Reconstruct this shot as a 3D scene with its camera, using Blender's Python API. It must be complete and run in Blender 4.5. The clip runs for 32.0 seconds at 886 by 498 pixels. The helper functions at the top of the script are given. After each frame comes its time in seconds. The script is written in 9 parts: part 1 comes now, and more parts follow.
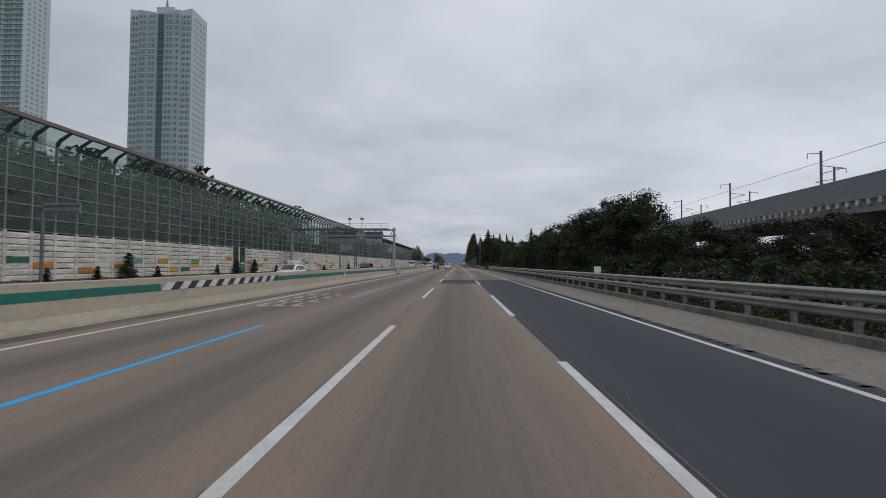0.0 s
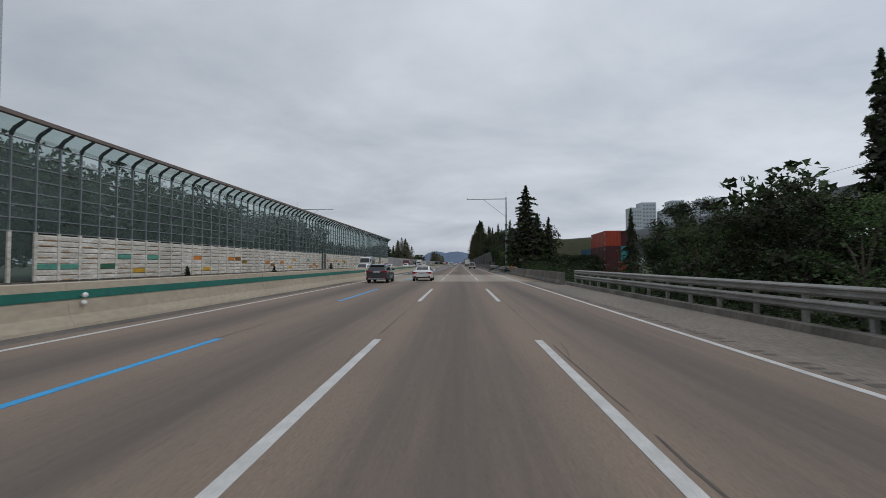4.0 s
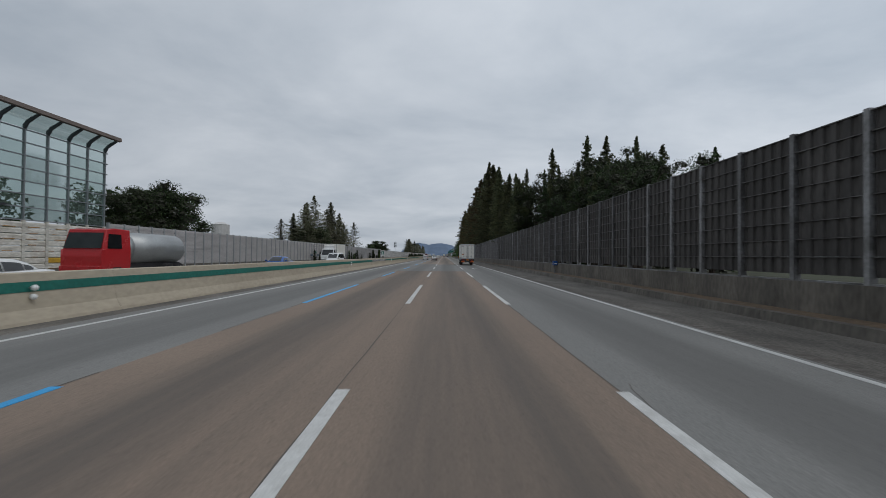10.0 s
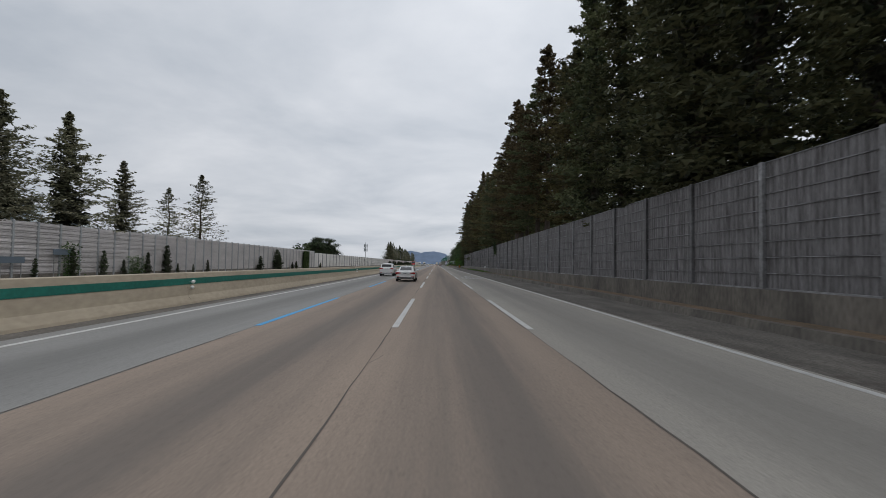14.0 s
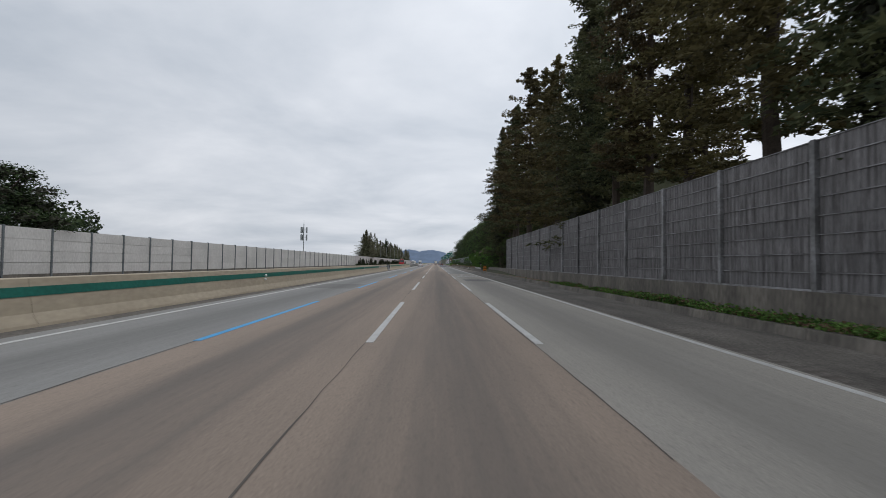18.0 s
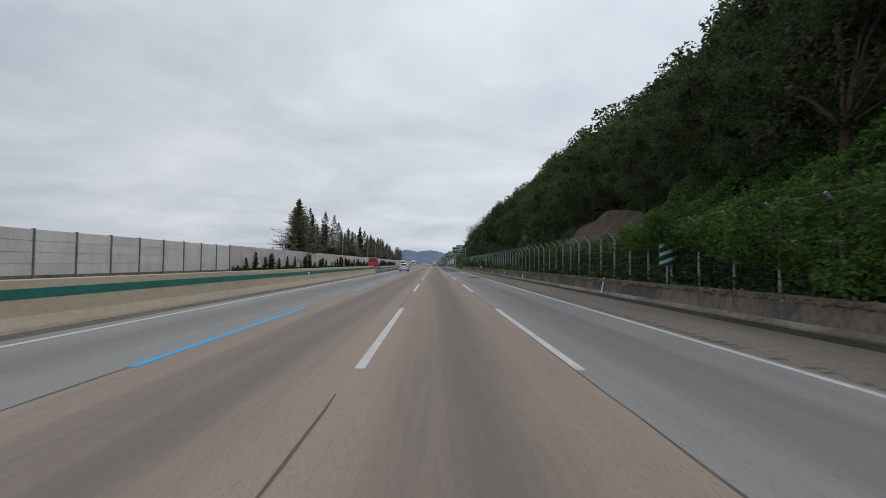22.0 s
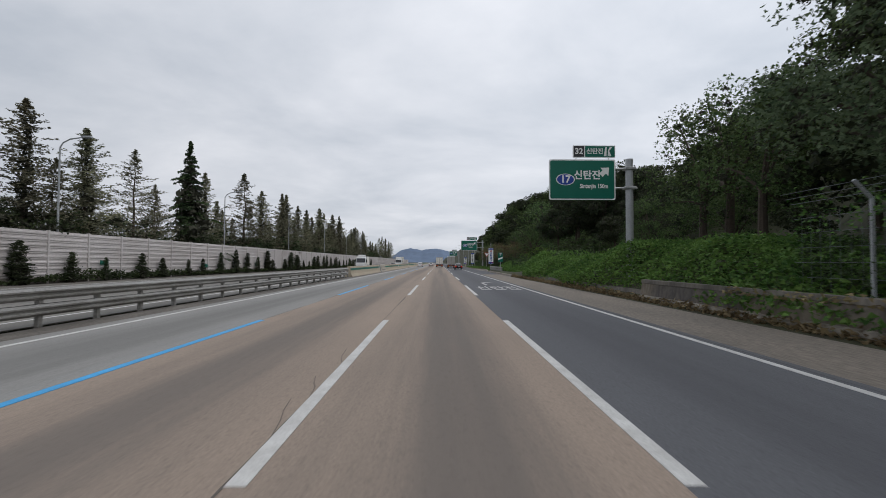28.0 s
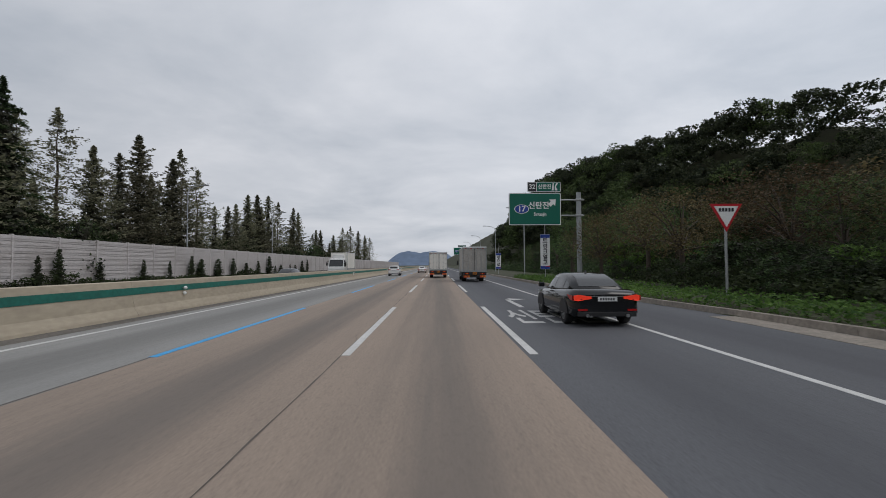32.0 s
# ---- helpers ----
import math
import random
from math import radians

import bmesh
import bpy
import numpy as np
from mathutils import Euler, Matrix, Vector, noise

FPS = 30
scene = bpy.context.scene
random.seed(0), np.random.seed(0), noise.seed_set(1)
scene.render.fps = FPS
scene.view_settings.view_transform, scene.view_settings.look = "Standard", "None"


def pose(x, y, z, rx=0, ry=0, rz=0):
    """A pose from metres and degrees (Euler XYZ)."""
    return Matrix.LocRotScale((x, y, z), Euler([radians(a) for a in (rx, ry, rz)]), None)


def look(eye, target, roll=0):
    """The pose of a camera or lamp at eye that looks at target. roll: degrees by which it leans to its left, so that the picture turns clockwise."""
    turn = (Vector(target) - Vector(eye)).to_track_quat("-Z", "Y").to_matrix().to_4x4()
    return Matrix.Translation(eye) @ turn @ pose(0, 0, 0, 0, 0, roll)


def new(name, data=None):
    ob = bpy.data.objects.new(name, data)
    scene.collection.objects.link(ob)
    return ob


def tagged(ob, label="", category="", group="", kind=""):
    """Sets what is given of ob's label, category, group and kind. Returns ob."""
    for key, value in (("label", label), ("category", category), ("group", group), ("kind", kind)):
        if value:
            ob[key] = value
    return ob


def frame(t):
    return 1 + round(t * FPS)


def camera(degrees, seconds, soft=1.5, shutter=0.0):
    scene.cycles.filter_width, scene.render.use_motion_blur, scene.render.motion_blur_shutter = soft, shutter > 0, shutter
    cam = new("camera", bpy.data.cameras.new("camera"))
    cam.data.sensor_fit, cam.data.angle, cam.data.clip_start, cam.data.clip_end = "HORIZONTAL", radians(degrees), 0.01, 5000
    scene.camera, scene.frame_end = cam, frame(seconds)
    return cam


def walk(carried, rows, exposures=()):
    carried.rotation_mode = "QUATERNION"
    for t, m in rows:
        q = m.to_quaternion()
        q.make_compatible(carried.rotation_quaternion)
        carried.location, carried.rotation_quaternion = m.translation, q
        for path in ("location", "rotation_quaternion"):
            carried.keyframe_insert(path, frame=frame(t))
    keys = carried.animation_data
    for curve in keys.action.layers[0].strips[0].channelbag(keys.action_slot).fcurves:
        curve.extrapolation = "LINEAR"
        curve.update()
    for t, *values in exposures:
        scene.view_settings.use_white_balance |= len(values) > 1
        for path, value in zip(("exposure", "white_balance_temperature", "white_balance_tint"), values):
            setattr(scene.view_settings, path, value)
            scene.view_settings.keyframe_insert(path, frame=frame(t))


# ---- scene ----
cam = camera(89.55, 32.0, soft=0.85, shutter=0.08)
PATH = [
    (0.0, pose(0.031, -2.512, 1.727, 91.95, -0.19, 2.03)),
    (0.5, pose(-0.019, 9.463, 1.727, 91.95, -0.07, 2.13)),
    (1.0, pose(-0.053, 21.534, 1.727, 91.98, 0.04, 0.75)),
    (1.5, pose(-0.063, 34.444, 1.727, 91.98, 0.12, 1.50)),
    (2.0, pose(-0.044, 47.484, 1.727, 91.96, 0.19, 1.56)),
    (2.5, pose(-0.004, 60.580, 1.727, 91.93, 0.28, 1.58)),
    (3.0, pose(0.040, 73.734, 1.727, 91.84, 0.24, 1.83)),
    (3.5, pose(0.084, 86.888, 1.727, 91.85, 0.12, 2.02)),
    (5.5, pose(-0.119, 137.904, 1.727, 91.51, 0.20, 2.60)),
    (6.0, pose(-0.241, 150.302, 1.727, 91.32, 0.06, 2.50)),
    (6.5, pose(-0.362, 162.647, 1.727, 91.04, -0.15, 2.23)),
    (7.0, pose(-0.463, 174.965, 1.727, 90.91, -0.37, 1.79)),
    (7.5, pose(-0.513, 187.275, 1.727, 90.85, -0.54, 1.35)),
    (8.0, pose(-0.530, 199.609, 1.727, 90.85, -0.62, 1.13)),
    (8.5, pose(-0.525, 212.002, 1.727, 90.79, -0.60, 0.96)),
    (9.0, pose(-0.515, 224.380, 1.727, 90.97, -0.52, 0.59)),
    (9.5, pose(-0.524, 236.772, 1.727, 90.84, -0.51, 0.26)),
    (10.0, pose(-0.536, 249.227, 1.727, 90.82, -0.52, 0.08)),
    (10.5, pose(-0.531, 262.896, 1.727, 90.92, -0.51, 0.03)),
    (11.0, pose(-0.532, 276.572, 1.727, 91.09, -0.47, 0.11)),
    (11.5, pose(-0.565, 289.252, 1.727, 91.31, -0.43, 0.11)),
    (12.0, pose(-0.610, 301.973, 1.727, 91.39, -0.46, -0.24)),
    (12.5, pose(-0.655, 314.887, 1.727, 91.47, -0.59, -0.74)),
    (13.0, pose(-0.698, 327.807, 1.727, 91.58, -0.74, -0.87)),
    (13.5, pose(-0.732, 340.574, 1.727, 91.94, -0.82, -0.91)),
    (15.5, pose(-0.597, 390.971, 1.727, 91.79, -1.30, -0.59)),
    (16.0, pose(-0.571, 404.585, 1.727, 91.74, -1.25, -0.48)),
    (16.5, pose(-0.526, 417.709, 1.727, 91.64, -1.18, -0.34)),
    (17.0, pose(-0.476, 430.596, 1.727, 91.65, -1.07, -0.20)),
    (17.5, pose(-0.430, 443.026, 1.727, 91.74, -0.92, -0.48)),
    (18.0, pose(-0.410, 455.424, 1.727, 91.79, -0.75, -0.99)),
    (18.5, pose(-0.541, 467.994, 1.727, 91.85, -0.56, -0.97)),
    (19.0, pose(-0.686, 480.752, 1.727, 91.88, -0.41, -0.67)),
    (19.5, pose(-0.815, 493.705, 1.727, 91.92, -0.35, -0.63)),
    (20.0, pose(-0.907, 506.645, 1.727, 91.95, -0.37, -0.50)),
    (20.5, pose(-0.855, 519.309, 1.727, 91.87, -0.42, -0.69)),
    (21.0, pose(-0.780, 531.964, 1.727, 91.82, -0.49, -0.96)),
    (21.5, pose(-0.705, 544.863, 1.727, 91.82, -0.57, -1.07)),
    (22.0, pose(-0.615, 557.750, 1.727, 91.87, -0.65, -1.21)),
    (22.5, pose(-0.493, 570.313, 1.727, 91.90, -0.65, -1.57)),
    (23.0, pose(-0.370, 582.825, 1.727, 91.89, -0.54, -1.51)),
    (23.5, pose(-0.272, 595.410, 1.727, 91.95, -0.31, -1.26)),
    (24.0, pose(-0.201, 608.010, 1.727, 91.88, -0.18, -1.09)),
    (24.5, pose(-0.167, 619.290, 1.727, 91.83, -0.15, -1.40)),
    (26.5, pose(-0.039, 667.871, 1.727, 91.84, -0.47, -0.95)),
    (27.0, pose(-0.123, 679.682, 1.727, 91.81, -0.39, -0.81)),
    (27.5, pose(-0.192, 690.635, 1.727, 91.76, -0.27, -0.67)),
    (28.0, pose(-0.246, 701.614, 1.727, 91.71, -0.17, -0.58)),
    (28.5, pose(-0.283, 713.682, 1.727, 91.70, -0.26, -0.30)),
    (29.0, pose(-0.292, 725.715, 1.727, 91.85, -0.48, -0.18)),
    (29.5, pose(-0.249, 737.593, 1.727, 91.94, -0.68, -0.43)),
    (30.0, pose(-0.188, 749.393, 1.727, 91.87, -0.78, -0.63)),
    (30.5, pose(-0.130, 761.125, 1.727, 91.79, -0.70, -0.69)),
    (31.0, pose(-0.072, 772.746, 1.727, 91.79, -0.43, -1.01)),
    (31.5, pose(-0.027, 784.323, 1.727, 91.85, -0.07, -1.51)),
    (32.0, pose(-0.032, 796.447, 1.727, 92.07, 0.30, -0.74)),
]
EXPOSURES = [(0.0, 0.12, 6450, 10), (3.0, 0.13, 6420, 10), (6.0, -0.02, 6300, 7), (7.0, -0.06, 6150, 6), (8.0, -0.01, 6300, 7), (9.0, 0.02, 6360, 8), (11.0, 0.04, 6330, 8), (12.0, 0.08, 6420, 9), (13.0, 0.22, 6600, 10), (16.0, 0.41, 6550, 10), (20.0, 0.46, 6520, 10), (21.5, 0.4, 6520, 10), (24.0, 0.36, 6430, 10), (26.5, 0.44, 6580, 11), (28.0, 0.45, 6600, 11), (29.0, 0.3, 6580, 11), (32.0, 0.25, 6600, 11)]
walk(cam, PATH, EXPOSURES)

# ---- world, sun ----
world = bpy.data.worlds.new("world")
scene.world = world
world.use_nodes = True
wn, wl = world.node_tree.nodes, world.node_tree.links
wn.clear()


def wnode(kind, **values):
    n = wn.new(kind)
    for k, v in values.items():
        n.inputs[k].default_value = v
    return n


sky = wn.new("ShaderNodeTexSky")
sky.sky_type, sky.sun_disc = "NISHITA", False
sky.sun_elevation, sky.sun_rotation = radians(51), radians(109)
sky.air_density, sky.dust_density = 1.0, 4.0
wco = wn.new("ShaderNodeTexCoord")
wsep = wn.new("ShaderNodeSeparateXYZ")
wl.new(wco.outputs["Generated"], wsep.inputs[0])
wz = wn.new("ShaderNodeMath")
wz.operation = "MAXIMUM"
wz.inputs[1].default_value = 0.0
wl.new(wsep.outputs["Z"], wz.inputs[0])
wadd = wn.new("ShaderNodeMath")
wadd.operation = "ADD"
wadd.inputs[1].default_value = 0.2
wl.new(wz.outputs[0], wadd.inputs[0])
wdiv = wn.new("ShaderNodeVectorMath")
wdiv.operation = "DIVIDE"
wcomb = wn.new("ShaderNodeCombineXYZ")
for i in range(3):
    wl.new(wadd.outputs[0], wcomb.inputs[i])
wl.new(wco.outputs["Generated"], wdiv.inputs[0])
wl.new(wcomb.outputs[0], wdiv.inputs[1])
wflat = wn.new("ShaderNodeVectorMath")
wflat.operation = "MULTIPLY"
wflat.inputs[1].default_value = (0.8, 1.0, 0.0)
wl.new(wdiv.outputs[0], wflat.inputs[0])
cloud = wnode("ShaderNodeTexNoise", Scale=1.15, Detail=7.0, Roughness=0.55, Distortion=0.25)
wl.new(wflat.outputs[0], cloud.inputs["Vector"])
ramp = wn.new("ShaderNodeValToRGB")
for e, (pos, col) in zip((ramp.color_ramp.elements[0], ramp.color_ramp.elements[1]), ((0.30, (0.455, 0.505, 0.575, 1)), (0.70, (0.745, 0.775, 0.83, 1)))):
    e.position, e.color = pos, col
wl.new(cloud.outputs["Fac"], ramp.inputs[0])
zenith = wn.new("ShaderNodeMapRange")
zenith.inputs["From Min"].default_value, zenith.inputs["From Max"].default_value = 0.0, 0.75
zenith.inputs["To Min"].default_value, zenith.inputs["To Max"].default_value = 0.92, 1.12
wl.new(wz.outputs[0], zenith.inputs["Value"])
wmul = wn.new("ShaderNodeVectorMath")
wmul.operation = "SCALE"
wl.new(ramp.outputs[0], wmul.inputs[0])
# the cloud cover is brighter on the side of the hidden sun
aside = wn.new("ShaderNodeMath")
aside.operation = "MULTIPLY_ADD"
aside.inputs[1].default_value, aside.inputs[2].default_value = 0.2, 1.0
wl.new(wsep.outputs["X"], aside.inputs[0])
level = wn.new("ShaderNodeMath")
level.operation = "MULTIPLY"
wl.new(aside.outputs[0], level.inputs[0])
wl.new(zenith.outputs[0], level.inputs[1])
wl.new(level.outputs[0], wmul.inputs["Scale"])
bg_sky, bg_cloud = wn.new("ShaderNodeBackground"), wn.new("ShaderNodeBackground")
wl.new(sky.outputs[0], bg_sky.inputs[0])
bg_sky.inputs[1].default_value = 0.05
wl.new(wmul.outputs[0], bg_cloud.inputs[0])
bg_cloud.inputs[1].default_value = 0.88
wmix, wout = wn.new("ShaderNodeMixShader"), wn.new("ShaderNodeOutputWorld")
wmix.inputs[0].default_value = 0.93
wl.new(bg_sky.outputs[0], wmix.inputs[1])
wl.new(bg_cloud.outputs[0], wmix.inputs[2])
wl.new(wmix.outputs[0], wout.inputs[0])

sun = new("sun", bpy.data.lights.new("sun", "SUN"))
sun.data.energy, sun.data.angle, sun.data.color = 0.5, radians(30), (1.0, 0.97, 0.93)
sun.matrix_world = look((40, -14, 52), (0, 0, 0))

# ---- materials ----


def material(name, rgb, rough=0.8, metal=0.0, var=0.25, scale=1.0, fine=20.0, bump=0.15, second=None, spread=0.5, objvar=0.0, stretch=(1, 1, 1), spec=0.4):
    """A surface with colour at two scales (broad stains, fine grain), gloss that follows them, and fine relief."""
    m = bpy.data.materials.new(name)
    m.use_nodes = True
    n, l = m.node_tree.nodes, m.node_tree.links
    b = n["Principled BSDF"]
    co = n.new("ShaderNodeTexCoord")
    mp = n.new("ShaderNodeMapping")
    mp.inputs["Scale"].default_value = stretch
    geo = n.new("ShaderNodeNewGeometry")
    l.new(geo.outputs["Position"], mp.inputs["Vector"])
    a, g = n.new("ShaderNodeTexNoise"), n.new("ShaderNodeTexNoise")
    a.inputs["Scale"].default_value, a.inputs["Detail"].default_value = scale, 5
    g.inputs["Scale"].default_value, g.inputs["Detail"].default_value = fine, 4
    l.new(mp.outputs[0], a.inputs["Vector"])
    l.new(mp.outputs[0], g.inputs["Vector"])
    second = second or [c * (1 - var) for c in rgb]
    r = n.new("ShaderNodeValToRGB")
    r.color_ramp.elements[0].position, r.color_ramp.elements[1].position = 0.5 - spread / 2, 0.5 + spread / 2
    r.color_ramp.elements[0].color, r.color_ramp.elements[1].color = (*second, 1), (*rgb, 1)
    l.new(a.outputs["Fac"], r.inputs[0])
    hsv = n.new("ShaderNodeHueSaturation")
    l.new(r.outputs[0], hsv.inputs["Color"])
    mr = n.new("ShaderNodeMapRange")
    mr.inputs["From Min"].default_value, mr.inputs["From Max"].default_value = 0.3, 0.7
    mr.inputs["To Min"].default_value, mr.inputs["To Max"].default_value = 1 - var * 0.6, 1 + var * 0.6
    l.new(g.outputs["Fac"], mr.inputs["Value"])
    if objvar:
        oi, ov, mu = n.new("ShaderNodeObjectInfo"), n.new("ShaderNodeMapRange"), n.new("ShaderNodeMath")
        ov.inputs["To Min"].default_value, ov.inputs["To Max"].default_value = 1 - objvar, 1 + objvar
        mu.operation = "MULTIPLY"
        l.new(oi.outputs["Random"], ov.inputs["Value"])
        l.new(mr.outputs[0], mu.inputs[0])
        l.new(ov.outputs[0], mu.inputs[1])
        l.new(mu.outputs[0], hsv.inputs["Value"])
    else:
        l.new(mr.outputs[0], hsv.inputs["Value"])
    l.new(hsv.outputs[0], b.inputs["Base Color"])
    rr = n.new("ShaderNodeMapRange")
    rr.inputs["To Min"].default_value, rr.inputs["To Max"].default_value = max(0.03, rough - 0.12), min(1, rough + 0.12)
    l.new(a.outputs["Fac"], rr.inputs["Value"])
    l.new(rr.outputs[0], b.inputs["Roughness"])
    b.inputs["Metallic"].default_value = metal
    b.inputs["Specular IOR Level"].default_value = spec
    if bump:
        bp = n.new("ShaderNodeBump")
        bp.inputs["Strength"].default_value, bp.inputs["Distance"].default_value = bump, 0.02
        l.new(g.outputs["Fac"], bp.inputs["Height"])
        l.new(bp.outputs[0], b.inputs["Normal"])
    return m


def road_material(name, rgb, tyre, depth=0.6, rough=0.85):
    """Paving with darker wheel tracks that run along the road, cross streaks and stains."""
    m = material(name, rgb, rough, var=0.3, scale=0.22, fine=30, bump=0.3, spread=0.6, spec=0.25, second=[c * 0.80 for c in rgb])
    n, l = m.node_tree.nodes, m.node_tree.links
    b = n["Principled BSDF"]
    src = b.inputs["Base Color"].links[0].from_socket
    geo = n.new("ShaderNodeNewGeometry")
    sep = n.new("ShaderNodeSeparateXYZ")
    l.new(geo.outputs["Position"], sep.inputs[0])
    # wheel tracks: a cosine across the lane width
    off = n.new("ShaderNodeMath")
    off.operation = "MULTIPLY_ADD"
    off.inputs[1].default_value, off.inputs[2].default_value = 2 * math.pi / 3.62, 0.0
    l.new(sep.outputs["X"], off.inputs[0])
    cs = n.new("ShaderNodeMath")
    cs.operation = "COSINE"
    l.new(off.outputs[0], cs.inputs[0])
    st = n.new("ShaderNodeTexNoise")
    st.inputs["Scale"].default_value, st.inputs["Detail"].default_value = 1.0, 4
    mp = n.new("ShaderNodeMapping")
    mp.inputs["Scale"].default_value = (1.3, 0.022, 1)
    l.new(geo.outputs["Position"], mp.inputs["Vector"])
    l.new(mp.outputs[0], st.inputs["Vector"])
    ad = n.new("ShaderNodeMath")
    ad.operation = "MULTIPLY_ADD"
    ad.inputs[1].default_value, ad.inputs[2].default_value = 0.26, -0.15
    l.new(cs.outputs[0], ad.inputs[0])
    fs, fm = n.new("ShaderNodeTexNoise"), n.new("ShaderNodeMapping")
    fm.inputs["Scale"].default_value = (9.0, 0.5, 1)
    fs.inputs["Scale"].default_value, fs.inputs["Detail"].default_value = 1.0, 3
    l.new(geo.outputs["Position"], fm.inputs["Vector"])
    l.new(fm.outputs[0], fs.inputs["Vector"])
    fa = n.new("ShaderNodeMath")
    fa.operation = "MULTIPLY_ADD"
    fa.inputs[1].default_value = 0.3
    l.new(fs.outputs["Fac"], fa.inputs[0])
    l.new(ad.outputs[0], fa.inputs[2])
    sm = n.new("ShaderNodeMath")
    l.new(fa.outputs[0], sm.inputs[0])
    l.new(st.outputs["Fac"], sm.inputs[1])
    mr = n.new("ShaderNodeMapRange")
    mr.interpolation_type = "SMOOTHSTEP"
    mr.inputs["From Min"].default_value, mr.inputs["From Max"].default_value = 0.12, 1.0
    mr.inputs["To Min"].default_value, mr.inputs["To Max"].default_value = 0.0, depth
    l.new(sm.outputs[0], mr.inputs["Value"])
    mx = n.new("ShaderNodeMix")
    mx.data_type = "RGBA"
    l.new(mr.outputs[0], mx.inputs["Factor"])
    l.new(src, mx.inputs["A"])
    mx.inputs["B"].default_value = (*tyre, 1)
    # dark specks and worn pits
    sp, sr = n.new("ShaderNodeTexNoise"), n.new("ShaderNodeMapRange")
    sm2 = n.new("ShaderNodeMapping")
    sm2.inputs["Scale"].default_value = (13.0, 6.0, 1)
    sp.inputs["Scale"].default_value, sp.inputs["Detail"].default_value, sp.inputs["Roughness"].default_value = 1.0, 6, 0.72
    l.new(geo.outputs["Position"], sm2.inputs["Vector"])
    l.new(sm2.outputs[0], sp.inputs["Vector"])
    sr.inputs["From Min"].default_value, sr.inputs["From Max"].default_value = 0.52, 0.78
    sr.inputs["To Min"].default_value, sr.inputs["To Max"].default_value = 0.0, 0.42
    l.new(sp.outputs["Fac"], sr.inputs["Value"])
    pit = n.new("ShaderNodeMix")
    pit.data_type = "RGBA"
    l.new(sr.outputs[0], pit.inputs["Factor"])
    l.new(mx.outputs["Result"], pit.inputs["A"])
    pit.inputs["B"].default_value = (*[c * 0.6 for c in tyre], 1)
    l.new(pit.outputs["Result"], b.inputs["Base Color"])
    return m


def leaf_material(name, dark, light, through_light=0.3):
    """Foliage: colour varies from tree to tree and from leaf clump to leaf clump."""
    m = bpy.data.materials.new(name)
    m.use_nodes = True
    n, l = m.node_tree.nodes, m.node_tree.links
    b = n["Principled BSDF"]
    geo, oi = n.new("ShaderNodeNewGeometry"), n.new("ShaderNodeObjectInfo")
    no = n.new("ShaderNodeTexNoise")
    no.inputs["Scale"].default_value, no.inputs["Detail"].default_value = 0.45, 3
    l.new(geo.outputs["Position"], no.inputs["Vector"])
    ad = n.new("ShaderNodeMath")
    ad.operation = "MULTIPLY_ADD"
    ad.inputs[1].default_value = 0.5
    l.new(geo.outputs["Random Per Island"], ad.inputs[0])
    l.new(no.outputs["Fac"], ad.inputs[2])
    mr = n.new("ShaderNodeMapRange")
    mr.inputs["From Min"].default_value, mr.inputs["From Max"].default_value = 0.45, 1.05
    l.new(ad.outputs[0], mr.inputs["Value"])
    r = n.new("ShaderNodeValToRGB")
    r.color_ramp.elements[0].color, r.color_ramp.elements[1].color = (*dark, 1), (*light, 1)
    l.new(mr.outputs[0], r.inputs[0])
    hsv = n.new("ShaderNodeHueSaturation")
    hm, vm = n.new("ShaderNodeMapRange"), n.new("ShaderNodeMapRange")
    hm.inputs["To Min"].default_value, hm.inputs["To Max"].default_value = 0.475, 0.515
    vm.inputs["To Min"].default_value, vm.inputs["To Max"].default_value = 0.7, 1.25
    l.new(oi.outputs["Random"], hm.inputs["Value"])
    l.new(oi.outputs["Random"], vm.inputs["Value"])
    l.new(hm.outputs[0], hsv.inputs["Hue"])
    l.new(vm.outputs[0], hsv.inputs["Value"])
    l.new(r.outputs[0], hsv.inputs["Color"])
    l.new(hsv.outputs[0], b.inputs["Base Color"])
    b.inputs["Roughness"].default_value = 0.7
    b.inputs["Specular IOR Level"].default_value = 0.2
    tr, mix = n.new("ShaderNodeBsdfTranslucent"), n.new("ShaderNodeMixShader")
    l.new(hsv.outputs[0], tr.inputs["Color"])
    mix.inputs[0].default_value = through_light
    l.new(b.outputs[0], mix.inputs[1])
    l.new(tr.outputs[0], mix.inputs[2])
    l.new(mix.outputs[0], n["Material Output"].inputs["Surface"])
    return m


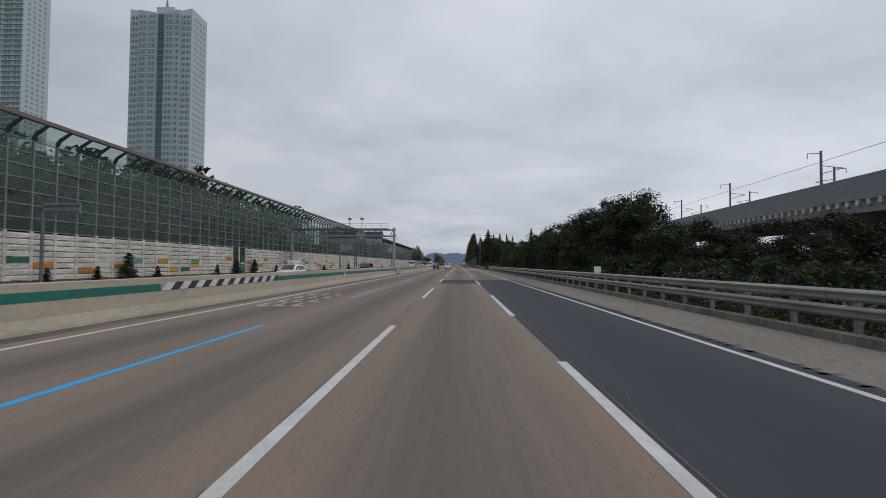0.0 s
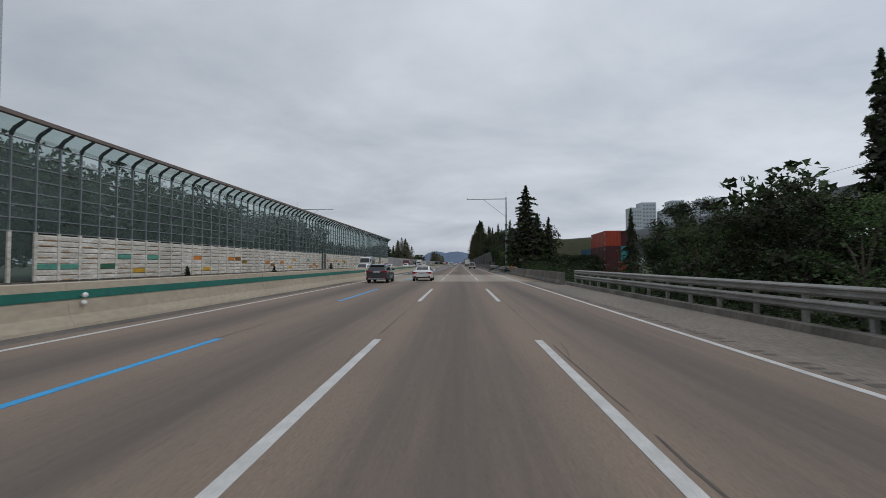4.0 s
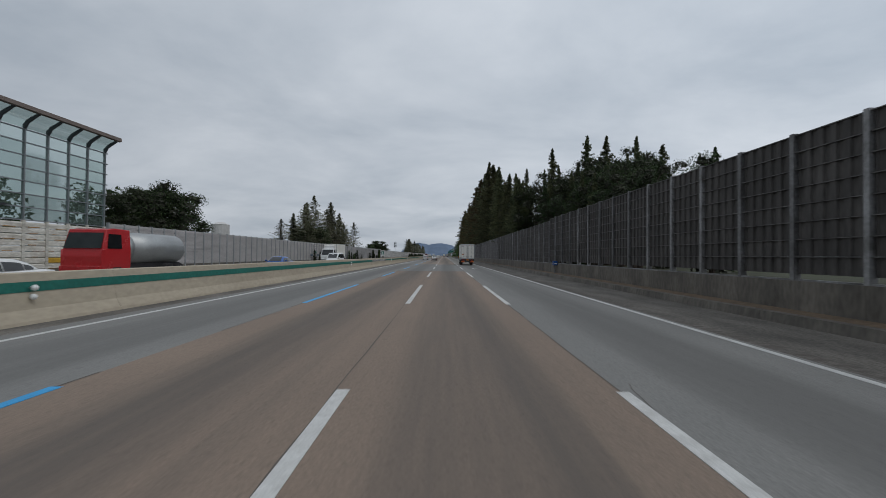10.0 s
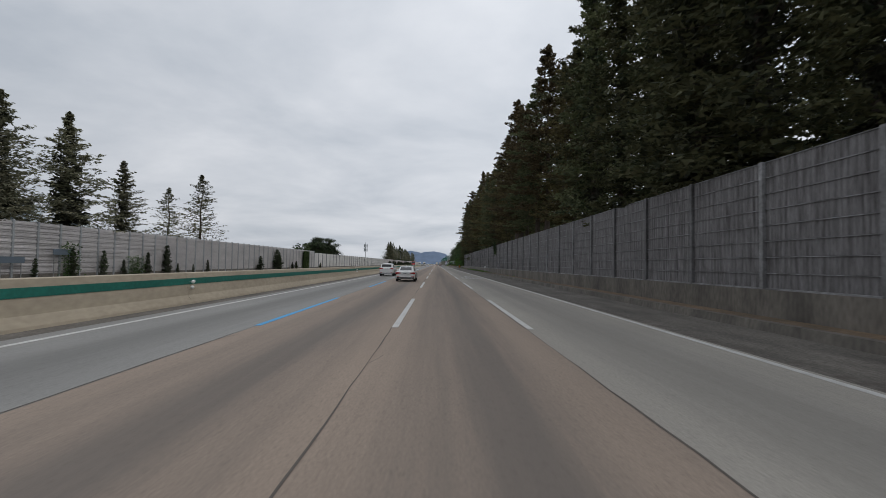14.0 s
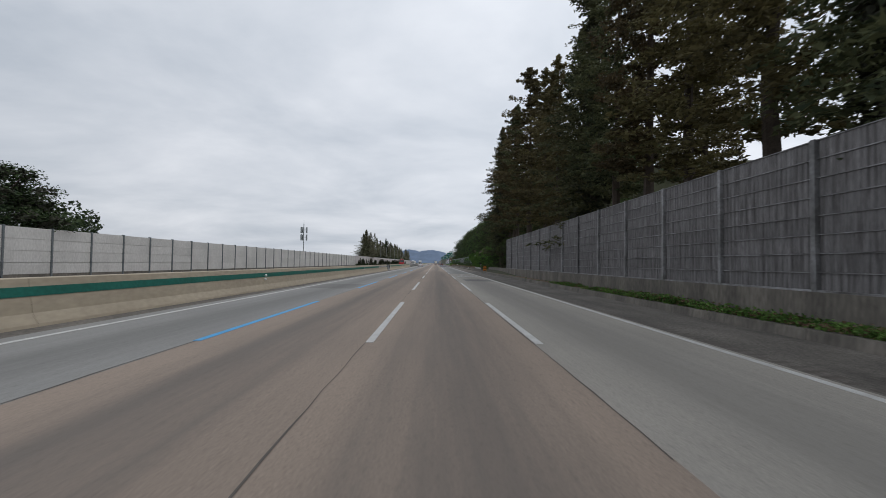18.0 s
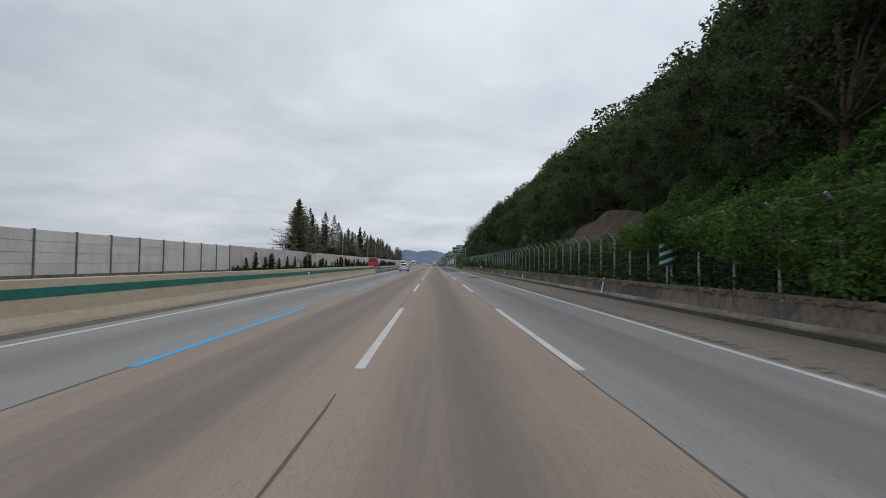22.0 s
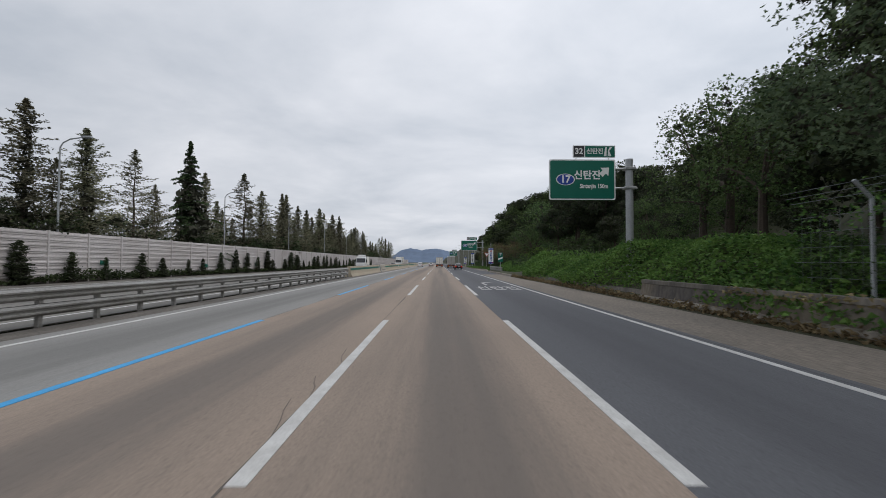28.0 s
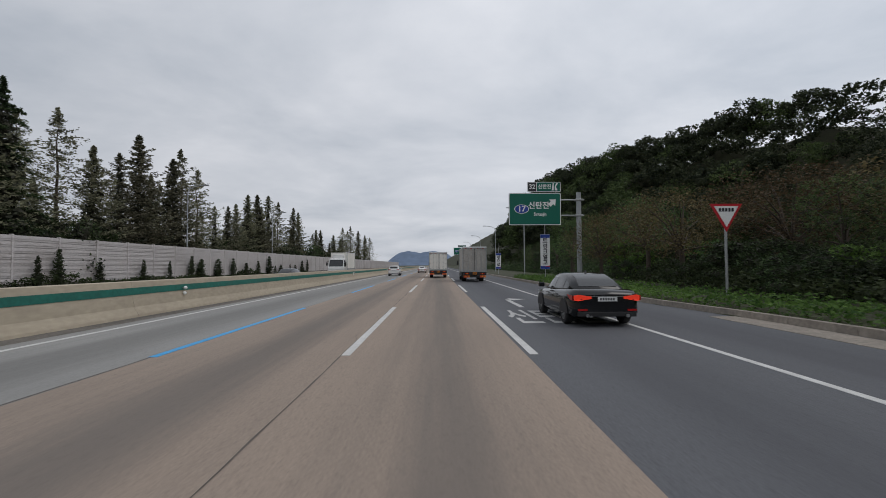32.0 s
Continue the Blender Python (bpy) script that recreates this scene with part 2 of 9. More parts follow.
def glass_material(name, rgb, alpha=0.35, rough=0.05):
    m = bpy.data.materials.new(name)
    m.use_nodes = True
    n, l = m.node_tree.nodes, m.node_tree.links
    n.clear()
    out, mix = n.new("ShaderNodeOutputMaterial"), n.new("ShaderNodeMixShader")
    tr, gl = n.new("ShaderNodeBsdfTransparent"), n.new("ShaderNodeBsdfGlossy")
    fr = n.new("ShaderNodeFresnel")
    fr.inputs["IOR"].default_value = 1.5
    tr.inputs["Color"].default_value = (*rgb, 1)
    gl.inputs["Roughness"].default_value = rough
    gl.inputs["Color"].default_value = (0.8, 0.85, 0.85, 1)
    df = n.new("ShaderNodeBsdfDiffuse")
    df.inputs["Color"].default_value = (0.27, 0.355, 0.33, 1)
    dm = n.new("ShaderNodeMixShader")
    no = n.new("ShaderNodeTexNoise")
    no.inputs["Scale"].default_value = 0.6
    geo = n.new("ShaderNodeNewGeometry")
    l.new(geo.outputs["Position"], no.inputs["Vector"])
    mr = n.new("ShaderNodeMapRange")
    mr.inputs["To Min"].default_value, mr.inputs["To Max"].default_value = alpha * 0.4, alpha
    l.new(no.outputs["Fac"], mr.inputs["Value"])
    l.new(mr.outputs[0], dm.inputs[0])
    l.new(tr.outputs[0], dm.inputs[1])
    l.new(df.outputs[0], dm.inputs[2])
    fk = n.new("ShaderNodeMath")
    fk.operation = "MULTIPLY"
    fk.inputs[1].default_value = 0.3
    l.new(fr.outputs[0], fk.inputs[0])
    l.new(fk.outputs[0], mix.inputs[0])
    l.new(dm.outputs[0], mix.inputs[1])
    l.new(gl.outputs[0], mix.inputs[2])
    l.new(mix.outputs[0], out.inputs[0])
    return m


M = dict(
    brown=road_material("worn_brown_concrete", (0.262, 0.200, 0.156), (0.118, 0.101, 0.088), 0.95),
    # buff and pale: brown and grey again, with stronger daylight put into the colour
    buff=road_material("brown_concrete_lit", (0.342, 0.272, 0.219), (0.162, 0.140, 0.123), 0.95),
    pale=road_material("grey_concrete_lit", (0.295, 0.290, 0.276), (0.155, 0.151, 0.144), 0.8),
    sand=road_material("sandy_grey_concrete", (0.378, 0.352, 0.312), (0.215, 0.203, 0.184), 0.8),
    grey=road_material("grey_concrete", (0.235, 0.23, 0.218), (0.125, 0.121, 0.115), 0.8),
    dark=road_material("old_grey_asphalt", (0.135, 0.133, 0.13), (0.08, 0.079, 0.079), 0.6),
    dim=road_material("dusty_asphalt", (0.128, 0.131, 0.141), (0.076, 0.077, 0.085), 0.7),
    blue=road_material("new_asphalt", (0.058, 0.062, 0.074), (0.035, 0.037, 0.046), 0.7),
    deck=road_material("bridge_concrete", (0.40, 0.348, 0.285), (0.25, 0.21, 0.165), 0.75),
    patch=material("asphalt_patch", (0.036, 0.038, 0.047), 0.85, var=0.3, scale=1.5, fine=60, bump=0.3),
    shoulder=material("dusty_shoulder", (0.172, 0.156, 0.136), 0.9, var=0.6, scale=0.7, fine=13, bump=0.4, second=(0.080, 0.072, 0.063), spread=0.4, stretch=(1.6, 0.5, 1)),
    edgepale=material("pale_concrete_shoulder", (0.222, 0.191, 0.158), 0.9, var=0.45, scale=0.5, fine=11, bump=0.35, second=(0.150, 0.129, 0.107), spread=0.5, stretch=(1.4, 0.3, 1)),
    silt=material("tan_road_silt", (0.27, 0.205, 0.145), 0.95, var=0.4, scale=0.8, fine=9, bump=0.4, second=(0.17, 0.13, 0.095), spread=0.4, stretch=(1.6, 0.4, 1)),
    opposite=road_material("opposite_concrete", (0.22, 0.21, 0.19), (0.13, 0.125, 0.12), 0.6),
    white=material("road_paint_white", (0.62, 0.62, 0.60), 0.7, var=0.25, scale=3, fine=40, bump=0.1, second=(0.45, 0.44, 0.42)),
    bluepaint=material("road_paint_blue", (0.045, 0.37, 0.74), 0.6, var=0.25, scale=3, fine=40, bump=0.1),
    seam=material("tarred_seam", (0.125, 0.108, 0.094), 0.9, var=0.3, scale=2, fine=20, bump=0.1),
    barrier=material("median_concrete", (0.44, 0.382, 0.295), 0.9, var=0.16, scale=0.5, fine=9, bump=0.15, second=(0.36, 0.308, 0.235), stretch=(1, 0.35, 0.8)),
    green=material("green_paint", (0.012, 0.15, 0.115), 0.6, var=0.3, scale=1, fine=10, bump=0.05),
    grimeconc=material("grimy_concrete", (0.088, 0.080, 0.074), 0.95, var=0.5, scale=0.7, fine=9, bump=0.3, second=(0.17, 0.145, 0.115), spread=0.18, stretch=(1, 0.6, 0.35)),
    toeconc=material("scuffed_concrete", (0.30, 0.275, 0.235), 0.9, var=0.45, scale=1.2, fine=10, bump=0.35, second=(0.13, 0.112, 0.088), spread=0.35, stretch=(1, 0.4, 1)),
    oldconc=material("weathered_concrete", (0.205, 0.185, 0.16), 0.9, var=0.4, scale=0.8, fine=9, bump=0.3, second=(0.07, 0.064, 0.056), stretch=(1, 1, 0.35)),
    streaked=material("water_streaked_concrete", (0.26, 0.21, 0.155), 0.95, var=0.45, scale=2.4, fine=9, bump=0.4, second=(0.032, 0.024, 0.018), spread=0.12, stretch=(1, 1, 0.09)),
    gatepale=material("pale_precast_concrete", (0.46, 0.43, 0.37), 0.9, var=0.25, scale=0.9, fine=9, bump=0.2, second=(0.35, 0.32, 0.27)),
    kerbpale=material("pale_kerb_concrete", (0.32, 0.28, 0.235), 0.9, var=0.35, scale=1.2, fine=9, bump=0.3, second=(0.19, 0.165, 0.14)),
    railsteel=material("dull_rail_steel", (0.38, 0.375, 0.36), 0.5, 0.6, var=0.3, scale=0.9, fine=14, bump=0.05, second=(0.24, 0.23, 0.215)),
    steel=material("galvanised_steel", (0.42, 0.43, 0.43), 0.45, 0.7, var=0.2, scale=1.2, fine=14, bump=0.05),
    blacksteel=material("dark_bracket_steel", (0.055, 0.06, 0.065), 0.55, 0.3, var=0.25, scale=1.2, fine=14, bump=0.05),
    darksteel=material("grey_painted_steel", (0.16, 0.18, 0.19), 0.5, 0.3, var=0.2, scale=1.2, fine=14, bump=0.05),
    frame=material("barrier_frame_steel", (0.23, 0.25, 0.26), 0.5, 0.3, var=0.2, scale=1.2, fine=14, bump=0.05),
    postgrey=material("pale_post_steel", (0.38, 0.40, 0.41), 0.5, 0.4, var=0.2, scale=1.0, fine=14, bump=0.05),
    glass=glass_material("barrier_glass", (0.58, 0.69, 0.66), 0.30),
    louvre=material("weathered_pale_louvre", (0.70, 0.68, 0.63), 0.65, var=0.35, scale=1.4, fine=6, bump=0.1, second=(0.38, 0.34, 0.28), objvar=0.12, stretch=(1, 0.6, 2.5)),
    orange=material("orange_panel", (0.62, 0.21, 0.02), 0.6, var=0.3, scale=1.5, fine=8, bump=0.1),
    yellow=material("yellow_panel", (0.62, 0.36, 0.03), 0.6, var=0.3, scale=1.5, fine=8, bump=0.1),
    greenpan=material("green_panel", (0.03, 0.14, 0.08), 0.6, var=0.3, scale=1.5, fine=8, bump=0.1),
    tealpan=material("teal_panel", (0.10, 0.33, 0.25), 0.6, var=0.3, scale=1.5, fine=8, bump=0.1),
    capbrown=material("brown_cap", (0.20, 0.16, 0.14), 0.6, 0.2, var=0.2, scale=1, fine=12, bump=0.05),
    greywall=material("grey_metal_louvre", (0.53, 0.505, 0.50), 0.55, 0.25, var=0.25, scale=0.7, fine=9, bump=0.1, objvar=0.08, stretch=(1, 0.5, 2)),
    palewall=material("pale_panel", (0.60, 0.585, 0.565), 0.6, 0.1, var=0.2, scale=0.7, fine=9, bump=0.08, objvar=0.06, stretch=(1, 1, 0.4)),
    ribwall=material("pinkish_ribbed_panel", (0.60, 0.57, 0.565), 0.6, 0.1, var=0.2, scale=0.7, fine=9, bump=0.08, second=(0.50, 0.465, 0.455), objvar=0.05, stretch=(1, 0.5, 1.2)),
    darkwall=material("sooty_louvre", (0.098, 0.091, 0.086), 0.75, 0.1, var=0.4, scale=1.6, fine=10, bump=0.2, second=(0.04, 0.037, 0.035), objvar=0.15, stretch=(1, 1.6, 0.25)),
    darkrail=material("sooty_rail_steel", (0.16, 0.155, 0.15), 0.6, 0.2, var=0.5, scale=2.5, fine=12, bump=0.05, second=(0.05, 0.047, 0.045), stretch=(1, 0.5, 1)),
    sootwall=material("grey_sooty_louvre", (0.225, 0.218, 0.22), 0.7, 0.15, var=0.45, scale=1.3, fine=9, bump=0.2, second=(0.066, 0.061, 0.06), spread=0.42, objvar=0.14, stretch=(1, 6.0, 0.55)),
    palerail=material("worn_rail_steel", (0.34, 0.34, 0.35), 0.55, 0.3, var=0.5, scale=2.5, fine=12, bump=0.05, second=(0.07, 0.066, 0.064), stretch=(1, 0.4, 1)),
    sootpost=material("sooty_post_steel", (0.27, 0.27, 0.275), 0.6, 0.2, var=0.35, scale=1.2, fine=10, bump=0.05, second=(0.09, 0.088, 0.085), objvar=0.4),
    worn=material("worn_road_paint", (0.56, 0.555, 0.54), 0.75, var=0.35, scale=2.2, fine=30, bump=0.1, second=(0.30, 0.30, 0.29)),
    bark=material("bark", (0.09, 0.07, 0.055), 0.95, var=0.4, scale=3, fine=18, bump=0.4),
    soil=material("bare_soil", (0.20, 0.135, 0.085), 0.95, var=0.45, scale=0.6, fine=6, bump=0.5, second=(0.10, 0.075, 0.05)),
    rock=material("brown_rock", (0.125, 0.088, 0.06), 0.95, var=0.5, scale=0.9, fine=5, bump=0.6, second=(0.05, 0.038, 0.028)),
    grass=material("rough_grass", (0.055, 0.062, 0.028), 0.95, var=0.5, scale=0.4, fine=8, bump=0.5, second=(0.032, 0.03, 0.016)),
    drygrass=leaf_material("dry_grass", (0.10, 0.07, 0.04), (0.26, 0.20, 0.11)),
    stain=material("orange_brown_stain", (0.42, 0.23, 0.07), 0.8, var=0.4, scale=3, fine=9, bump=0.05, second=(0.22, 0.13, 0.05)),
    leaf_fir=leaf_material("conifer_leaf", (0.038, 0.050, 0.028), (0.155, 0.160, 0.080), 0.35),
    leaf_bronze=leaf_material("bronze_conifer_leaf", (0.052, 0.046, 0.025), (0.175, 0.145, 0.070), 0.4),
    leaf_brown=leaf_material("withered_leaf", (0.050, 0.040, 0.022), (0.165, 0.125, 0.062)),
    leaf_red=leaf_material("dawn_redwood_leaf", (0.075, 0.082, 0.052), (0.25, 0.24, 0.155)),
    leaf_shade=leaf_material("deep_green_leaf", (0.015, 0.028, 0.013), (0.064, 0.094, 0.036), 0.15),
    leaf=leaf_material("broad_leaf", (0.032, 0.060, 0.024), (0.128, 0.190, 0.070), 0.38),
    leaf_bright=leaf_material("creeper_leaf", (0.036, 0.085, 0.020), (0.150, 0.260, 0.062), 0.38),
    leaf_dark=leaf_material("pine_leaf", (0.020, 0.032, 0.019), (0.074, 0.094, 0.046)),
    leaf_pale=leaf_material("pale_broad_leaf", (0.048, 0.072, 0.040), (0.150, 0.195, 0.105), 0.4),
    hedge=leaf_material("wall_creeper", (0.020, 0.034, 0.015), (0.072, 0.104, 0.042)),
    # distance haze is put into the hills' own blue colour
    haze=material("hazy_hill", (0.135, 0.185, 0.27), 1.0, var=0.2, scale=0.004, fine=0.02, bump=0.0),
    tyre=material("tyre_rubber", (0.022, 0.022, 0.023), 0.85, var=0.3, scale=6, fine=40, bump=0.1),
    rim=material("alloy_rim", (0.35, 0.36, 0.37), 0.35, 0.8, var=0.2, scale=6, fine=30, bump=0.0),
    blackplastic=material("black_plastic", (0.025, 0.025, 0.027), 0.6, var=0.3, scale=4, fine=30, bump=0.05),
    windowglass=material("tinted_window", (0.012, 0.014, 0.016), 0.08, var=0.2, scale=2, fine=10, bump=0.0, spec=0.7),
    taillight=material("red_lamp_plastic", (0.42, 0.012, 0.012), 0.2, var=0.2, scale=8, fine=30, bump=0.0),
    plate=material("number_plate", (0.7, 0.71, 0.7), 0.4, var=0.1, scale=8, fine=30, bump=0.0),
    ink=material("dark_ink", (0.03, 0.03, 0.035), 0.6, var=0.1, scale=8, fine=30, bump=0.0),
    carwhite=material("white_car_paint", (0.72, 0.72, 0.71), 0.25, var=0.08, scale=1, fine=10, bump=0.0, spec=0.6),
    carblack=material("black_car_paint", (0.005, 0.0055, 0.007), 0.07, var=0.15, scale=1, fine=10, bump=0.0, spec=0.5),
    cargrey=material("dark_grey_car_paint", (0.06, 0.065, 0.075), 0.2, 0.2, var=0.1, scale=1, fine=10, bump=0.0, spec=0.6),
    carred=material("red_car_paint", (0.45, 0.02, 0.025), 0.25, var=0.1, scale=1, fine=10, bump=0.0, spec=0.6),
    carblue=material("blue_car_paint", (0.03, 0.10, 0.33), 0.25, var=0.1, scale=1, fine=10, bump=0.0, spec=0.6),
    boxwhite=material("white_cargo_panel", (0.80, 0.785, 0.73), 0.5, var=0.06, scale=0.6, fine=6, bump=0.02, second=(0.72, 0.705, 0.65)),
    boxgrey=material("grey_cargo_panel", (0.42, 0.40, 0.365), 0.55, var=0.2, scale=0.7, fine=6, bump=0.05),
    tarp=material("dark_green_tarpaulin", (0.030, 0.042, 0.040), 0.55, var=0.35, scale=2.5, fine=12, bump=0.4),
    contred=material("red_container", (0.42, 0.06, 0.025), 0.55, 0.1, var=0.25, scale=0.8, fine=7, bump=0.1, objvar=0.15),
    contmaroon=material("maroon_container", (0.085, 0.02, 0.022), 0.55, 0.1, var=0.25, scale=0.8, fine=7, bump=0.1),
    contteal=material("turquoise_container_paint", (0.05, 0.30, 0.32), 0.5, var=0.3, scale=1.2, fine=9, bump=0.1),
    contblue=material("blue_container", (0.05, 0.13, 0.22), 0.55, 0.1, var=0.25, scale=0.8, fine=7, bump=0.1),
    signgreen=material("sign_green", (0.0, 0.125, 0.085), 0.45, var=0.1, scale=1, fine=10, bump=0.0),
    signblue=material("sign_blue", (0.02, 0.06, 0.32), 0.45, var=0.1, scale=1, fine=10, bump=0.0),
    signwhite=material("sign_white", (0.78, 0.79, 0.78), 0.45, var=0.08, scale=1, fine=10, bump=0.0),
    signred=material("sign_red", (0.50, 0.02, 0.03), 0.45, var=0.1, scale=1, fine=10, bump=0.0),
    signback=material("aluminium_sign_back", (0.30, 0.32, 0.33), 0.5, 0.5, var=0.15, scale=1, fine=10, bump=0.0),
    amber=material("amber_reflector", (0.70, 0.24, 0.02), 0.4, var=0.15, scale=4, fine=20, bump=0.0),
    towerglass=material("tower_window_glass", (0.27, 0.40, 0.40), 0.2, var=0.2, scale=0.2, fine=1.0, bump=0.0),
    towerpane=material("tower_dark_pane", (0.13, 0.17, 0.18), 0.2, var=0.2, scale=0.2, fine=1.0, bump=0.0),
    towerwhite=material("tower_pale_paint", (0.50, 0.54, 0.56), 0.8, var=0.08, scale=0.1, fine=0.8, bump=0.0),
    towergreen=material("tower_green_grey_paint", (0.40, 0.48, 0.49), 0.8, var=0.1, scale=0.1, fine=0.8, bump=0.0),
    towerblue=material("tower_blue_grey_paint", (0.25, 0.32, 0.37), 0.8, var=0.1, scale=0.1, fine=0.8, bump=0.0),
    towergroove=material("tower_dark_recess", (0.11, 0.14, 0.17), 0.8, var=0.1, scale=0.1, fine=0.8, bump=0.0),
    # dark twig colour that stands in for the shade inside crowns
    twigs=material("crown_shade_twigs", (0.062, 0.064, 0.044), 0.95, var=0.4, scale=2, fine=9, bump=0.2),
    viaduct=material("viaduct_concrete", (0.27, 0.275, 0.27), 0.9, var=0.25, scale=0.25, fine=3, bump=0.1, second=(0.19, 0.19, 0.185)),
    viascreen=material("viaduct_screen_panel", (0.20, 0.225, 0.24), 0.6, 0.2, var=0.15, scale=0.25, fine=3, bump=0.05),
    bluebuild=material("blue_steel_cladding", (0.02, 0.10, 0.36), 0.5, 0.1, var=0.2, scale=0.3, fine=3, bump=0.05),
)
lit = material("lit_tail_lamp", (0.5, 0.02, 0.015), 0.2, var=0.2, scale=8, fine=30, bump=0.0)
lit.node_tree.nodes["Principled BSDF"].inputs["Emission Color"].default_value = (1.0, 0.07, 0.03, 1)
lit.node_tree.nodes["Principled BSDF"].inputs["Emission Strength"].default_value = 0.3
M["litlamp"] = lit


# ---- mesh tools ----


def box(bm, x0, x1, y0, y1, z0, z1):
    v = [bm.verts.new((x, y, z)) for z in (z0, z1) for y in (y0, y1) for x in (x0, x1)]
    for f in ((0, 2, 3, 1), (4, 5, 7, 6), (0, 1, 5, 4), (2, 6, 7, 3), (0, 4, 6, 2), (1, 3, 7, 5)):
        bm.faces.new([v[i] for i in f])


def prism(bm, profile, y0, y1, axis="y"):
    """A closed profile of (a, z) drawn along an axis."""
    def at(a, z, t):
        return (a, t, z) if axis == "y" else (t, a, z)
    n = len(profile)
    p = [bm.verts.new(at(a, z, y0)) for a, z in profile]
    q = [bm.verts.new(at(a, z, y1)) for a, z in profile]
    for i in range(n):
        bm.faces.new((p[i], p[(i + 1) % n], q[(i + 1) % n], q[i]))
    bm.faces.new(p[::-1])
    bm.faces.new(q)


def tube(bm, a, b, r0, r1=None, n=8):
    """A tapered round bar from a to b."""
    r1 = r0 if r1 is None else r1
    a, b = Vector(a), Vector(b)
    d = (b - a).normalized()
    s = d.orthogonal().normalized()
    t = d.cross(s)
    ra = [bm.verts.new(a + (s * math.cos(k * 2 * math.pi / n) + t * math.sin(k * 2 * math.pi / n)) * r0) for k in range(n)]
    rb = [bm.verts.new(b + (s * math.cos(k * 2 * math.pi / n) + t * math.sin(k * 2 * math.pi / n)) * r1) for k in range(n)]
    for k in range(n):
        bm.faces.new((ra[k], ra[(k + 1) % n], rb[(k + 1) % n], rb[k]))
    bm.faces.new(ra[::-1])
    bm.faces.new(rb)


def finish(bm, name, mat, bevel=0.0, smooth=False):
    bmesh.ops.recalc_face_normals(bm, faces=bm.faces)
    if bevel:
        bmesh.ops.bevel(bm, geom=list(bm.edges), offset=bevel, segments=1, affect="EDGES", clamp_overlap=True)
    me = bpy.data.meshes.new(name)
    bm.to_mesh(me)
    bm.free()
    if mat:
        me.materials.append(mat)
    if smooth:
        me.polygons.foreach_set("use_smooth", [True] * len(me.polygons))
    return me


def part(name, bm, mat, parent=None, label="", bevel=0.0, smooth=False):
    ob = new(name, finish(bm, name, mat, bevel, smooth))
    ob.parent = parent
    return tagged(ob, label)


def share(name, me, parent, loc, rz=0.0, label=""):
    ob = new(name, me)
    ob.parent = parent
    ob.location = loc
    ob.rotation_euler = (0, 0, rz)
    return tagged(ob, label)


def thing(name, label, category, group="", kind="", loc=(0, 0, 0), rz=0.0):
    ob = new(name)
    ob.empty_display_size = 0.3
    ob.location, ob.rotation_euler = loc, (0, 0, rz)
    return tagged(ob, label, category, group, kind)


def slab(name, x0, x1, y0, y1, z, mat, label="", category="road", kind="structure", step=12.0, parent=None):
    """A thin sheet of paving."""
    bm = bmesh.new()
    box(bm, x0, x1, y0, y1, z - 0.03, z)
    ob = part(name, bm, mat, parent)
    return tagged(ob, label, category, "", kind) if not parent else ob


Y0, Y1 = -60.0, 1500.0

# ---- ground and road ----


def sstep(a, b, t):
    t = max(0.0, min(1.0, (t - a) / (b - a)))
    return t * t * (3 - 2 * t)


def toe(y):
    """Where the wooded hillside begins beside the road."""
    return 11.0 + 29 * sstep(700, 765, y) + 32 * sstep(800, 845, y) - 47 * sstep(855, 970, y)


RAMP = [(757, 8.75), (786, 8.8), (790, 9.3), (795, 9.8), (801, 10.0), (807, 9.95), (811, 9.75), (815, 9.35), (820, 9.0), (827, 8.8), (840, 8.75), (856, 8.7), (900, 8.7)]


def ramp_edge(y):
    """Where the asphalt of the exit ramp ends."""
    return float(np.interp(y, [p[0] for p in RAMP], [p[1] for p in RAMP]))


def hill(x, y):
    """Height of the ground."""
    if x > 8.0:
        z = 0.75 * sstep(8.6, 10.0, x) * sstep(500, 530, y) * (1 - sstep(752, 766, y)) + 0.32 * sstep(ramp_edge(y), ramp_edge(y) + 0.8, x) * sstep(752, 766, y) + 0.6 * sstep(9.2, 12, x) * (1 - sstep(500, 530, y)) * sstep(205, 235, y)
        a = sstep(520, 556, y)
        if a > 0:
            d = x - toe(y)
            d *= 0.66 + 0.34 * sstep(556, 578, y)
            top = 26 + 9 * sstep(730, 780, y) + 1 * sstep(820, 880, y) - 6 * sstep(920, 990, y) + 5 * noise.noise((x * 0.02, y * 0.015, 3))
            z += a * min(top, max(0, d) * (0.90 - 0.12 * sstep(780, 830, y) + 0.45 * sstep(935, 985, y) - 0.16 * sstep(845, 862, y) * (1 - sstep(905, 930, y)) + 0.12 * noise.noise((x * 0.06, y * 0.05, 0)))) * (1 - 0.5 * sstep(140, 420, x))
        if y > 700:
            z += 1.1 * sstep(10.5, 15, x) * sstep(700, 730, y) * (1 - sstep(775, 800, y))
        z -= 1.2 * sstep(10, 15, x) * (1 - sstep(200, 235, y))
        return z + 0.15 * noise.noise((x * 0.3, y * 0.3, 0)) * sstep(9, 12, x) - 0.08 * (1 - (sstep(ramp_edge(y) - 0.1, ramp_edge(y) + 0.3, x) if y > 752 else sstep(9.3, 9.5, x) if y < 560 else sstep(8.4, 8.8, x)))
    if x < -32:
        return -0.08 + 0.5 * sstep(-32, -40, x)
    return -0.08


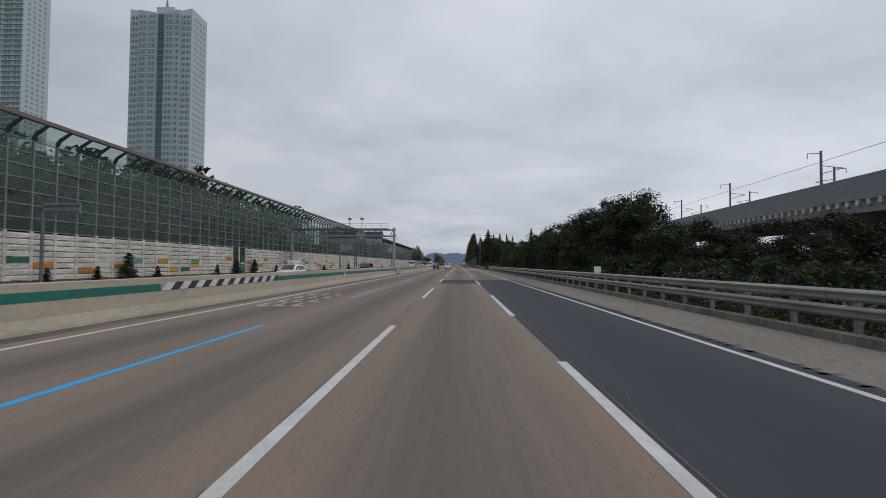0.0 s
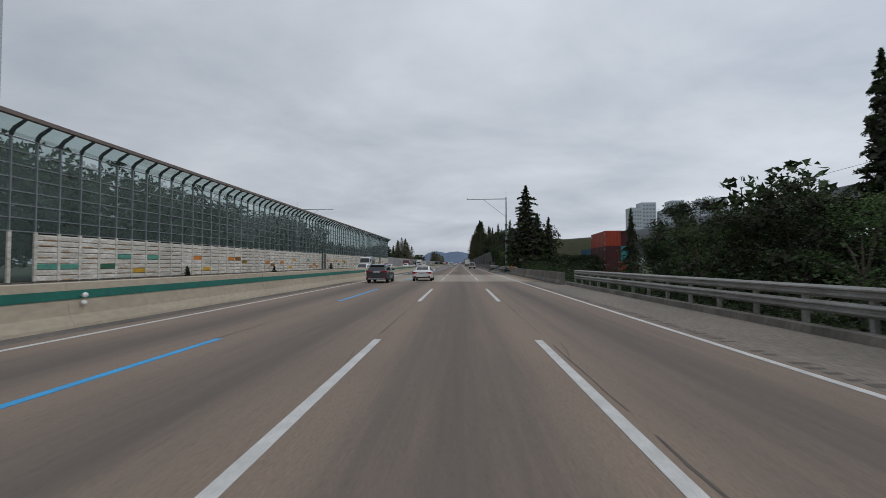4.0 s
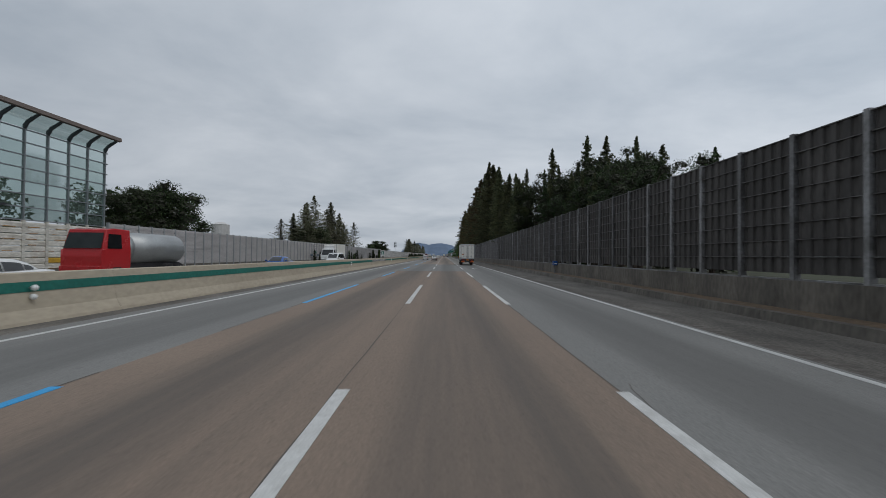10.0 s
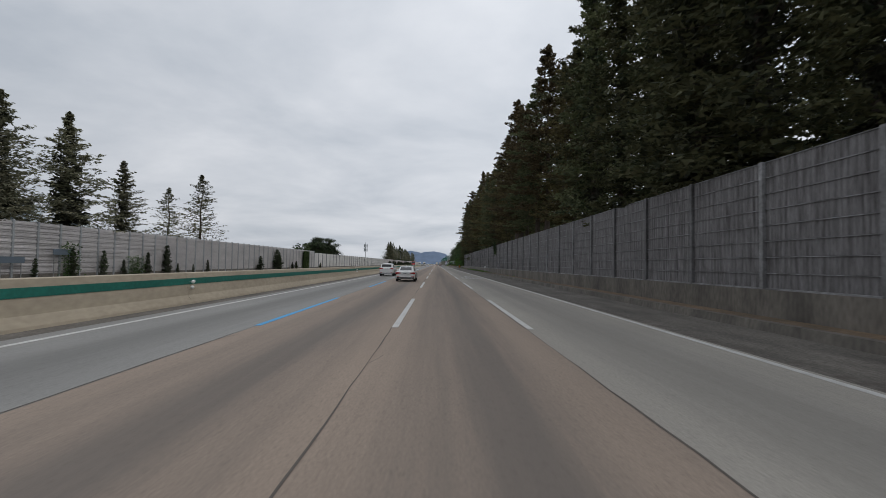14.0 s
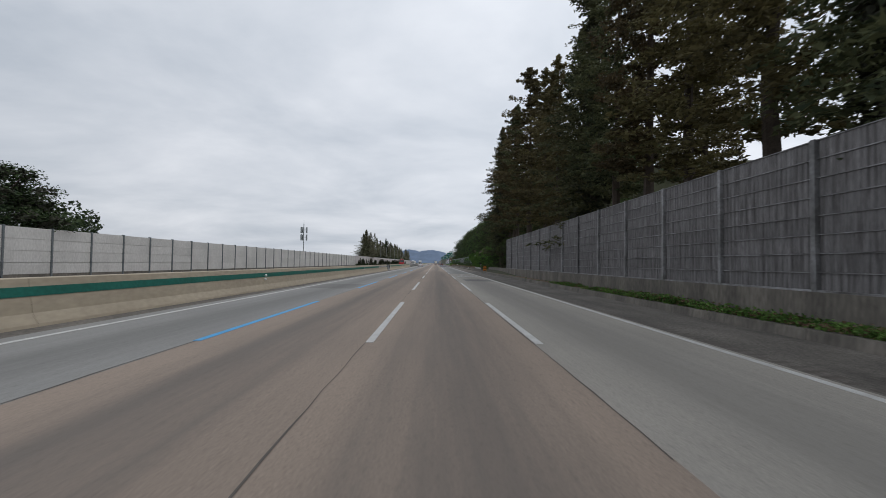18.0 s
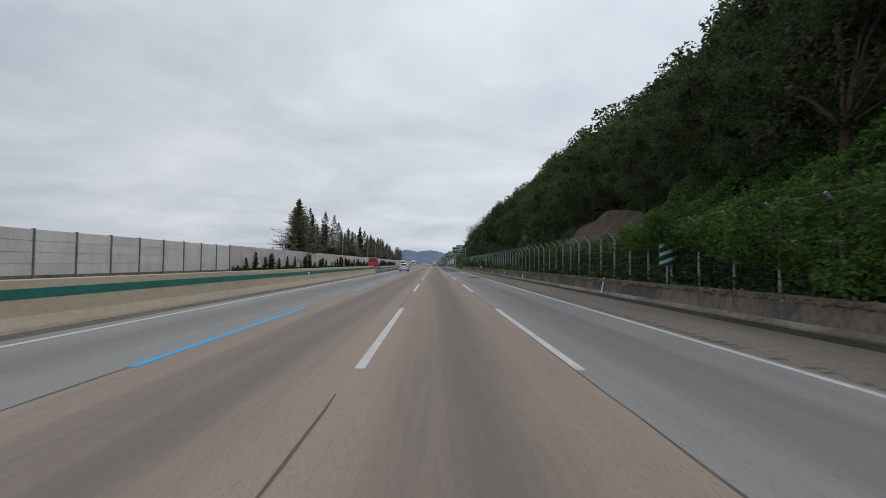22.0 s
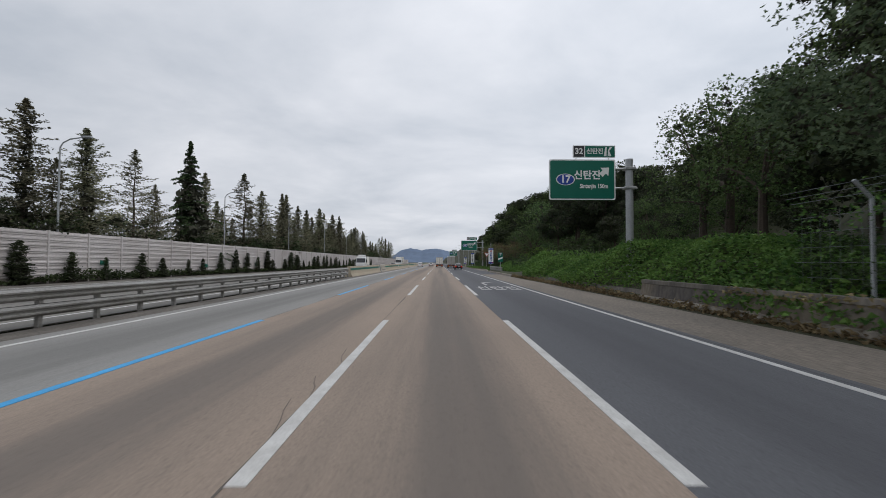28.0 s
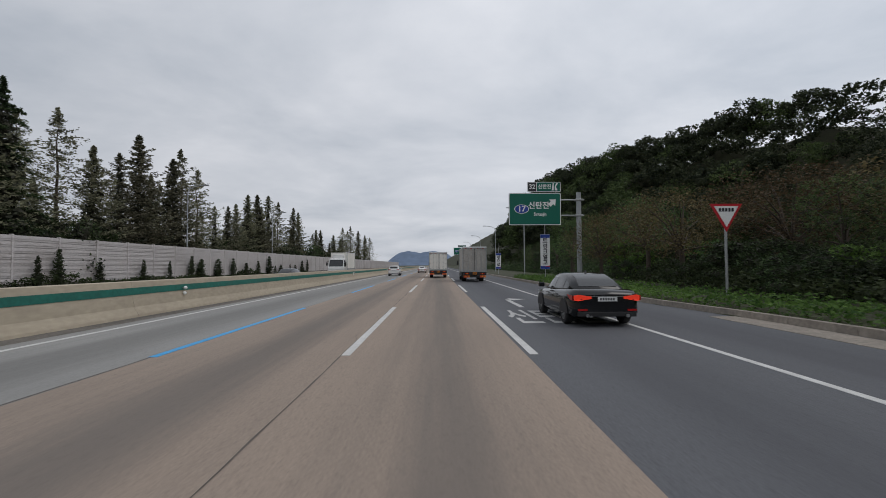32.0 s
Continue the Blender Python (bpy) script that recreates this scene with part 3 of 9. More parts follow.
def ground_mesh():
    xs = [-3500, -1500, -600, -250, -120, -80, -60, -45, -38, -32.5, -31, -10.5, 8.0] + [8.4 + 0.4 * i for i in range(10)] + [13 + 1.5 * i for i in range(30)] + [60, 70, 85, 105, 140, 200, 300, 450, 800, 1600, 3500]
    ys = [-800, -300, -120] + [-60 + 15 * i for i in range(38)] + [510 + 4 * i for i in range(135)] + [1060 + 25 * i for i in range(20)] + [1700, 2200, 3000, 4600]
    verts = [(x, y, hill(x, y)) for y in ys for x in xs]
    n = len(xs)
    faces = [(j * n + i, j * n + i + 1, (j + 1) * n + i + 1, (j + 1) * n + i) for j in range(len(ys) - 1) for i in range(n - 1)]
    me = bpy.data.meshes.new("ground")
    me.from_pydata(verts, [], faces)
    me.materials.append(M["grass"])
    return me


tagged(new("ground", ground_mesh()), "rough grassy ground rising to a wooded hillside", "ground", "", "structure")

LANES = {
    "lane_bus": (-9.6, -5.47, [("brown", Y0, 142), ("deck", 142, 167), ("dark", 167, 216), ("grey", 216, 335), ("pale", 335, Y1)]),
    "lane_inner": (-5.47, -1.86, [("brown", Y0, 142), ("deck", 142, 167), ("brown", 167, 298), ("grey", 298, 335), ("buff", 335, Y1)]),
    "lane_middle": (-1.86, 1.86, [("brown", Y0, 37.5), ("blue", 37.5, 47), ("brown", 47, 142), ("deck", 142, 167), ("brown", 167, 226)]),
    "lane_middle_late": (-1.86, 1.75, [("brown", 226, 298), ("grey", 298, 333), ("buff", 333, 655)]),
    "lane_middle_last": (-1.86, 1.67, [("buff", 655, Y1)]),
    "lane_outer": (1.86, 5.7, [("blue", Y0, 47), ("brown", 47, 142), ("deck", 142, 167), ("brown", 167, 226)]),
    "lane_outer_late": (1.75, 5.7, [("grey", 226, 335), ("sand", 335, 528), ("pale", 528, 655)]),
    "lane_outer_last": (1.67, 5.7, [("dim", 655, Y1)]),
    "shoulder_outer": (5.7, 8.6, [("edgepale", Y0, 142), ("deck", 142, 167), ("shoulder", 167, 548), ("edgepale", 548, 766), ("dim", 766, Y1)]),
    "shoulder_inner": (-10.6, -9.6, [("shoulder", Y0, 142), ("deck", 142, 167), ("shoulder", 167, Y1)]),
}
SURFACE = {"brown": "tyre-darkened brown concrete", "grey": "worn grey concrete", "dark": "old dark grey asphalt", "blue": "newer blue-black asphalt", "dim": "dusty blue-grey asphalt", "deck": "pale concrete bridge deck", "shoulder": "dusty grey shoulder", "edgepale": "pale dusty concrete", "buff": "daylight-brightened tyre-marked brown concrete", "pale": "daylight-brightened worn grey concrete", "sand": "worn sandy grey concrete"}
for lane, (x0, x1, runs) in LANES.items():
    for mat, a, b in runs:
        slab("road", x0, x1, a, b, 0.0, M[mat], SURFACE[mat] + (" of the expressway shoulder" if "shoulder" in lane else " expressway lane surface"))
slab("road", 5.7, 5.93, Y0, 47, 0.004, M["blue"], "newer blue-black asphalt strip beyond the edge line")
slab("road", 5.7, 5.86, 655, 766, 0.004, M["dim"], "dusty blue-grey asphalt strip beyond the edge line")
slab("verge", 6.85, 8.0, 142, 166.5, 0.006, M["silt"], "tan silt drifted along the bridge parapet", "verge")
slab("road", 8.6, 9.3, Y0, 745, -0.004, M["shoulder"], "dusty strip beside the kerb")
slab("road", -27.6, -11.0, Y0, Y1, -0.004, M["opposite"], "worn concrete of the opposite carriageway")
slab("road", -30.4, -27.6, Y0, Y1, -0.002, M["shoulder"], "dusty shoulder of the opposite carriageway")

# repaired patches
for x0, x1, a, b in ((2.13, 3.46, 52.85, 54.8), (-0.35, 1.9, 91.0, 93.2), (1.5, 2.2, 94.3, 95.2), (2.2, 2.9, 97.6, 98.3), (-1.35, 0.0, 178.5, 180.2), (-1.5, -0.7, 184.0, 186.0), (3.95, 5.4, 612.2, 615.7),(3.6, 5.2, 209.0, 211.0)):
    slab("asphalt_patch", x0, x1, a, b, 0.005, M["patch"], "dark rectangular asphalt repair patch", "road patch")

for x0, x1, a, b, mat in ((-8.9, -5.8, 484.5, 490.2, "grey"), (2.6, 5.3, 498.5, 503.5, "grey"), (-8.4, -5.5, 213, 221, "dark")):
    slab("asphalt_patch", x0, x1, a, b, 0.004, M[mat], "faint grey repair patch", "road patch")

# expansion joints of the bridge
for ya, yb in ((141.6, 144.2), (166.2, 167.8)):
    bm = bmesh.new()
    for k, w in ((0, 0.09), (0.35, 0.05)):
        v = [bm.verts.new(p) for p in ((-10.1, yb + k, 0.006), (-10.1, yb + k + w, 0.006), (8.4, ya + k + w, 0.006), (8.4, ya + k, 0.006))]
        bm.faces.new(v)
    tagged(part("expansion_joint", bm, M["blackplastic"]), "black steel expansion joint across the bridge deck", "joint", "", "structure")

# long joints between the concrete lanes, broken and patched with tar
seam_rng = random.Random(12)
for x, x_late in ((-5.5, -5.5), (-1.88, -1.88), (2.02, 1.74)):
    bm = bmesh.new()

    def seam_x(y):
        base = x if y < 226 else x_late
        return base + (0.05 if y < 226 else 0.025) * noise.noise((x, y * 0.12, 5)) + 0.028 * noise.noise((x, y * 0.9, 2)) + 0.014 * noise.noise((x, y * 3.1, 8))

    def seam_w(y):
        return 0.006 + 0.022 * max(0.0, noise.noise((x, y * 0.2, 0)) + 0.5 * noise.noise((x, y * 1.7, 3)) + 0.25)

    y, d = Y0, 0.7
    while y < Y1 - 4:
        if not (140 < y < 168 or (y > 650 and x > 0)) and noise.noise((x, y * 0.35, 11)) > -0.42:
            a, b, w, v = seam_x(y), seam_x(y + d), seam_w(y), seam_w(y + d)
            bm.faces.new([bm.verts.new(p) for p in ((a - w, y, 0.004), (a + w, y, 0.004), (b + v, y + d, 0.004), (b - v, y + d, 0.004))])
            if seam_rng.random() < 0.10:
                # a short crack that leaves the joint
                side, px, py = seam_rng.choice((-1, 1)), a, y
                for k in range(seam_rng.randrange(3, 7)):
                    qx, qy = px + side * seam_rng.uniform(0.01, 0.09), py + seam_rng.uniform(0.18, 0.45)
                    bm.faces.new([bm.verts.new(p) for p in ((px - 0.006, py, 0.0042), (px + 0.006, py, 0.0042), (qx + 0.005, qy, 0.0042), (qx - 0.005, qy, 0.0042))])
                    px, py = qx, qy
        y += d
    tagged(part("joint_seam", bm, M["seam"]), "dark irregular tarred seam between concrete lanes", "joint", "", "structure")

# worn grooves of the rumble strip beside the edge line
bm = bmesh.new()
rnd = random.Random(31)
y = Y0
while y < 690:
    if not 140 < y < 169 and rnd.random() < 0.8:
        w = rnd.uniform(0.08, 0.22)
        x0, x1 = 5.72 + rnd.uniform(0, 0.08), 6.02 + rnd.uniform(-0.06, 0.14)
        bm.faces.new([bm.verts.new(p) for p in ((x0, y, 0.004), (x1, y + rnd.uniform(-0.04, 0.04), 0.004), (x1, y + w, 0.004), (x0, y + w * rnd.uniform(0.5, 1.2), 0.004))])
    y += 0.36
tagged(part("rumble_strip", bm, M["seam"]), "worn dark grooves of a rumble strip beside the edge line", "rumble strip", "", "stuff")

# ---- painted lines ----


def stripe_mesh(w, length, mat):
    bm = bmesh.new()
    box(bm, -w / 2, w / 2, 0, length, 0.0, 0.007)
    return finish(bm, "road_marking", mat)


dash_w = stripe_mesh(0.17, 9.85, M["white"])
dash_b = stripe_mesh(0.16, 9.85, M["bluepaint"])
starts = [-39.54 + 20 * k for k in range(9)] + [144.8, 162.5, 178.2, 194.0, 209.6] + [225.4 + 20 * k for k in range(55)]
right_starts = [-48, -26, -4.0, 12.9, 35.2, 58.6, 80.46, 100.46, 120.46] + starts[9:]
markings = thing("lane_line", "row of long white dashes between lanes", "road marking", "", "structure")
for y in starts:
    share("dash", dash_w, markings, (-1.8, y - 0.3 - (1.3 if 324 < y < 327 or 484 < y < 487 else 0), 0.0)).scale = (1, 1.14 if 484 < y < 487 else 1, 1)


def right_line(y):
    """The outer dashes wander a little from lane to lane."""
    return float(np.interp(y, [0, 40, 180, 230, 260, 290, 310, 340, 370, 420, 435, 490, 590, 690, 740, 800], [1.86, 1.80, 1.84, 1.76, 1.77, 1.83, 1.92, 1.92, 1.86, 1.88, 1.90, 1.85, 1.82, 1.74, 1.78, 1.83]))


markings_r = thing("lane_line", "row of worn white dashes beside the outer lane", "road marking", "", "structure")
for y in right_starts:
    share("dash", dash_w, markings_r, (right_line(y), y - 0.3 - (1.3 if 324 < y < 327 or 484 < y < 487 else 0), 0.0)).scale = (1, 1.14 if 484 < y < 487 else 1, 1)
markings_b = thing("lane_line", "row of blue dashes marking the bus lane", "road marking", "", "structure")
for y in starts:
    share("dash", dash_b, markings_b, (-5.47, y - 0.3, 0.0))
for x, w, a, b, txt in ((-9.03, 0.15, Y0, Y1, "solid white line along the median"), (5.49, 0.15, Y0, Y1, "solid white edge line beside the shoulder"), (-12.2, 0.15, Y0, Y1, "solid white line of the opposite carriageway"), (-26.8, 0.15, Y0, Y1, "solid white edge line of the opposite carriageway")):
    bm = bmesh.new()
    box(bm, x - w / 2, x + w / 2, a, b, 0.0, 0.006)
    tagged(part("edge_line", bm, M["white"]), txt, "road marking", "", "structure")
opp = thing("lane_line", "white dashes on the opposite carriageway", "road marking", "", "structure")
for x in (-15.9, -19.5, -23.1):
    for k in range(50):
        share("dash", dash_w, opp, (x, -40 + 20 * k, -0.004))

# ---- median barrier ----
JERSEY = [(-0.46, 0.0), (-0.44, 0.08), (-0.29, 0.34), (-0.16, 1.2), (-0.13, 1.22), (0.13, 1.22), (0.16, 1.2), (0.29, 0.34), (0.44, 0.08), (0.46, 0.0)]
XM = -10.75
stripes = [(13, 23), (220, 234), (312, 326), (431, 443), (536, 548), (905, 917)]


def face_x(z):
    """How far the road-side face of the barrier lies from its middle at a height."""
    return 0.29 - (z - 0.34) / 0.86 * 0.13


def median(y0, y1):
    t = thing("median_barrier", "buff concrete median barrier with a green painted band", "barrier", "median barriers", "structure")
    y = y0
    meshes = {}
    k = 0
    while y < y1 - 0.01:
        d = min(12.0, y1 - y)
        key = round(d, 3)
        if key not in meshes:
            bm = bmesh.new()
            prism(bm, JERSEY, 0.006, d - 0.006)
            meshes[key] = finish(bm, "segment", M["barrier"])
        share("segment", meshes[key], t, (XM + 0.01 * noise.noise((y, 0, 0)), y, 0))
        y += d
    bm = bmesh.new()
    runs, a = [], y0
    for s0, s1 in stripes:
        if y0 <= s0 < y1:
            runs.append((a, s0))
            a = s1
    runs.append((a, y1))
    for a, b in runs:
        for z0, z1 in ((0.76, 1.0),):
            n = max(1, int((b - a) / 6))
            for i in range(n):
                ya, yb = a + (b - a) * i / n, a + (b - a) * (i + 1) / n
                bm.faces.new([bm.verts.new((XM + face_x(z) + 0.016, yy, z)) for yy, z in ((ya, z0), (yb, z0), (yb, z1), (ya, z1))])
    part("green_band", bm, M["green"], t, "faded green painted band")
    bms = {"white": bmesh.new(), "ink": bmesh.new()}
    for s0, s1 in stripes:
        if y0 <= s0 < y1:
            y, i = s0, 0
            while y < s1:
                q = bms[("white", "ink")[i % 2]]
                q.faces.new([q.verts.new((XM + face_x(z) + 0.018, yy + (z - 0.76) * 1.4, z)) for yy, z in ((y, 0.76), (y + 0.5, 0.76), (y + 0.5, 1.04), (y, 1.04))])
                y += 0.5
                i += 1
    for c in bms:
        if bms[c].verts:
            part("warning_stripes", bms[c], M["white" if c == "white" else "ink"], t, ("white" if c == "white" else "black") + " slanted warning stripes")
    return t


for a, b in ((Y0, 71.6), (75.6, 142), (142, 166.4), (166.8, 549.4), (552.6, 633), (754, 780), (788, Y1)):
    median(a, b)

bm = bmesh.new()
bmesh.ops.create_uvsphere(bm, u_segments=8, v_segments=6, radius=0.075)
refl = finish(bm, "lens", M["signwhite"], smooth=True)
bm = bmesh.new()
box(bm, -0.12, 0.0, -0.02, 0.02, -0.02, 0.02)
stub = finish(bm, "stub", M["steel"])
y = 1.0
while y < 900:
    if not (630 < y < 756 or 546 < y < 556):
        t = thing("delineator", "small round white delineator on the median barrier", "reflector", "median delineators", loc=(XM + 0.36, y, 0.86))
        share("lens", refl, t, (0, 0, 0))
        share("lens", refl, t, (-0.03, 0.0, -0.22))
        share("stub", stub, t, (-0.05, 0, 0))
    y += 37.0

# steel gate pieces and joint covers in the median
for ya, yb in ((549.4, 552.6),):
    t = thing("median_gate", "dented pale steel gate piece closing a gap in the median barrier", "barrier", "median gates", loc=(XM, (ya + yb) / 2, 0))
    L = (yb - ya) / 2
    bm = bmesh.new()
    prism(bm, [(-0.52, 0.02), (-0.50, 0.12), (-0.22, 1.2), (0.22, 1.2), (0.50, 0.12), (0.52, 0.02)], -L, L)
    part("cover", bm, M["postgrey"], t, bevel=0.02)
    for s in (-1, 1):
        bm = bmesh.new()
        box(bm, 0.30, 0.50, s * L * 0.86 - 0.05, s * L * 0.86 + 0.05, 0.02, 1.24)
        part("post", bm, M["darksteel"], t)
t = thing("median_gate", "pale concrete opening piece in the median barrier with a dark slot", "barrier", "median gates", loc=(XM, 780, 0))
bm = bmesh.new()
prism(bm, [(a * 1.12, z * 1.04) for a, z in JERSEY], 0.0, 0.9)
part("end_plate", bm, M["darksteel"], t, "dark end plate")
bm = bmesh.new()
prism(bm, [(a * 1.14, z * 1.05) for a, z in JERSEY], 0.92, 7.99)
part("block", bm, M["gatepale"], t, bevel=0.02)
bm = bmesh.new()
prism(bm, [(-0.2, 0.34), (-0.2, 1.24), (0.24, 1.24), (0.36, 0.34)], 2.6, 6.7)
part("lid", bm, M["gatepale"], t, bevel=0.02)
# solid dark bar; the shade inside the slot is put into its colour
bm = bmesh.new()
box(bm, 0.2, 0.42, 2.6, 6.7, 0.24, 0.33)
part("slot", bm, M["ink"], t, "dark slot")
t = thing("joint_cover", "bent steel plate covering the barrier joint at the bridge", "plate", loc=(XM, 166.6, 0))
bm = bmesh.new()
prism(bm, [(a * 1.07, z * 1.03 + 0.005) for a, z in JERSEY], -0.28, 0.28)
part("plate", bm, M["postgrey"], t)

# ---- guard rails ----
W = [(0.00, -0.155), (0.02, -0.15), (0.075, -0.09), (0.075, -0.055), (0.01, -0.02), (0.01, 0.02), (0.075, 0.055), (0.075, 0.09), (0.02, 0.15), (0.0, 0.155), (-0.012, 0.15), (0.055, 0.085), (0.055, 0.06), (-0.008, 0.02), (-0.008, -0.02), (0.055, -0.06), (0.055, -0.085), (-0.012, -0.15)]


def guardrail(x, y0, y1, z0, heights, side, label, step=2.0, post_h=None, both=False):
    """Rows of W beams on posts; side: -1 faces the road on its left, +1 on its right."""
    t = thing("guardrail", label, "guardrail", "guardrails", "structure")
    for h in heights:
        for s in ((-1, 1) if both else (side,)):
            y = y0
            bmx = bmesh.new()
            prism(bmx, [(s * (a + 0.085), z) for a, z in W], 0, min(4.0, y1 - y0))
            me = finish(bmx, "beam", M["railsteel"], smooth=False)
            while y < y1 - 1:
                share("beam", me, t, (x, y, z0 + h + 0.008 * noise.noise((y, h, 0))))
                y += 4.0
    bmx = bmesh.new()
    top = post_h or heights[0] + 0.12
    box(bmx, -0.06, 0.06, -0.065, 0.065, -0.1, top)
    me = finish(bmx, "post", M["railsteel"])
    y = y0 + 0.3
    while y < y1:
        share("post", me, t, (x, y, z0))
        y += step
    return t


guardrail(9.35, Y0, 136.5, 0.0, (1.02, 0.62), -1, "double galvanised steel guardrail on posts beside the shoulder", 2.0)
guardrail(9.05, 170.2, 231.0, 0.0, (0.98, 0.60), -1, "weathered double steel guardrail leading from the bridge", 2.0)
guardrail(9.0, 547.0, 557.0, 0.0, (0.72,), -1, "short pale guardrail half overgrown by creepers", 2.0)
guardrail(XM, 633.2, 753.8, 0.0, (0.86, 0.44), 1, "double-sided steel guardrail in the median gap", 2.0, both=True)
guardrail(9.95, 773.0, 787.0, 0.0, (0.86, 0.5), -1, "short steel guardrail by the exit ramp", 2.0)

# kerbs
for x, a, b, h, w in ((8.55, Y0, 136, 0.2, 0.4), (8.1, 170, 226, 0.2, 0.4), (8.45, 226, 541, 0.26, 0.34), (8.6, 541, 560, 0.45, 0.4)):
    t = thing("kerb", "stained concrete kerb along the shoulder", "kerb", "", "structure")
    bm = bmesh.new()
    prism(bm, [(0, 0), (0.04, h), (w, h), (w, 0)], 0.005, 3.99)
    me = finish(bm, "kerbstone", M["oldconc"])
    y = a
    while y < b - 1:
        share("kerbstone", me, t, (x + 0.02 * noise.noise((y, 1, 0)), y, 0.012 * noise.noise((y, 2, 0))))
        y += 4.0
t = thing("kerb", "pale curved kerb round the grassy corner of the exit ramp", "kerb", "", "structure")
for (ya, xa), (yb, xb) in zip(RAMP, RAMP[1:]):
    n = max(1, round((yb - ya) / 2.0))
    for i in range(n):
        p, q = Vector((xa + (xb - xa) * i / n, ya + (yb - ya) * i / n, 0)), Vector((xa + (xb - xa) * (i + 1) / n, ya + (yb - ya) * (i + 1) / n, 0))
        bm = bmesh.new()
        prism(bm, [(0, -0.05), (0.04, 0.2), (0.28, 0.2), (0.28, -0.05)], 0.01, (q - p).length - 0.01)
        ob = part("kerbstone", bm, M["kerbpale"], t)
        ob.location, ob.rotation_euler = p, (0, 0, -math.atan2(q.x - p.x, q.y - p.y))
bm = bmesh.new()
edge = [(8.6, 757)] + [(x, y) for y, x in RAMP] + [(8.6, 900)]
bm.faces.new([bm.verts.new((x, y, -0.006)) for x, y in edge])
bmesh.ops.triangulate(bm, faces=bm.faces)
tagged(part("road", bm, M["dim"]), "dark asphalt apron of the exit ramp", "road", "", "structure")
slab("gutter", 8.85, 9.85, 797, 811, 0.006, M["kerbpale"], "pale concrete gutter before the ramp kerb", "gutter")
slab("verge", 8.75, 9.75, 226, 541, 0.23, M["soil"], "bare dusty verge between kerb and noise barrier", "verge")

# concrete barriers on the outer side
EDGE = [(0.0, 0.0), (0.0, 0.12), (0.14, 0.36), (0.22, 0.92), (0.46, 0.92), (0.46, 0.0)]
for x, a, b, label in ((7.98, 136, 169.6, "stained concrete parapet of the bridge"), (8.9, 560, 722, "weathered concrete safety barrier beneath the fenced slope"), (9.0, 722, 742, "low stained concrete wall half covered by creepers")):
    t = thing("edge_barrier", label, "barrier", "", "structure")
    sc = 1.06 if a == 136 else 0.92 if a == 560 else 0.5
    bm = bmesh.new()
    prism(bm, [(u, z * sc) for u, z in EDGE], 0.008, 5.992)
    if a == 560:
        bm.free()
        bm = bmesh.new()
        prism(bm, [(0.0, 0.0), (0.0, 0.16), (0.10, 0.29), (0.165, 0.80), (0.14, 0.815), (0.15, 0.97), (0.46, 0.97), (0.46, 0.0)], 0.008, 5.992)
    me = finish(bm, "segment", M["oldconc"])
    if a == 560:
        me.materials.append(M["grimeconc"])
        me.materials.append(M["toeconc"])
        me.polygons.foreach_set("material_index", [1 if 0.4 < p.center.z < 0.6 and p.center.x < 0.2 and p.normal.x < -0.5 else 2 if p.center.z < 0.25 and p.center.x < 0.1 else 0 for p in me.polygons])
    y = a
    while y < b - 1:
        share("segment", me, t, (x, y, 0))
        y += 6.0 if b - y > 8 else b - y
for y in (583.0, 605.8, 618.4, 630.6, 655, 677.4, 701.2):
    t = thing("marker_post", "slanting white marker strip on the concrete barrier", "marker", "barrier marker strips", loc=(8.97, y, 0))
    bm = bmesh.new()
    prism(bm, [(-0.04, 0.1), (-0.06, 0.14), (0.11, 0.98), (0.15, 0.98)], -0.07, 0.07)
    part("strip", bm, M["signwhite"], t)
t = thing("object_marker", "black and amber hazard marker where the bridge parapet starts", "marker", loc=(7.95, 170.1, 0))
bm = bmesh.new()
box(bm, -0.1, 0.6, -0.03, 0.03, 0.98, 1.28)
part("board", bm, M["amber"], t)
bm = bmesh.new()
for i in range(3):
    v = [bm.verts.new((-0.1 + 0.24 * i + a, -0.034, z)) for a, z in ((0.0, 0.98), (0.1, 0.98), (0.22, 1.28), (0.12, 1.28))]
    bm.faces.new(v)
part("slashes", bm, M["ink"], t)
bm = bmesh.new()
tube(bm, (0.25, 0.05, 0.0), (0.25, 0.05, 1.1), 0.03)
part("post", bm, M["steel"], t)

t = thing("hazard_marker", "yellow and black chevron board where the wall foot ends", "marker", loc=(9.1, 540.9, 0))
bm = bmesh.new()
box(bm, -0.3, 0.3, -0.02, 0.02, 0.3, 1.25)
part("board", bm, M["amber"], t, bevel=0.008)
for z in (0.42, 0.74, 1.06):
    bm = bmesh.new()
    prism(bm, [(-0.28, z), (0.0, z - 0.1), (0.28, z), (0.28, z + 0.12), (0.0, z + 0.02), (-0.28, z + 0.12)], -0.026, -0.021)
    part("stripe", bm, M["ink"], t)
bm = bmesh.new()
tube(bm, (0, 0.05, 0.0), (0, 0.05, 1.2), 0.03)
part("post", bm, M["steel"], t)

# ---- noise barriers ----
XL = -30.7
BAY = 1.9


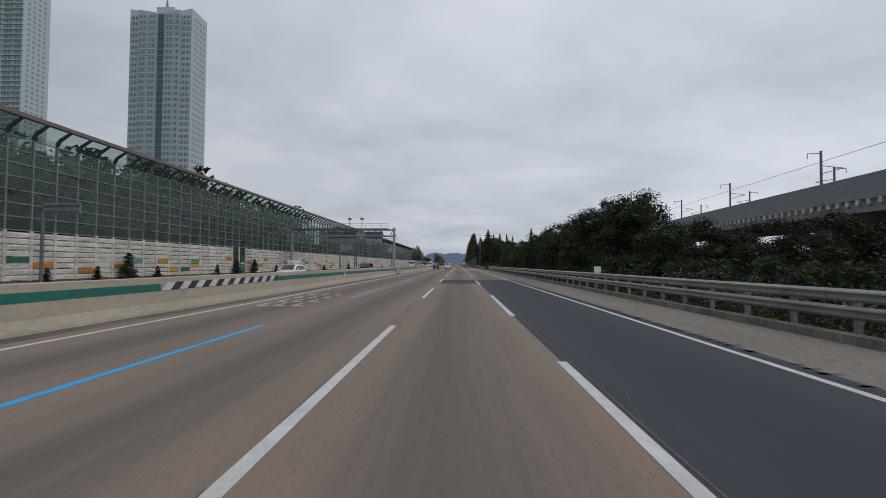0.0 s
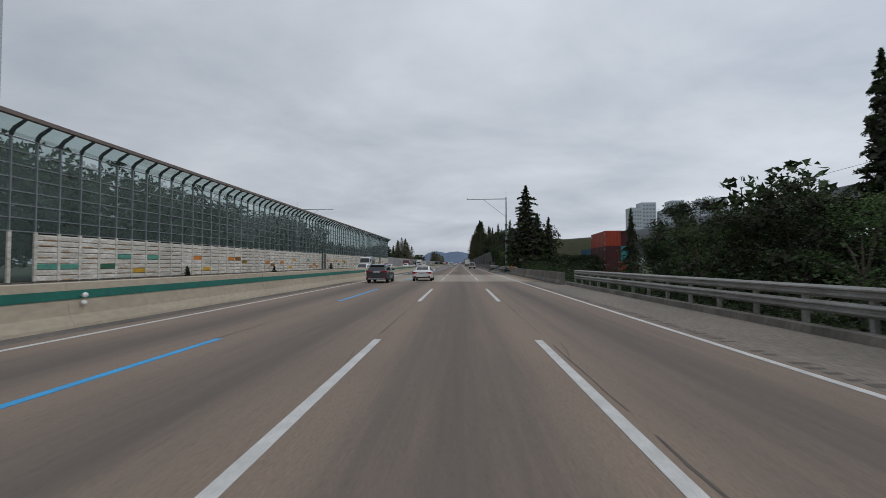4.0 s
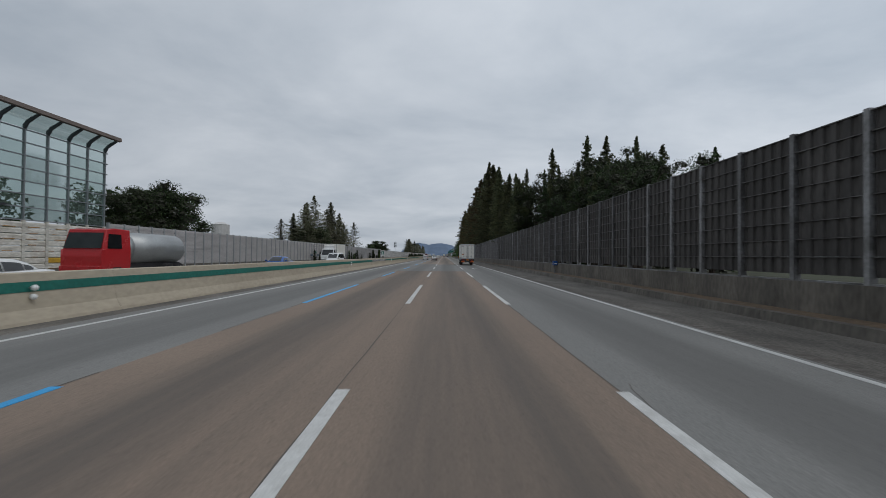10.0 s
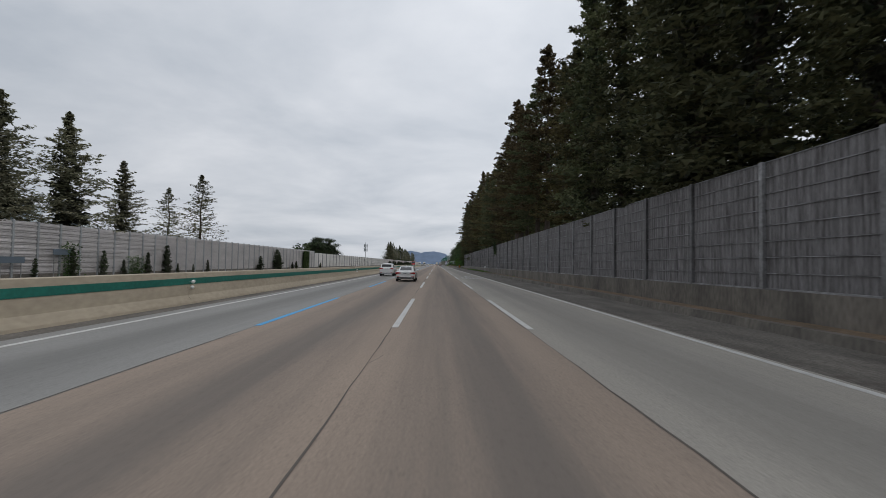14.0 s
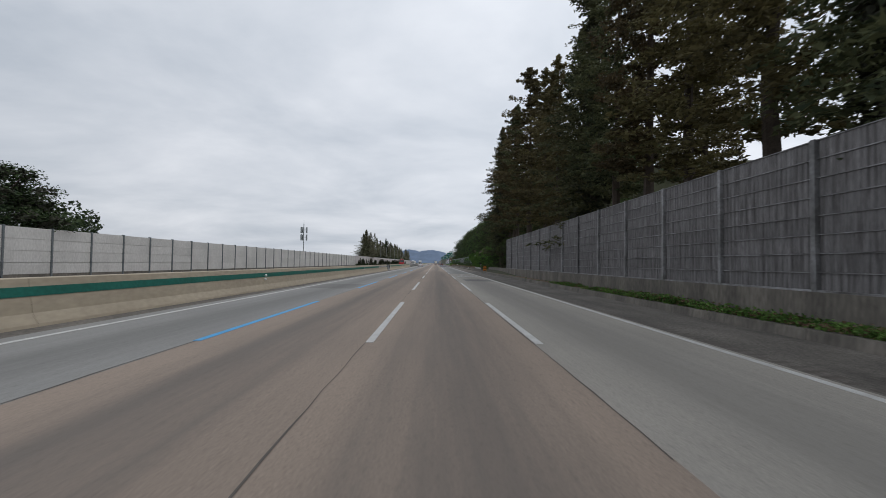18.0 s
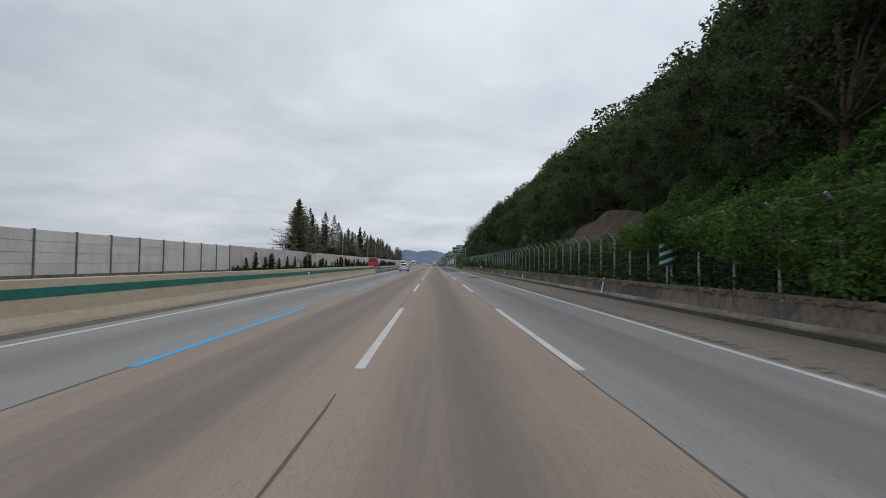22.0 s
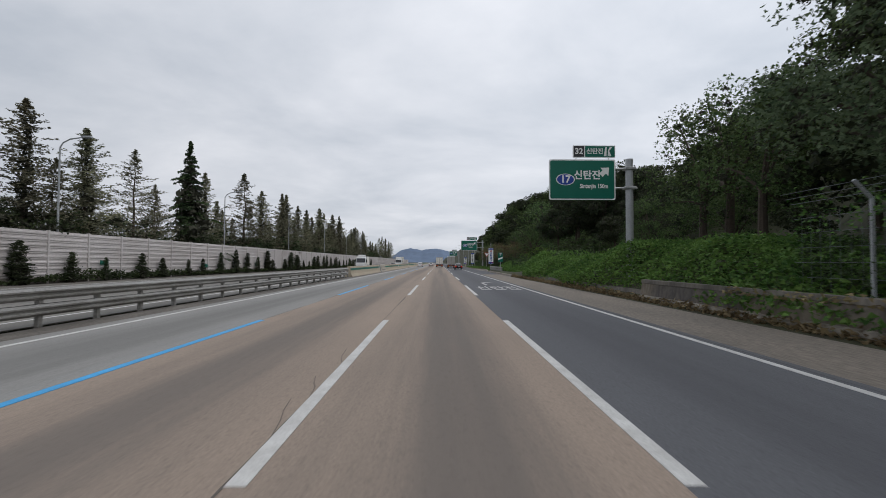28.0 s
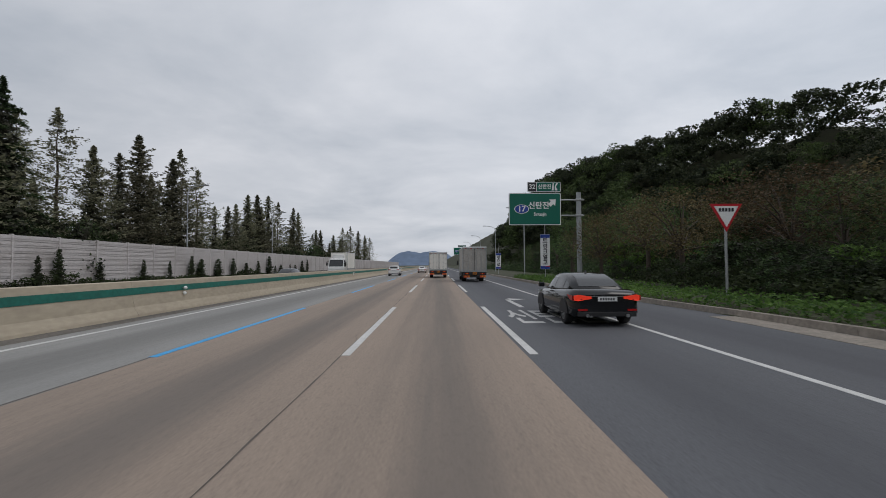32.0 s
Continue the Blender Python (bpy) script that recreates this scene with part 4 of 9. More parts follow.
def glass_barrier(y0, y1):
    """The tall barrier: louvred panels below, glazed frames above, a canopy that leans over the road."""
    t = thing("noise_barrier", "tall noise barrier with pale louvres below and glazing above", "noise barrier", "", "structure")
    bm = bmesh.new()
    box(bm, -0.10, 0.10, -0.05, 0.05, 0, 10.6)
    box(bm, 0.0, 0.13, -0.12, 0.12, 0.45, 4.0)
    post = finish(bm, "post", M["frame"])
    post.materials.append(M["louvre"])
    post.polygons.foreach_set("material_index", [0] * 6 + [1] * 6)
    bm = bmesh.new()
    prism(bm, [(-0.09, 10.55), (0.11, 10.55), (0.30, 10.95), (1.15, 11.56), (1.15, 11.76), (0.20, 11.20), (-0.09, 10.85)], -0.06, 0.06)
    bracket = finish(bm, "bracket", M["blacksteel"])
    bm = bmesh.new()
    for i in range(8):
        z = 0.45 + i * 0.43
        prism(bm, [(0.0, z), (0.09, z + 0.03), (0.09, z + 0.30), (0.02, z + 0.40), (0.0, z + 0.40)], 0.07, BAY - 0.07)
    panel = finish(bm, "louvre_panel", M["louvre"])
    bm = bmesh.new()
    box(bm, XL - 0.02, XL + 0.06, y0, y1, 0.0, 0.45)
    part("plinth", bm, M["oldconc"], t)
    bm = bmesh.new()
    bm.faces.new([bm.verts.new((0.0, a, b)) for a, b in ((0.05, 0.0), (BAY - 0.05, 0.0), (BAY - 0.05, 0.9), (0.05, 0.9))])
    pane = finish(bm, "pane", M["glass"])
    bm = bmesh.new()
    bend = ((0.0, 10.6), (0.06, 10.86), (0.30, 11.10), (1.1, 11.66))
    for (xa, za), (xb, zb) in zip(bend, bend[1:]):
        bm.faces.new([bm.verts.new(p) for p in ((xa, 0.05, za), (xa, BAY - 0.05, za), (xb, BAY - 0.05, zb), (xb, 0.05, zb))])
    canopy = finish(bm, "canopy_pane", M["glass"])
    far, stains = bmesh.new(), bmesh.new()
    n = int((y1 - y0) / BAY)
    rnd = random.Random(4)
    tints = {}
    for c in ("orange", "yellow", "greenpan", "tealpan"):
        b2 = bmesh.new()
        prism(b2, [(0.0, 0), (0.115, 0.03), (0.115, 0.34), (0.02, 0.40), (0.0, 0.40)], 0.09, BAY - 0.09)
        tints[c] = finish(b2, "coloured_slat", M[c])
    for k in range(n + 1):
        y = y0 + k * BAY
        share("post", post, t, (XL, y, 0))
        share("bracket", bracket, t, (XL, y, 0))
        if k == n:
            break
        gap = (k % 37 in (24, 25))
        if not gap:
            share("louvre_panel", panel, t, (XL, y, 0))
        zs = [4.06 + 0.93 * i for i in range(7)] + ([0.5, 1.4, 2.3, 3.2] if gap else [])
        for z in zs:
            if 8 < y < 84:
                share("pane", pane, t, (XL, y, z))
            else:
                far.faces.new([far.verts.new((XL, y + a, z + b)) for a, b in ((0.05, 0.0), (BAY - 0.05, 0.0), (BAY - 0.05, 0.9), (0.05, 0.9))])
        if -10 < y < 140:
            share("canopy_pane", canopy, t, (XL, y, 0))
        else:
            for (xa, za), (xb, zb) in zip(bend, bend[1:]):
                far.faces.new([far.verts.new(p) for p in ((XL + xa, y + 0.05, za), (XL + xa, y + BAY - 0.05, za), (XL + xb, y + BAY - 0.05, zb), (XL + xb, y + 0.05, zb))])
        if not gap:
            for i in range(0, 8):
                if rnd.random() < 0.55:
                    a = rnd.uniform(0.1, 0.7)
                    b = min(BAY - 0.1, a + rnd.uniform(0.5, 1.3))
                    z = 0.45 + i * 0.43
                    box(stains, XL + 0.06, XL + 0.094, y + a, y + b, z + 0.005, z + 0.005 + rnd.uniform(0.03, 0.075))
            for _ in range((k * 7 % 5 in (0, 2)) + (rnd.random() < 0.3)):
                c = ("orange", "yellow", "greenpan", "tealpan", "orange", "yellow")[rnd.randrange(6)]
                share("coloured_slat", tints[c], t, (XL + 0.012, y, 0.45 + rnd.choice((1, 2, 3, 4)) * 0.43), label=c.replace("pan", "") + " painted slat")
    ob = part("glazing", far, M["glass"], t, "grey-green glass panes")
    ob["kind"] = "stuff"
    part("stain_lines", stains, M["stain"], t, "orange-brown dirt along the louvre gaps")["kind"] = "stuff"
    for i in range(8):
        bm = bmesh.new()
        z = 4.0 + 0.93 * i
        box(bm, XL - 0.05, XL + 0.06, y0, y1, z - 0.03, z + 0.05)
        part("transom", bm, M["frame"], t)
    bm = bmesh.new()
    prism(bm, [(1.08, 11.56), (1.28, 11.62), (1.28, 11.90), (1.02, 11.82)], y0, y1)
    ob = part("cap_rail", bm, M["capbrown"], t, "brown metal cap rail")
    ob.location = (XL, 0, 0)
    return t


glass_barrier(-59.0, 289.0)

# dark flying-bird stickers on the panes
bm = bmesh.new()
for s in (-1, 1):
    v = [bm.verts.new((0.02, a, z)) for a, z in ((0, -0.10), (s * 0.22, 0.06), (s * 0.58, 0.20), (s * 0.42, 0.0), (s * 0.18, -0.16), (0, -0.34))]
    bm.faces.new(v if s > 0 else v[::-1])
bird = finish(bm, "sticker", M["ink"])
rnd = random.Random(9)
for k in range(46):
    y = -20 + k * 6.65 + rnd.uniform(-1, 1)
    ob = new("sticker", bird)
    ob.location, ob.rotation_euler = (XL + 0.08, y, 4.9 + (k % 3) * 1.75 + rnd.uniform(0, 0.3)), (rnd.uniform(-0.5, 0.5), 0, 0)
    tagged(ob, "dark bird-shaped sticker on a glass pane", "sticker", "bird stickers")


def low_wall(y0, y1, mat, h, bay, rows, ribs, postmat, label, near=None):
    """The lower barrier beyond the opposite carriageway."""
    t = thing("noise_barrier", label, "noise barrier", "low noise barriers", "structure")
    bm = bmesh.new()
    box(bm, -0.10, 0.14, -0.07, 0.07, 0, h + 0.05)
    post = finish(bm, "post", M[postmat])
    rh = (h - 0.5) / rows
    bm = bmesh.new()
    if ribs:
        prism(bm, [(-0.04, 0.0), (0.02, 0.01), (0.02, rh * 0.30), (0.07, rh * 0.36), (0.07, rh * 0.62), (0.02, rh * 0.68), (0.02, rh - 0.03), (-0.04, rh - 0.02)], 0.06, bay - 0.06)
    else:
        box(bm, -0.04, 0.05, 0.06, bay - 0.06, 0.006, rh - 0.02)
    panel = finish(bm, "panel", M[mat])
    bm = bmesh.new()
    box(bm, XL - 0.15, XL + 0.06, y0, y1, 0, 0.5)
    part("plinth", bm, M["oldconc"], t)
    bm = bmesh.new()
    box(bm, XL - 0.07, XL - 0.045, y0, y1, 0.5, h - 0.02)
    part("backing", bm, M[mat], t)
    n = round((y1 - y0) / bay)
    bay = (y1 - y0) / n
    far = bmesh.new()
    lim = max(1, int(170 / rows))
    mid = n // 2 if near is None else int((near - y0) / bay)
    for k in range(n + 1):
        y = y0 + k * bay
        share("post", post, t, (XL, y, 0))
        if k == n:
            break
        for i in range(rows):
            z = 0.5 + i * rh
            if abs(k - mid) <= lim // 2:
                share("panel", panel, t, (XL, y, z))
            else:
                box(far, XL - 0.04, XL + 0.05, y + 0.06, y + bay - 0.06, z + 0.006, z + rh - 0.03)
                if ribs:
                    box(far, XL + 0.05, XL + 0.08, y + 0.06, y + bay - 0.06, z + rh * 0.35, z + rh * 0.65)
    if far.verts:
        part("panels", far, M[mat], t)["kind"] = "stuff"
    else:
        far.free()
    return t


low_wall(289.2, 462.7, "greywall", 4.35, 2.0, 9, True, "postgrey", "low ribbed grey metal noise barrier beyond the opposite lanes", 370)
low_wall(462.9, 624.1, "palewall", 3.98, 4.03, 4, False, "darksteel", "low pale panel noise barrier with dark posts", 540)
low_wall(624.3, 1150, "ribwall", 4.1, 4.0, 8, True, "ribwall", "low pale ribbed noise barrier overgrown by creepers", 740)
rnd = random.Random(21)
for k in range(10):
    y = 640 + k * 17
    bm = bmesh.new()
    w = rnd.choice((1.0, 1.9))
    box(bm, 0.085, 0.11, 0, w, 0, 0.4)
    ob = part("green_slat", bm, M["signgreen"])
    ob.location = (XL, y, 1.0 + rnd.choice((0, 0.42, 0.84)))
    tagged(ob, "dark green painted slat on the low noise barrier", "panel", "green slats")

XR = 9.95


def ribbed_panel(length, pitch, depth, mat, rail):
    """One course of a noise barrier: upright ribs between two rails, on a back sheet."""
    bm = bmesh.new()
    pts, y = [], 0.08
    while y < length - 0.1:
        pts += [(-0.05 - depth, y), (-0.05 - depth, y + pitch * 0.44), (-0.05, y + pitch * 0.54), (-0.05, y + pitch * 0.92)]
        y += pitch
    pts = [q for q in pts if q[1] <= length - 0.08]
    a = [bm.verts.new((u, y, 0.004)) for u, y in pts]
    b = [bm.verts.new((u, y, 0.48)) for u, y in pts]
    for i in range(len(pts) - 1):
        bm.faces.new((a[i], a[i + 1], b[i + 1], b[i]))
    box(bm, 0.0, 0.03, 0.08, length - 0.08, 0.0, 0.51)
    box(bm, -0.075 - depth, 0.02, 0.08, length - 0.08, 0.482, 0.508)
    me = finish(bm, "panel", M[mat])
    me.materials.append(M[rail])
    last = len(me.polygons) - 6
    me.polygons.foreach_set("material_index", [int(p.index >= last) for p in me.polygons])
    return me


def dark_barrier(y0, change, y1):
    """Old short bays with deep ribs first, then longer bays with shallow ribs and worn pale rails."""
    t = thing("noise_barrier", "sooty dark ribbed noise barrier on a concrete plinth", "noise barrier", "", "structure")
    foot, rise = 1.1, 0.512
    posts = {}
    for key, top, mat in (("old", 5.22, "sootpost"), ("step", 5.42, "sootpost"), ("late", 5.2, "sootpost")):
        bm = bmesh.new()
        box(bm, -0.17, 0.05, -0.075, 0.075, 0.2, top)
        posts[key] = finish(bm, "post", M[mat])
    rest = bmesh.new()
    rest_slots = []
    for a, b, n, pitch, depth, mat, rail, near in ((y0, change, 46, 0.415, 0.055, "darkwall", "darkrail", range(9, 28)), (change, y1, 46, 0.19, 0.016, "sootwall", "palerail", range(22, 40))):
        bay = (b - a) / n
        panel = ribbed_panel(bay, pitch, depth, mat, rail)
        bm = bmesh.new()
        box(bm, -0.2, 0.25, 0.005, bay - 0.005, 0.0, foot - 0.02)
        plinth = finish(bm, "plinth", M["oldconc"])
        base = {"darkwall": 0, "sootwall": 2}[mat]
        for k in range(n + 1):
            y = a + bay * k
            tall = mat == "darkwall" and y < 291.0
            if k < n or mat == "sootwall":
                share("post", posts["step" if tall else "old" if mat == "darkwall" else "late"], t, (XR, y, 0))
            if k == n:
                break
            share("plinth", plinth, t, (XR, y, 0))
            for i in range(8):
                z = foot + rise * i + (0.18 if tall else 0.0)
                if k in near:
                    share("panel", panel, t, (XR, y, z))
                else:
                    rest.from_mesh(panel)
                    rest.verts.ensure_lookup_table()
                    for v in rest.verts[len(rest.verts) - len(panel.vertices):]:
                        v.co += Vector((XR, y, z))
                    rest_slots += [base + p.material_index for p in panel.polygons]
    bm = bmesh.new()
    box(bm, XR - 0.2, XR + 0.25, y1 + 0.01, y1 + 21.7, 0.0, foot - 0.02)
    part("plinth", bm, M["oldconc"], t)
    ob = part("panels", rest, M["darkwall"], t)
    ob["kind"] = "stuff"
    for name in ("darkrail", "sootwall", "palerail"):
        ob.data.materials.append(M[name])
    ob.data.polygons.foreach_set("material_index", rest_slots)
    bm = bmesh.new()
    box(bm, XR - 0.15, XR - 0.06, y0, y1, foot - 0.02, foot + 0.03)
    part("base_rail", bm, M["palerail"], t)
    return t


dark_barrier(227.25, 335.3, 519.3)
t = thing("emergency_box", "small blue steel box on a post at the noise barrier", "box", loc=(9.55, 289.7, 0.2))
bm = bmesh.new()
box(bm, -0.18, 0.2, -0.22, 0.22, 0.72, 1.12)
part("case", bm, M["carblue"], t, bevel=0.03)
bm = bmesh.new()
box(bm, -0.12, 0.12, -0.228, -0.22, 0.84, 0.92)
part("bars", bm, M["signwhite"], t)
bm = bmesh.new()
tube(bm, (0, 0, -0.05), (0, 0, 0.74), 0.05)
part("post", bm, M["sootpost"], t)

# ---- gantry over the opposite carriageway ----
t = thing("gantry", "grey steel sign gantry with walkway over the opposite lanes", "gantry", loc=(0, 75.2, 0))
bm = bmesh.new()
tube(bm, (-11.3, 0, 0), (-11.3, 0, 8.1), 0.24, 0.2, 12)
part("column", bm, M["postgrey"], t, smooth=False)
bm = bmesh.new()
tube(bm, (-29.4, 0, 0), (-29.4, 0, 8.1), 0.24, 0.2, 12)
part("column", bm, M["postgrey"], t)
for z in (6.6, 7.7):
    bm = bmesh.new()
    tube(bm, (-29.6, 0, z), (-11.0, 0, z), 0.15, 0.15, 10)
    part("chord", bm, M["postgrey"], t)
for i in range(17):
    x = -28.8 + i * 1.05
    if i % 4 != 3:
        bm = bmesh.new()
        tube(bm, (x, 0, 6.6), (x + 0.52, 0, 7.7), 0.05)
        tube(bm, (x + 0.52, 0, 7.7), (x + 1.05, 0, 6.6), 0.05)
        part("lattice", bm, M["darksteel"], t)
bm = bmesh.new()
box(bm, -29.4, -12.2, -0.9, -0.1, 7.86, 7.92)
part("walkway", bm, M["darksteel"], t)
for z in (8.35, 8.75):
    bm = bmesh.new()
    tube(bm, (-29.4, -0.88, z), (-12.2, -0.88, z), 0.025)
    part("handrail", bm, M["steel"], t)
for i in range(14):
    bm = bmesh.new()
    tube(bm, (-29.3 + i * 1.31, -0.88, 7.9), (-29.3 + i * 1.31, -0.88, 8.76), 0.02)
    part("handrail_post", bm, M["steel"], t)
for x0, x1, z0, z1 in ((-23.1, -18.0, 5.25, 7.45), (-16.4, -13.5, 6.2, 7.45)):
    bm = bmesh.new()
    box(bm, x0, x1, 0.3, 0.42, z0, z1)
    b = part("sign_board", bm, M["signback"], t, "grey back of a sign board")
    for k in range(int((x1 - x0) / 0.95) + 1):
        bm = bmesh.new()
        box(bm, x0 + 0.1 + k * 0.95, x0 + 0.18 + k * 0.95, 0.16, 0.3, z0, z1)
        part("stiffener", bm, M["darksteel"], b)
    for zz in (z0 + 0.15, z1 - 0.3):
        bm = bmesh.new()
        box(bm, x0, x1, 0.22, 0.3, zz, zz + 0.1)
        part("rail", bm, M["darksteel"], b)
for k in range(3):
    bm = bmesh.new()
    box(bm, -16.3 + k * 0.95, -15.45 + k * 0.95, 0.05, 0.45, 5.2, 6.15)
    b = part("lane_signal", bm, M["postgrey"], t, "grey lane signal box", bevel=0.03)
    bm = bmesh.new()
    box(bm, -16.08 + k * 0.95, -15.67 + k * 0.95, 0.02, 0.05, 5.3, 5.7)
    part("service_hatch", bm, M["capbrown"], b)
for x in (-19.2, -17.0):
    bm = bmesh.new()
    tube(bm, (x, 0, 7.8), (x, 0, 9.5), 0.05)
    part("camera_mast", bm, M["steel"], t)
    bm = bmesh.new()
    box(bm, x - 0.28, x + 0.28, -0.2, 0.5, 9.5, 9.85)
    part("camera_housing", bm, M["postgrey"], t, bevel=0.05)
bm = bmesh.new()
prism(bm, [(-0.55, 0), (-0.42, 1.3), (0.42, 1.3), (0.55, 0)], -1.9, 1.9)
ob = part("foot_guard", bm, M["postgrey"], t, "bent steel guard round the column foot", bevel=0.03)
ob.location = (-10.75, -1.6, 0)

# roadside signs of the opposite direction, seen from behind
for x, y, z, w, h in ((-27.0, 25.5, 5.0, 2.4, 0.75), (-20.5, 74.0, 3.95, 2.2, 1.42)):
    t = thing("road_sign", "back of a grey road sign on a steel post", "sign", "signs seen from behind", loc=(x, y, 0))
    bm = bmesh.new()
    tube(bm, (0, 0, 0), (0, 0, z), 0.11, 0.1, 10)
    part("post", bm, M["darksteel"], t)
    bm = bmesh.new()
    box(bm, -0.1, w, 0.1, 0.15, z - 0.1, z - 0.1 + h)
    part("board", bm, M["signback"], t)
    for zz in (z + 0.05, z + h - 0.3):
        bm = bmesh.new()
        box(bm, -0.1, w, 0.0, 0.1, zz, zz + 0.08)
        part("rail", bm, M["darksteel"], t)

# pole with long arm beside the bridge, and its twin behind the glass barrier
for x, y, s, ht in ((8.95, 186.0, -1, 14.1), (-33.6, 191.0, 1, 12.9)):
    t = thing("camera_pole", "tall galvanised pole with a long braced arm", "pole", "poles with arms", loc=(x, y, 0))
    bm = bmesh.new()
    tube(bm, (0, 0, -0.1), (0, 0, 9.1), 0.24, 0.19, 12)
    part("lower_shaft", bm, M["frame"], t)
    bm = bmesh.new()
    tube(bm, (0, 0, 9.1), (0, 0, ht + 0.3), 0.15, 0.11, 12)
    tube(bm, (0, 0, ht + 0.3), (0, 0, ht + 1.5), 0.02)
    part("upper_shaft", bm, M["postgrey"], t)
    for zz in (9.1, 5.6):
        bm = bmesh.new()
        tube(bm, (0, 0, zz - 0.12), (0, 0, zz + 0.12), 0.28, 0.28, 12)
        part("flange", bm, M["darksteel"], t)
    bm = bmesh.new()
    tube(bm, (0, 0, ht), (s * 7.4, 0, ht - 0.05), 0.09, 0.06)
    part("arm", bm, M["postgrey"], t)
    bm = bmesh.new()
    tube(bm, (0, 0, ht - 3.5), (s * 4.4, 0, ht - 0.1), 0.035)
    part("brace", bm, M["postgrey"], t)
    bm = bmesh.new()
    box(bm, s * 7.4 - 0.12, s * 7.4 + 0.12, -0.3, 0.1, ht - 0.15, ht + 0.15)
    part("camera_housing", bm, M["signwhite"], t, bevel=0.03)
    bm = bmesh.new()
    box(bm, -0.12, 0.12, -0.27, -0.22, 4.2, 4.45)
    part("tag_plate", bm, M["signwhite"], t)
for y, paint, label in ((186.5, "capbrown", "rusty brown steel control cabinet behind the guardrail"), (184.9, "boxgrey", "grey steel control cabinet behind the guardrail")):
    t = thing("control_cabinet", label, "cabinet", "control cabinets", loc=(10.1, y, 0))
    bm = bmesh.new()
    box(bm, -0.38, 0.38, -0.3, 0.3, 0.1, 1.62)
    part("body", bm, M[paint], t, bevel=0.02)
    bm = bmesh.new()
    box(bm, -0.3, 0.3, -0.315, -0.3, 0.25, 1.5)
    d = part("door", bm, M[paint], t)
    bm = bmesh.new()
    box(bm, 0.2, 0.24, -0.335, -0.315, 0.85, 1.0)
    part("handle", bm, M["steel"], d)
    bm = bmesh.new()
    box(bm, -0.1, 0.1, -0.322, -0.315, 1.2, 1.36)
    part("label_plate", bm, M["signwhite"], d)
    bm = bmesh.new()
    box(bm, -0.42, 0.42, -0.35, 0.35, -0.9, 0.1)
    part("base", bm, M["oldconc"], t)

# ---- plants ----


def quads_mesh(name, centre, a, b, mat, core=None):
    """One mesh of loose leaves: centre, half-length and half-width vectors; core: dark triangles, the shade painted
    inside.
    """
    fold = np.cross(a, b)
    fold = fold / (np.linalg.norm(fold, axis=1)[:, None] + 1e-9) * np.linalg.norm(b, axis=1)[:, None] * 0.5
    co = np.stack([centre - a - b, centre + a + fold, centre - a * 0.4 + b * 1.4], axis=1)
    leaves = len(co)
    if core is not None and len(core):
        co = np.concatenate([co, core])
    n = len(co)
    co = co.reshape(-1, 3).astype(np.float32)
    me = bpy.data.meshes.new(name)
    me.vertices.add(3 * n)
    me.vertices.foreach_set("co", co.ravel())
    me.loops.add(3 * n)
    me.loops.foreach_set("vertex_index", np.arange(3 * n, dtype=np.int32))
    me.polygons.add(n)
    me.polygons.foreach_set("loop_start", np.arange(0, 3 * n, 3, dtype=np.int32))
    me.polygons.foreach_set("loop_total", np.full(n, 3, dtype=np.int32))
    me.materials.append(mat)
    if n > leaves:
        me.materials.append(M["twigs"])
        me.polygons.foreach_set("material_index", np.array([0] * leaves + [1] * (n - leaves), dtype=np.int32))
    me.update()
    me.validate()
    return me


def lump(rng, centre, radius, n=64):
    """Crossed dark triangles inside a clump of leaves: its inner shade, put into a twig colour."""
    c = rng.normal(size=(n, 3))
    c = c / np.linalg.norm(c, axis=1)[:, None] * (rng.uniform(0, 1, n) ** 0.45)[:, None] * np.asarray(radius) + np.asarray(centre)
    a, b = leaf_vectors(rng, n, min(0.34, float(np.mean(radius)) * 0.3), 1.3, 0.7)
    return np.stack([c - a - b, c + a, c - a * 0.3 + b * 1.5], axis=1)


def leaf_vectors(rng, n, size, long=1.0, up=0.3):
    d = rng.normal(size=(n, 3))
    d[:, 2] *= up
    d /= np.linalg.norm(d, axis=1)[:, None]
    e = rng.normal(size=(n, 3))
    e -= d * (d * e).sum(1)[:, None]
    e /= np.linalg.norm(e, axis=1)[:, None]
    s = size * rng.uniform(0.55, 1.25, n)[:, None]
    return d * s * long, e * s * 0.6


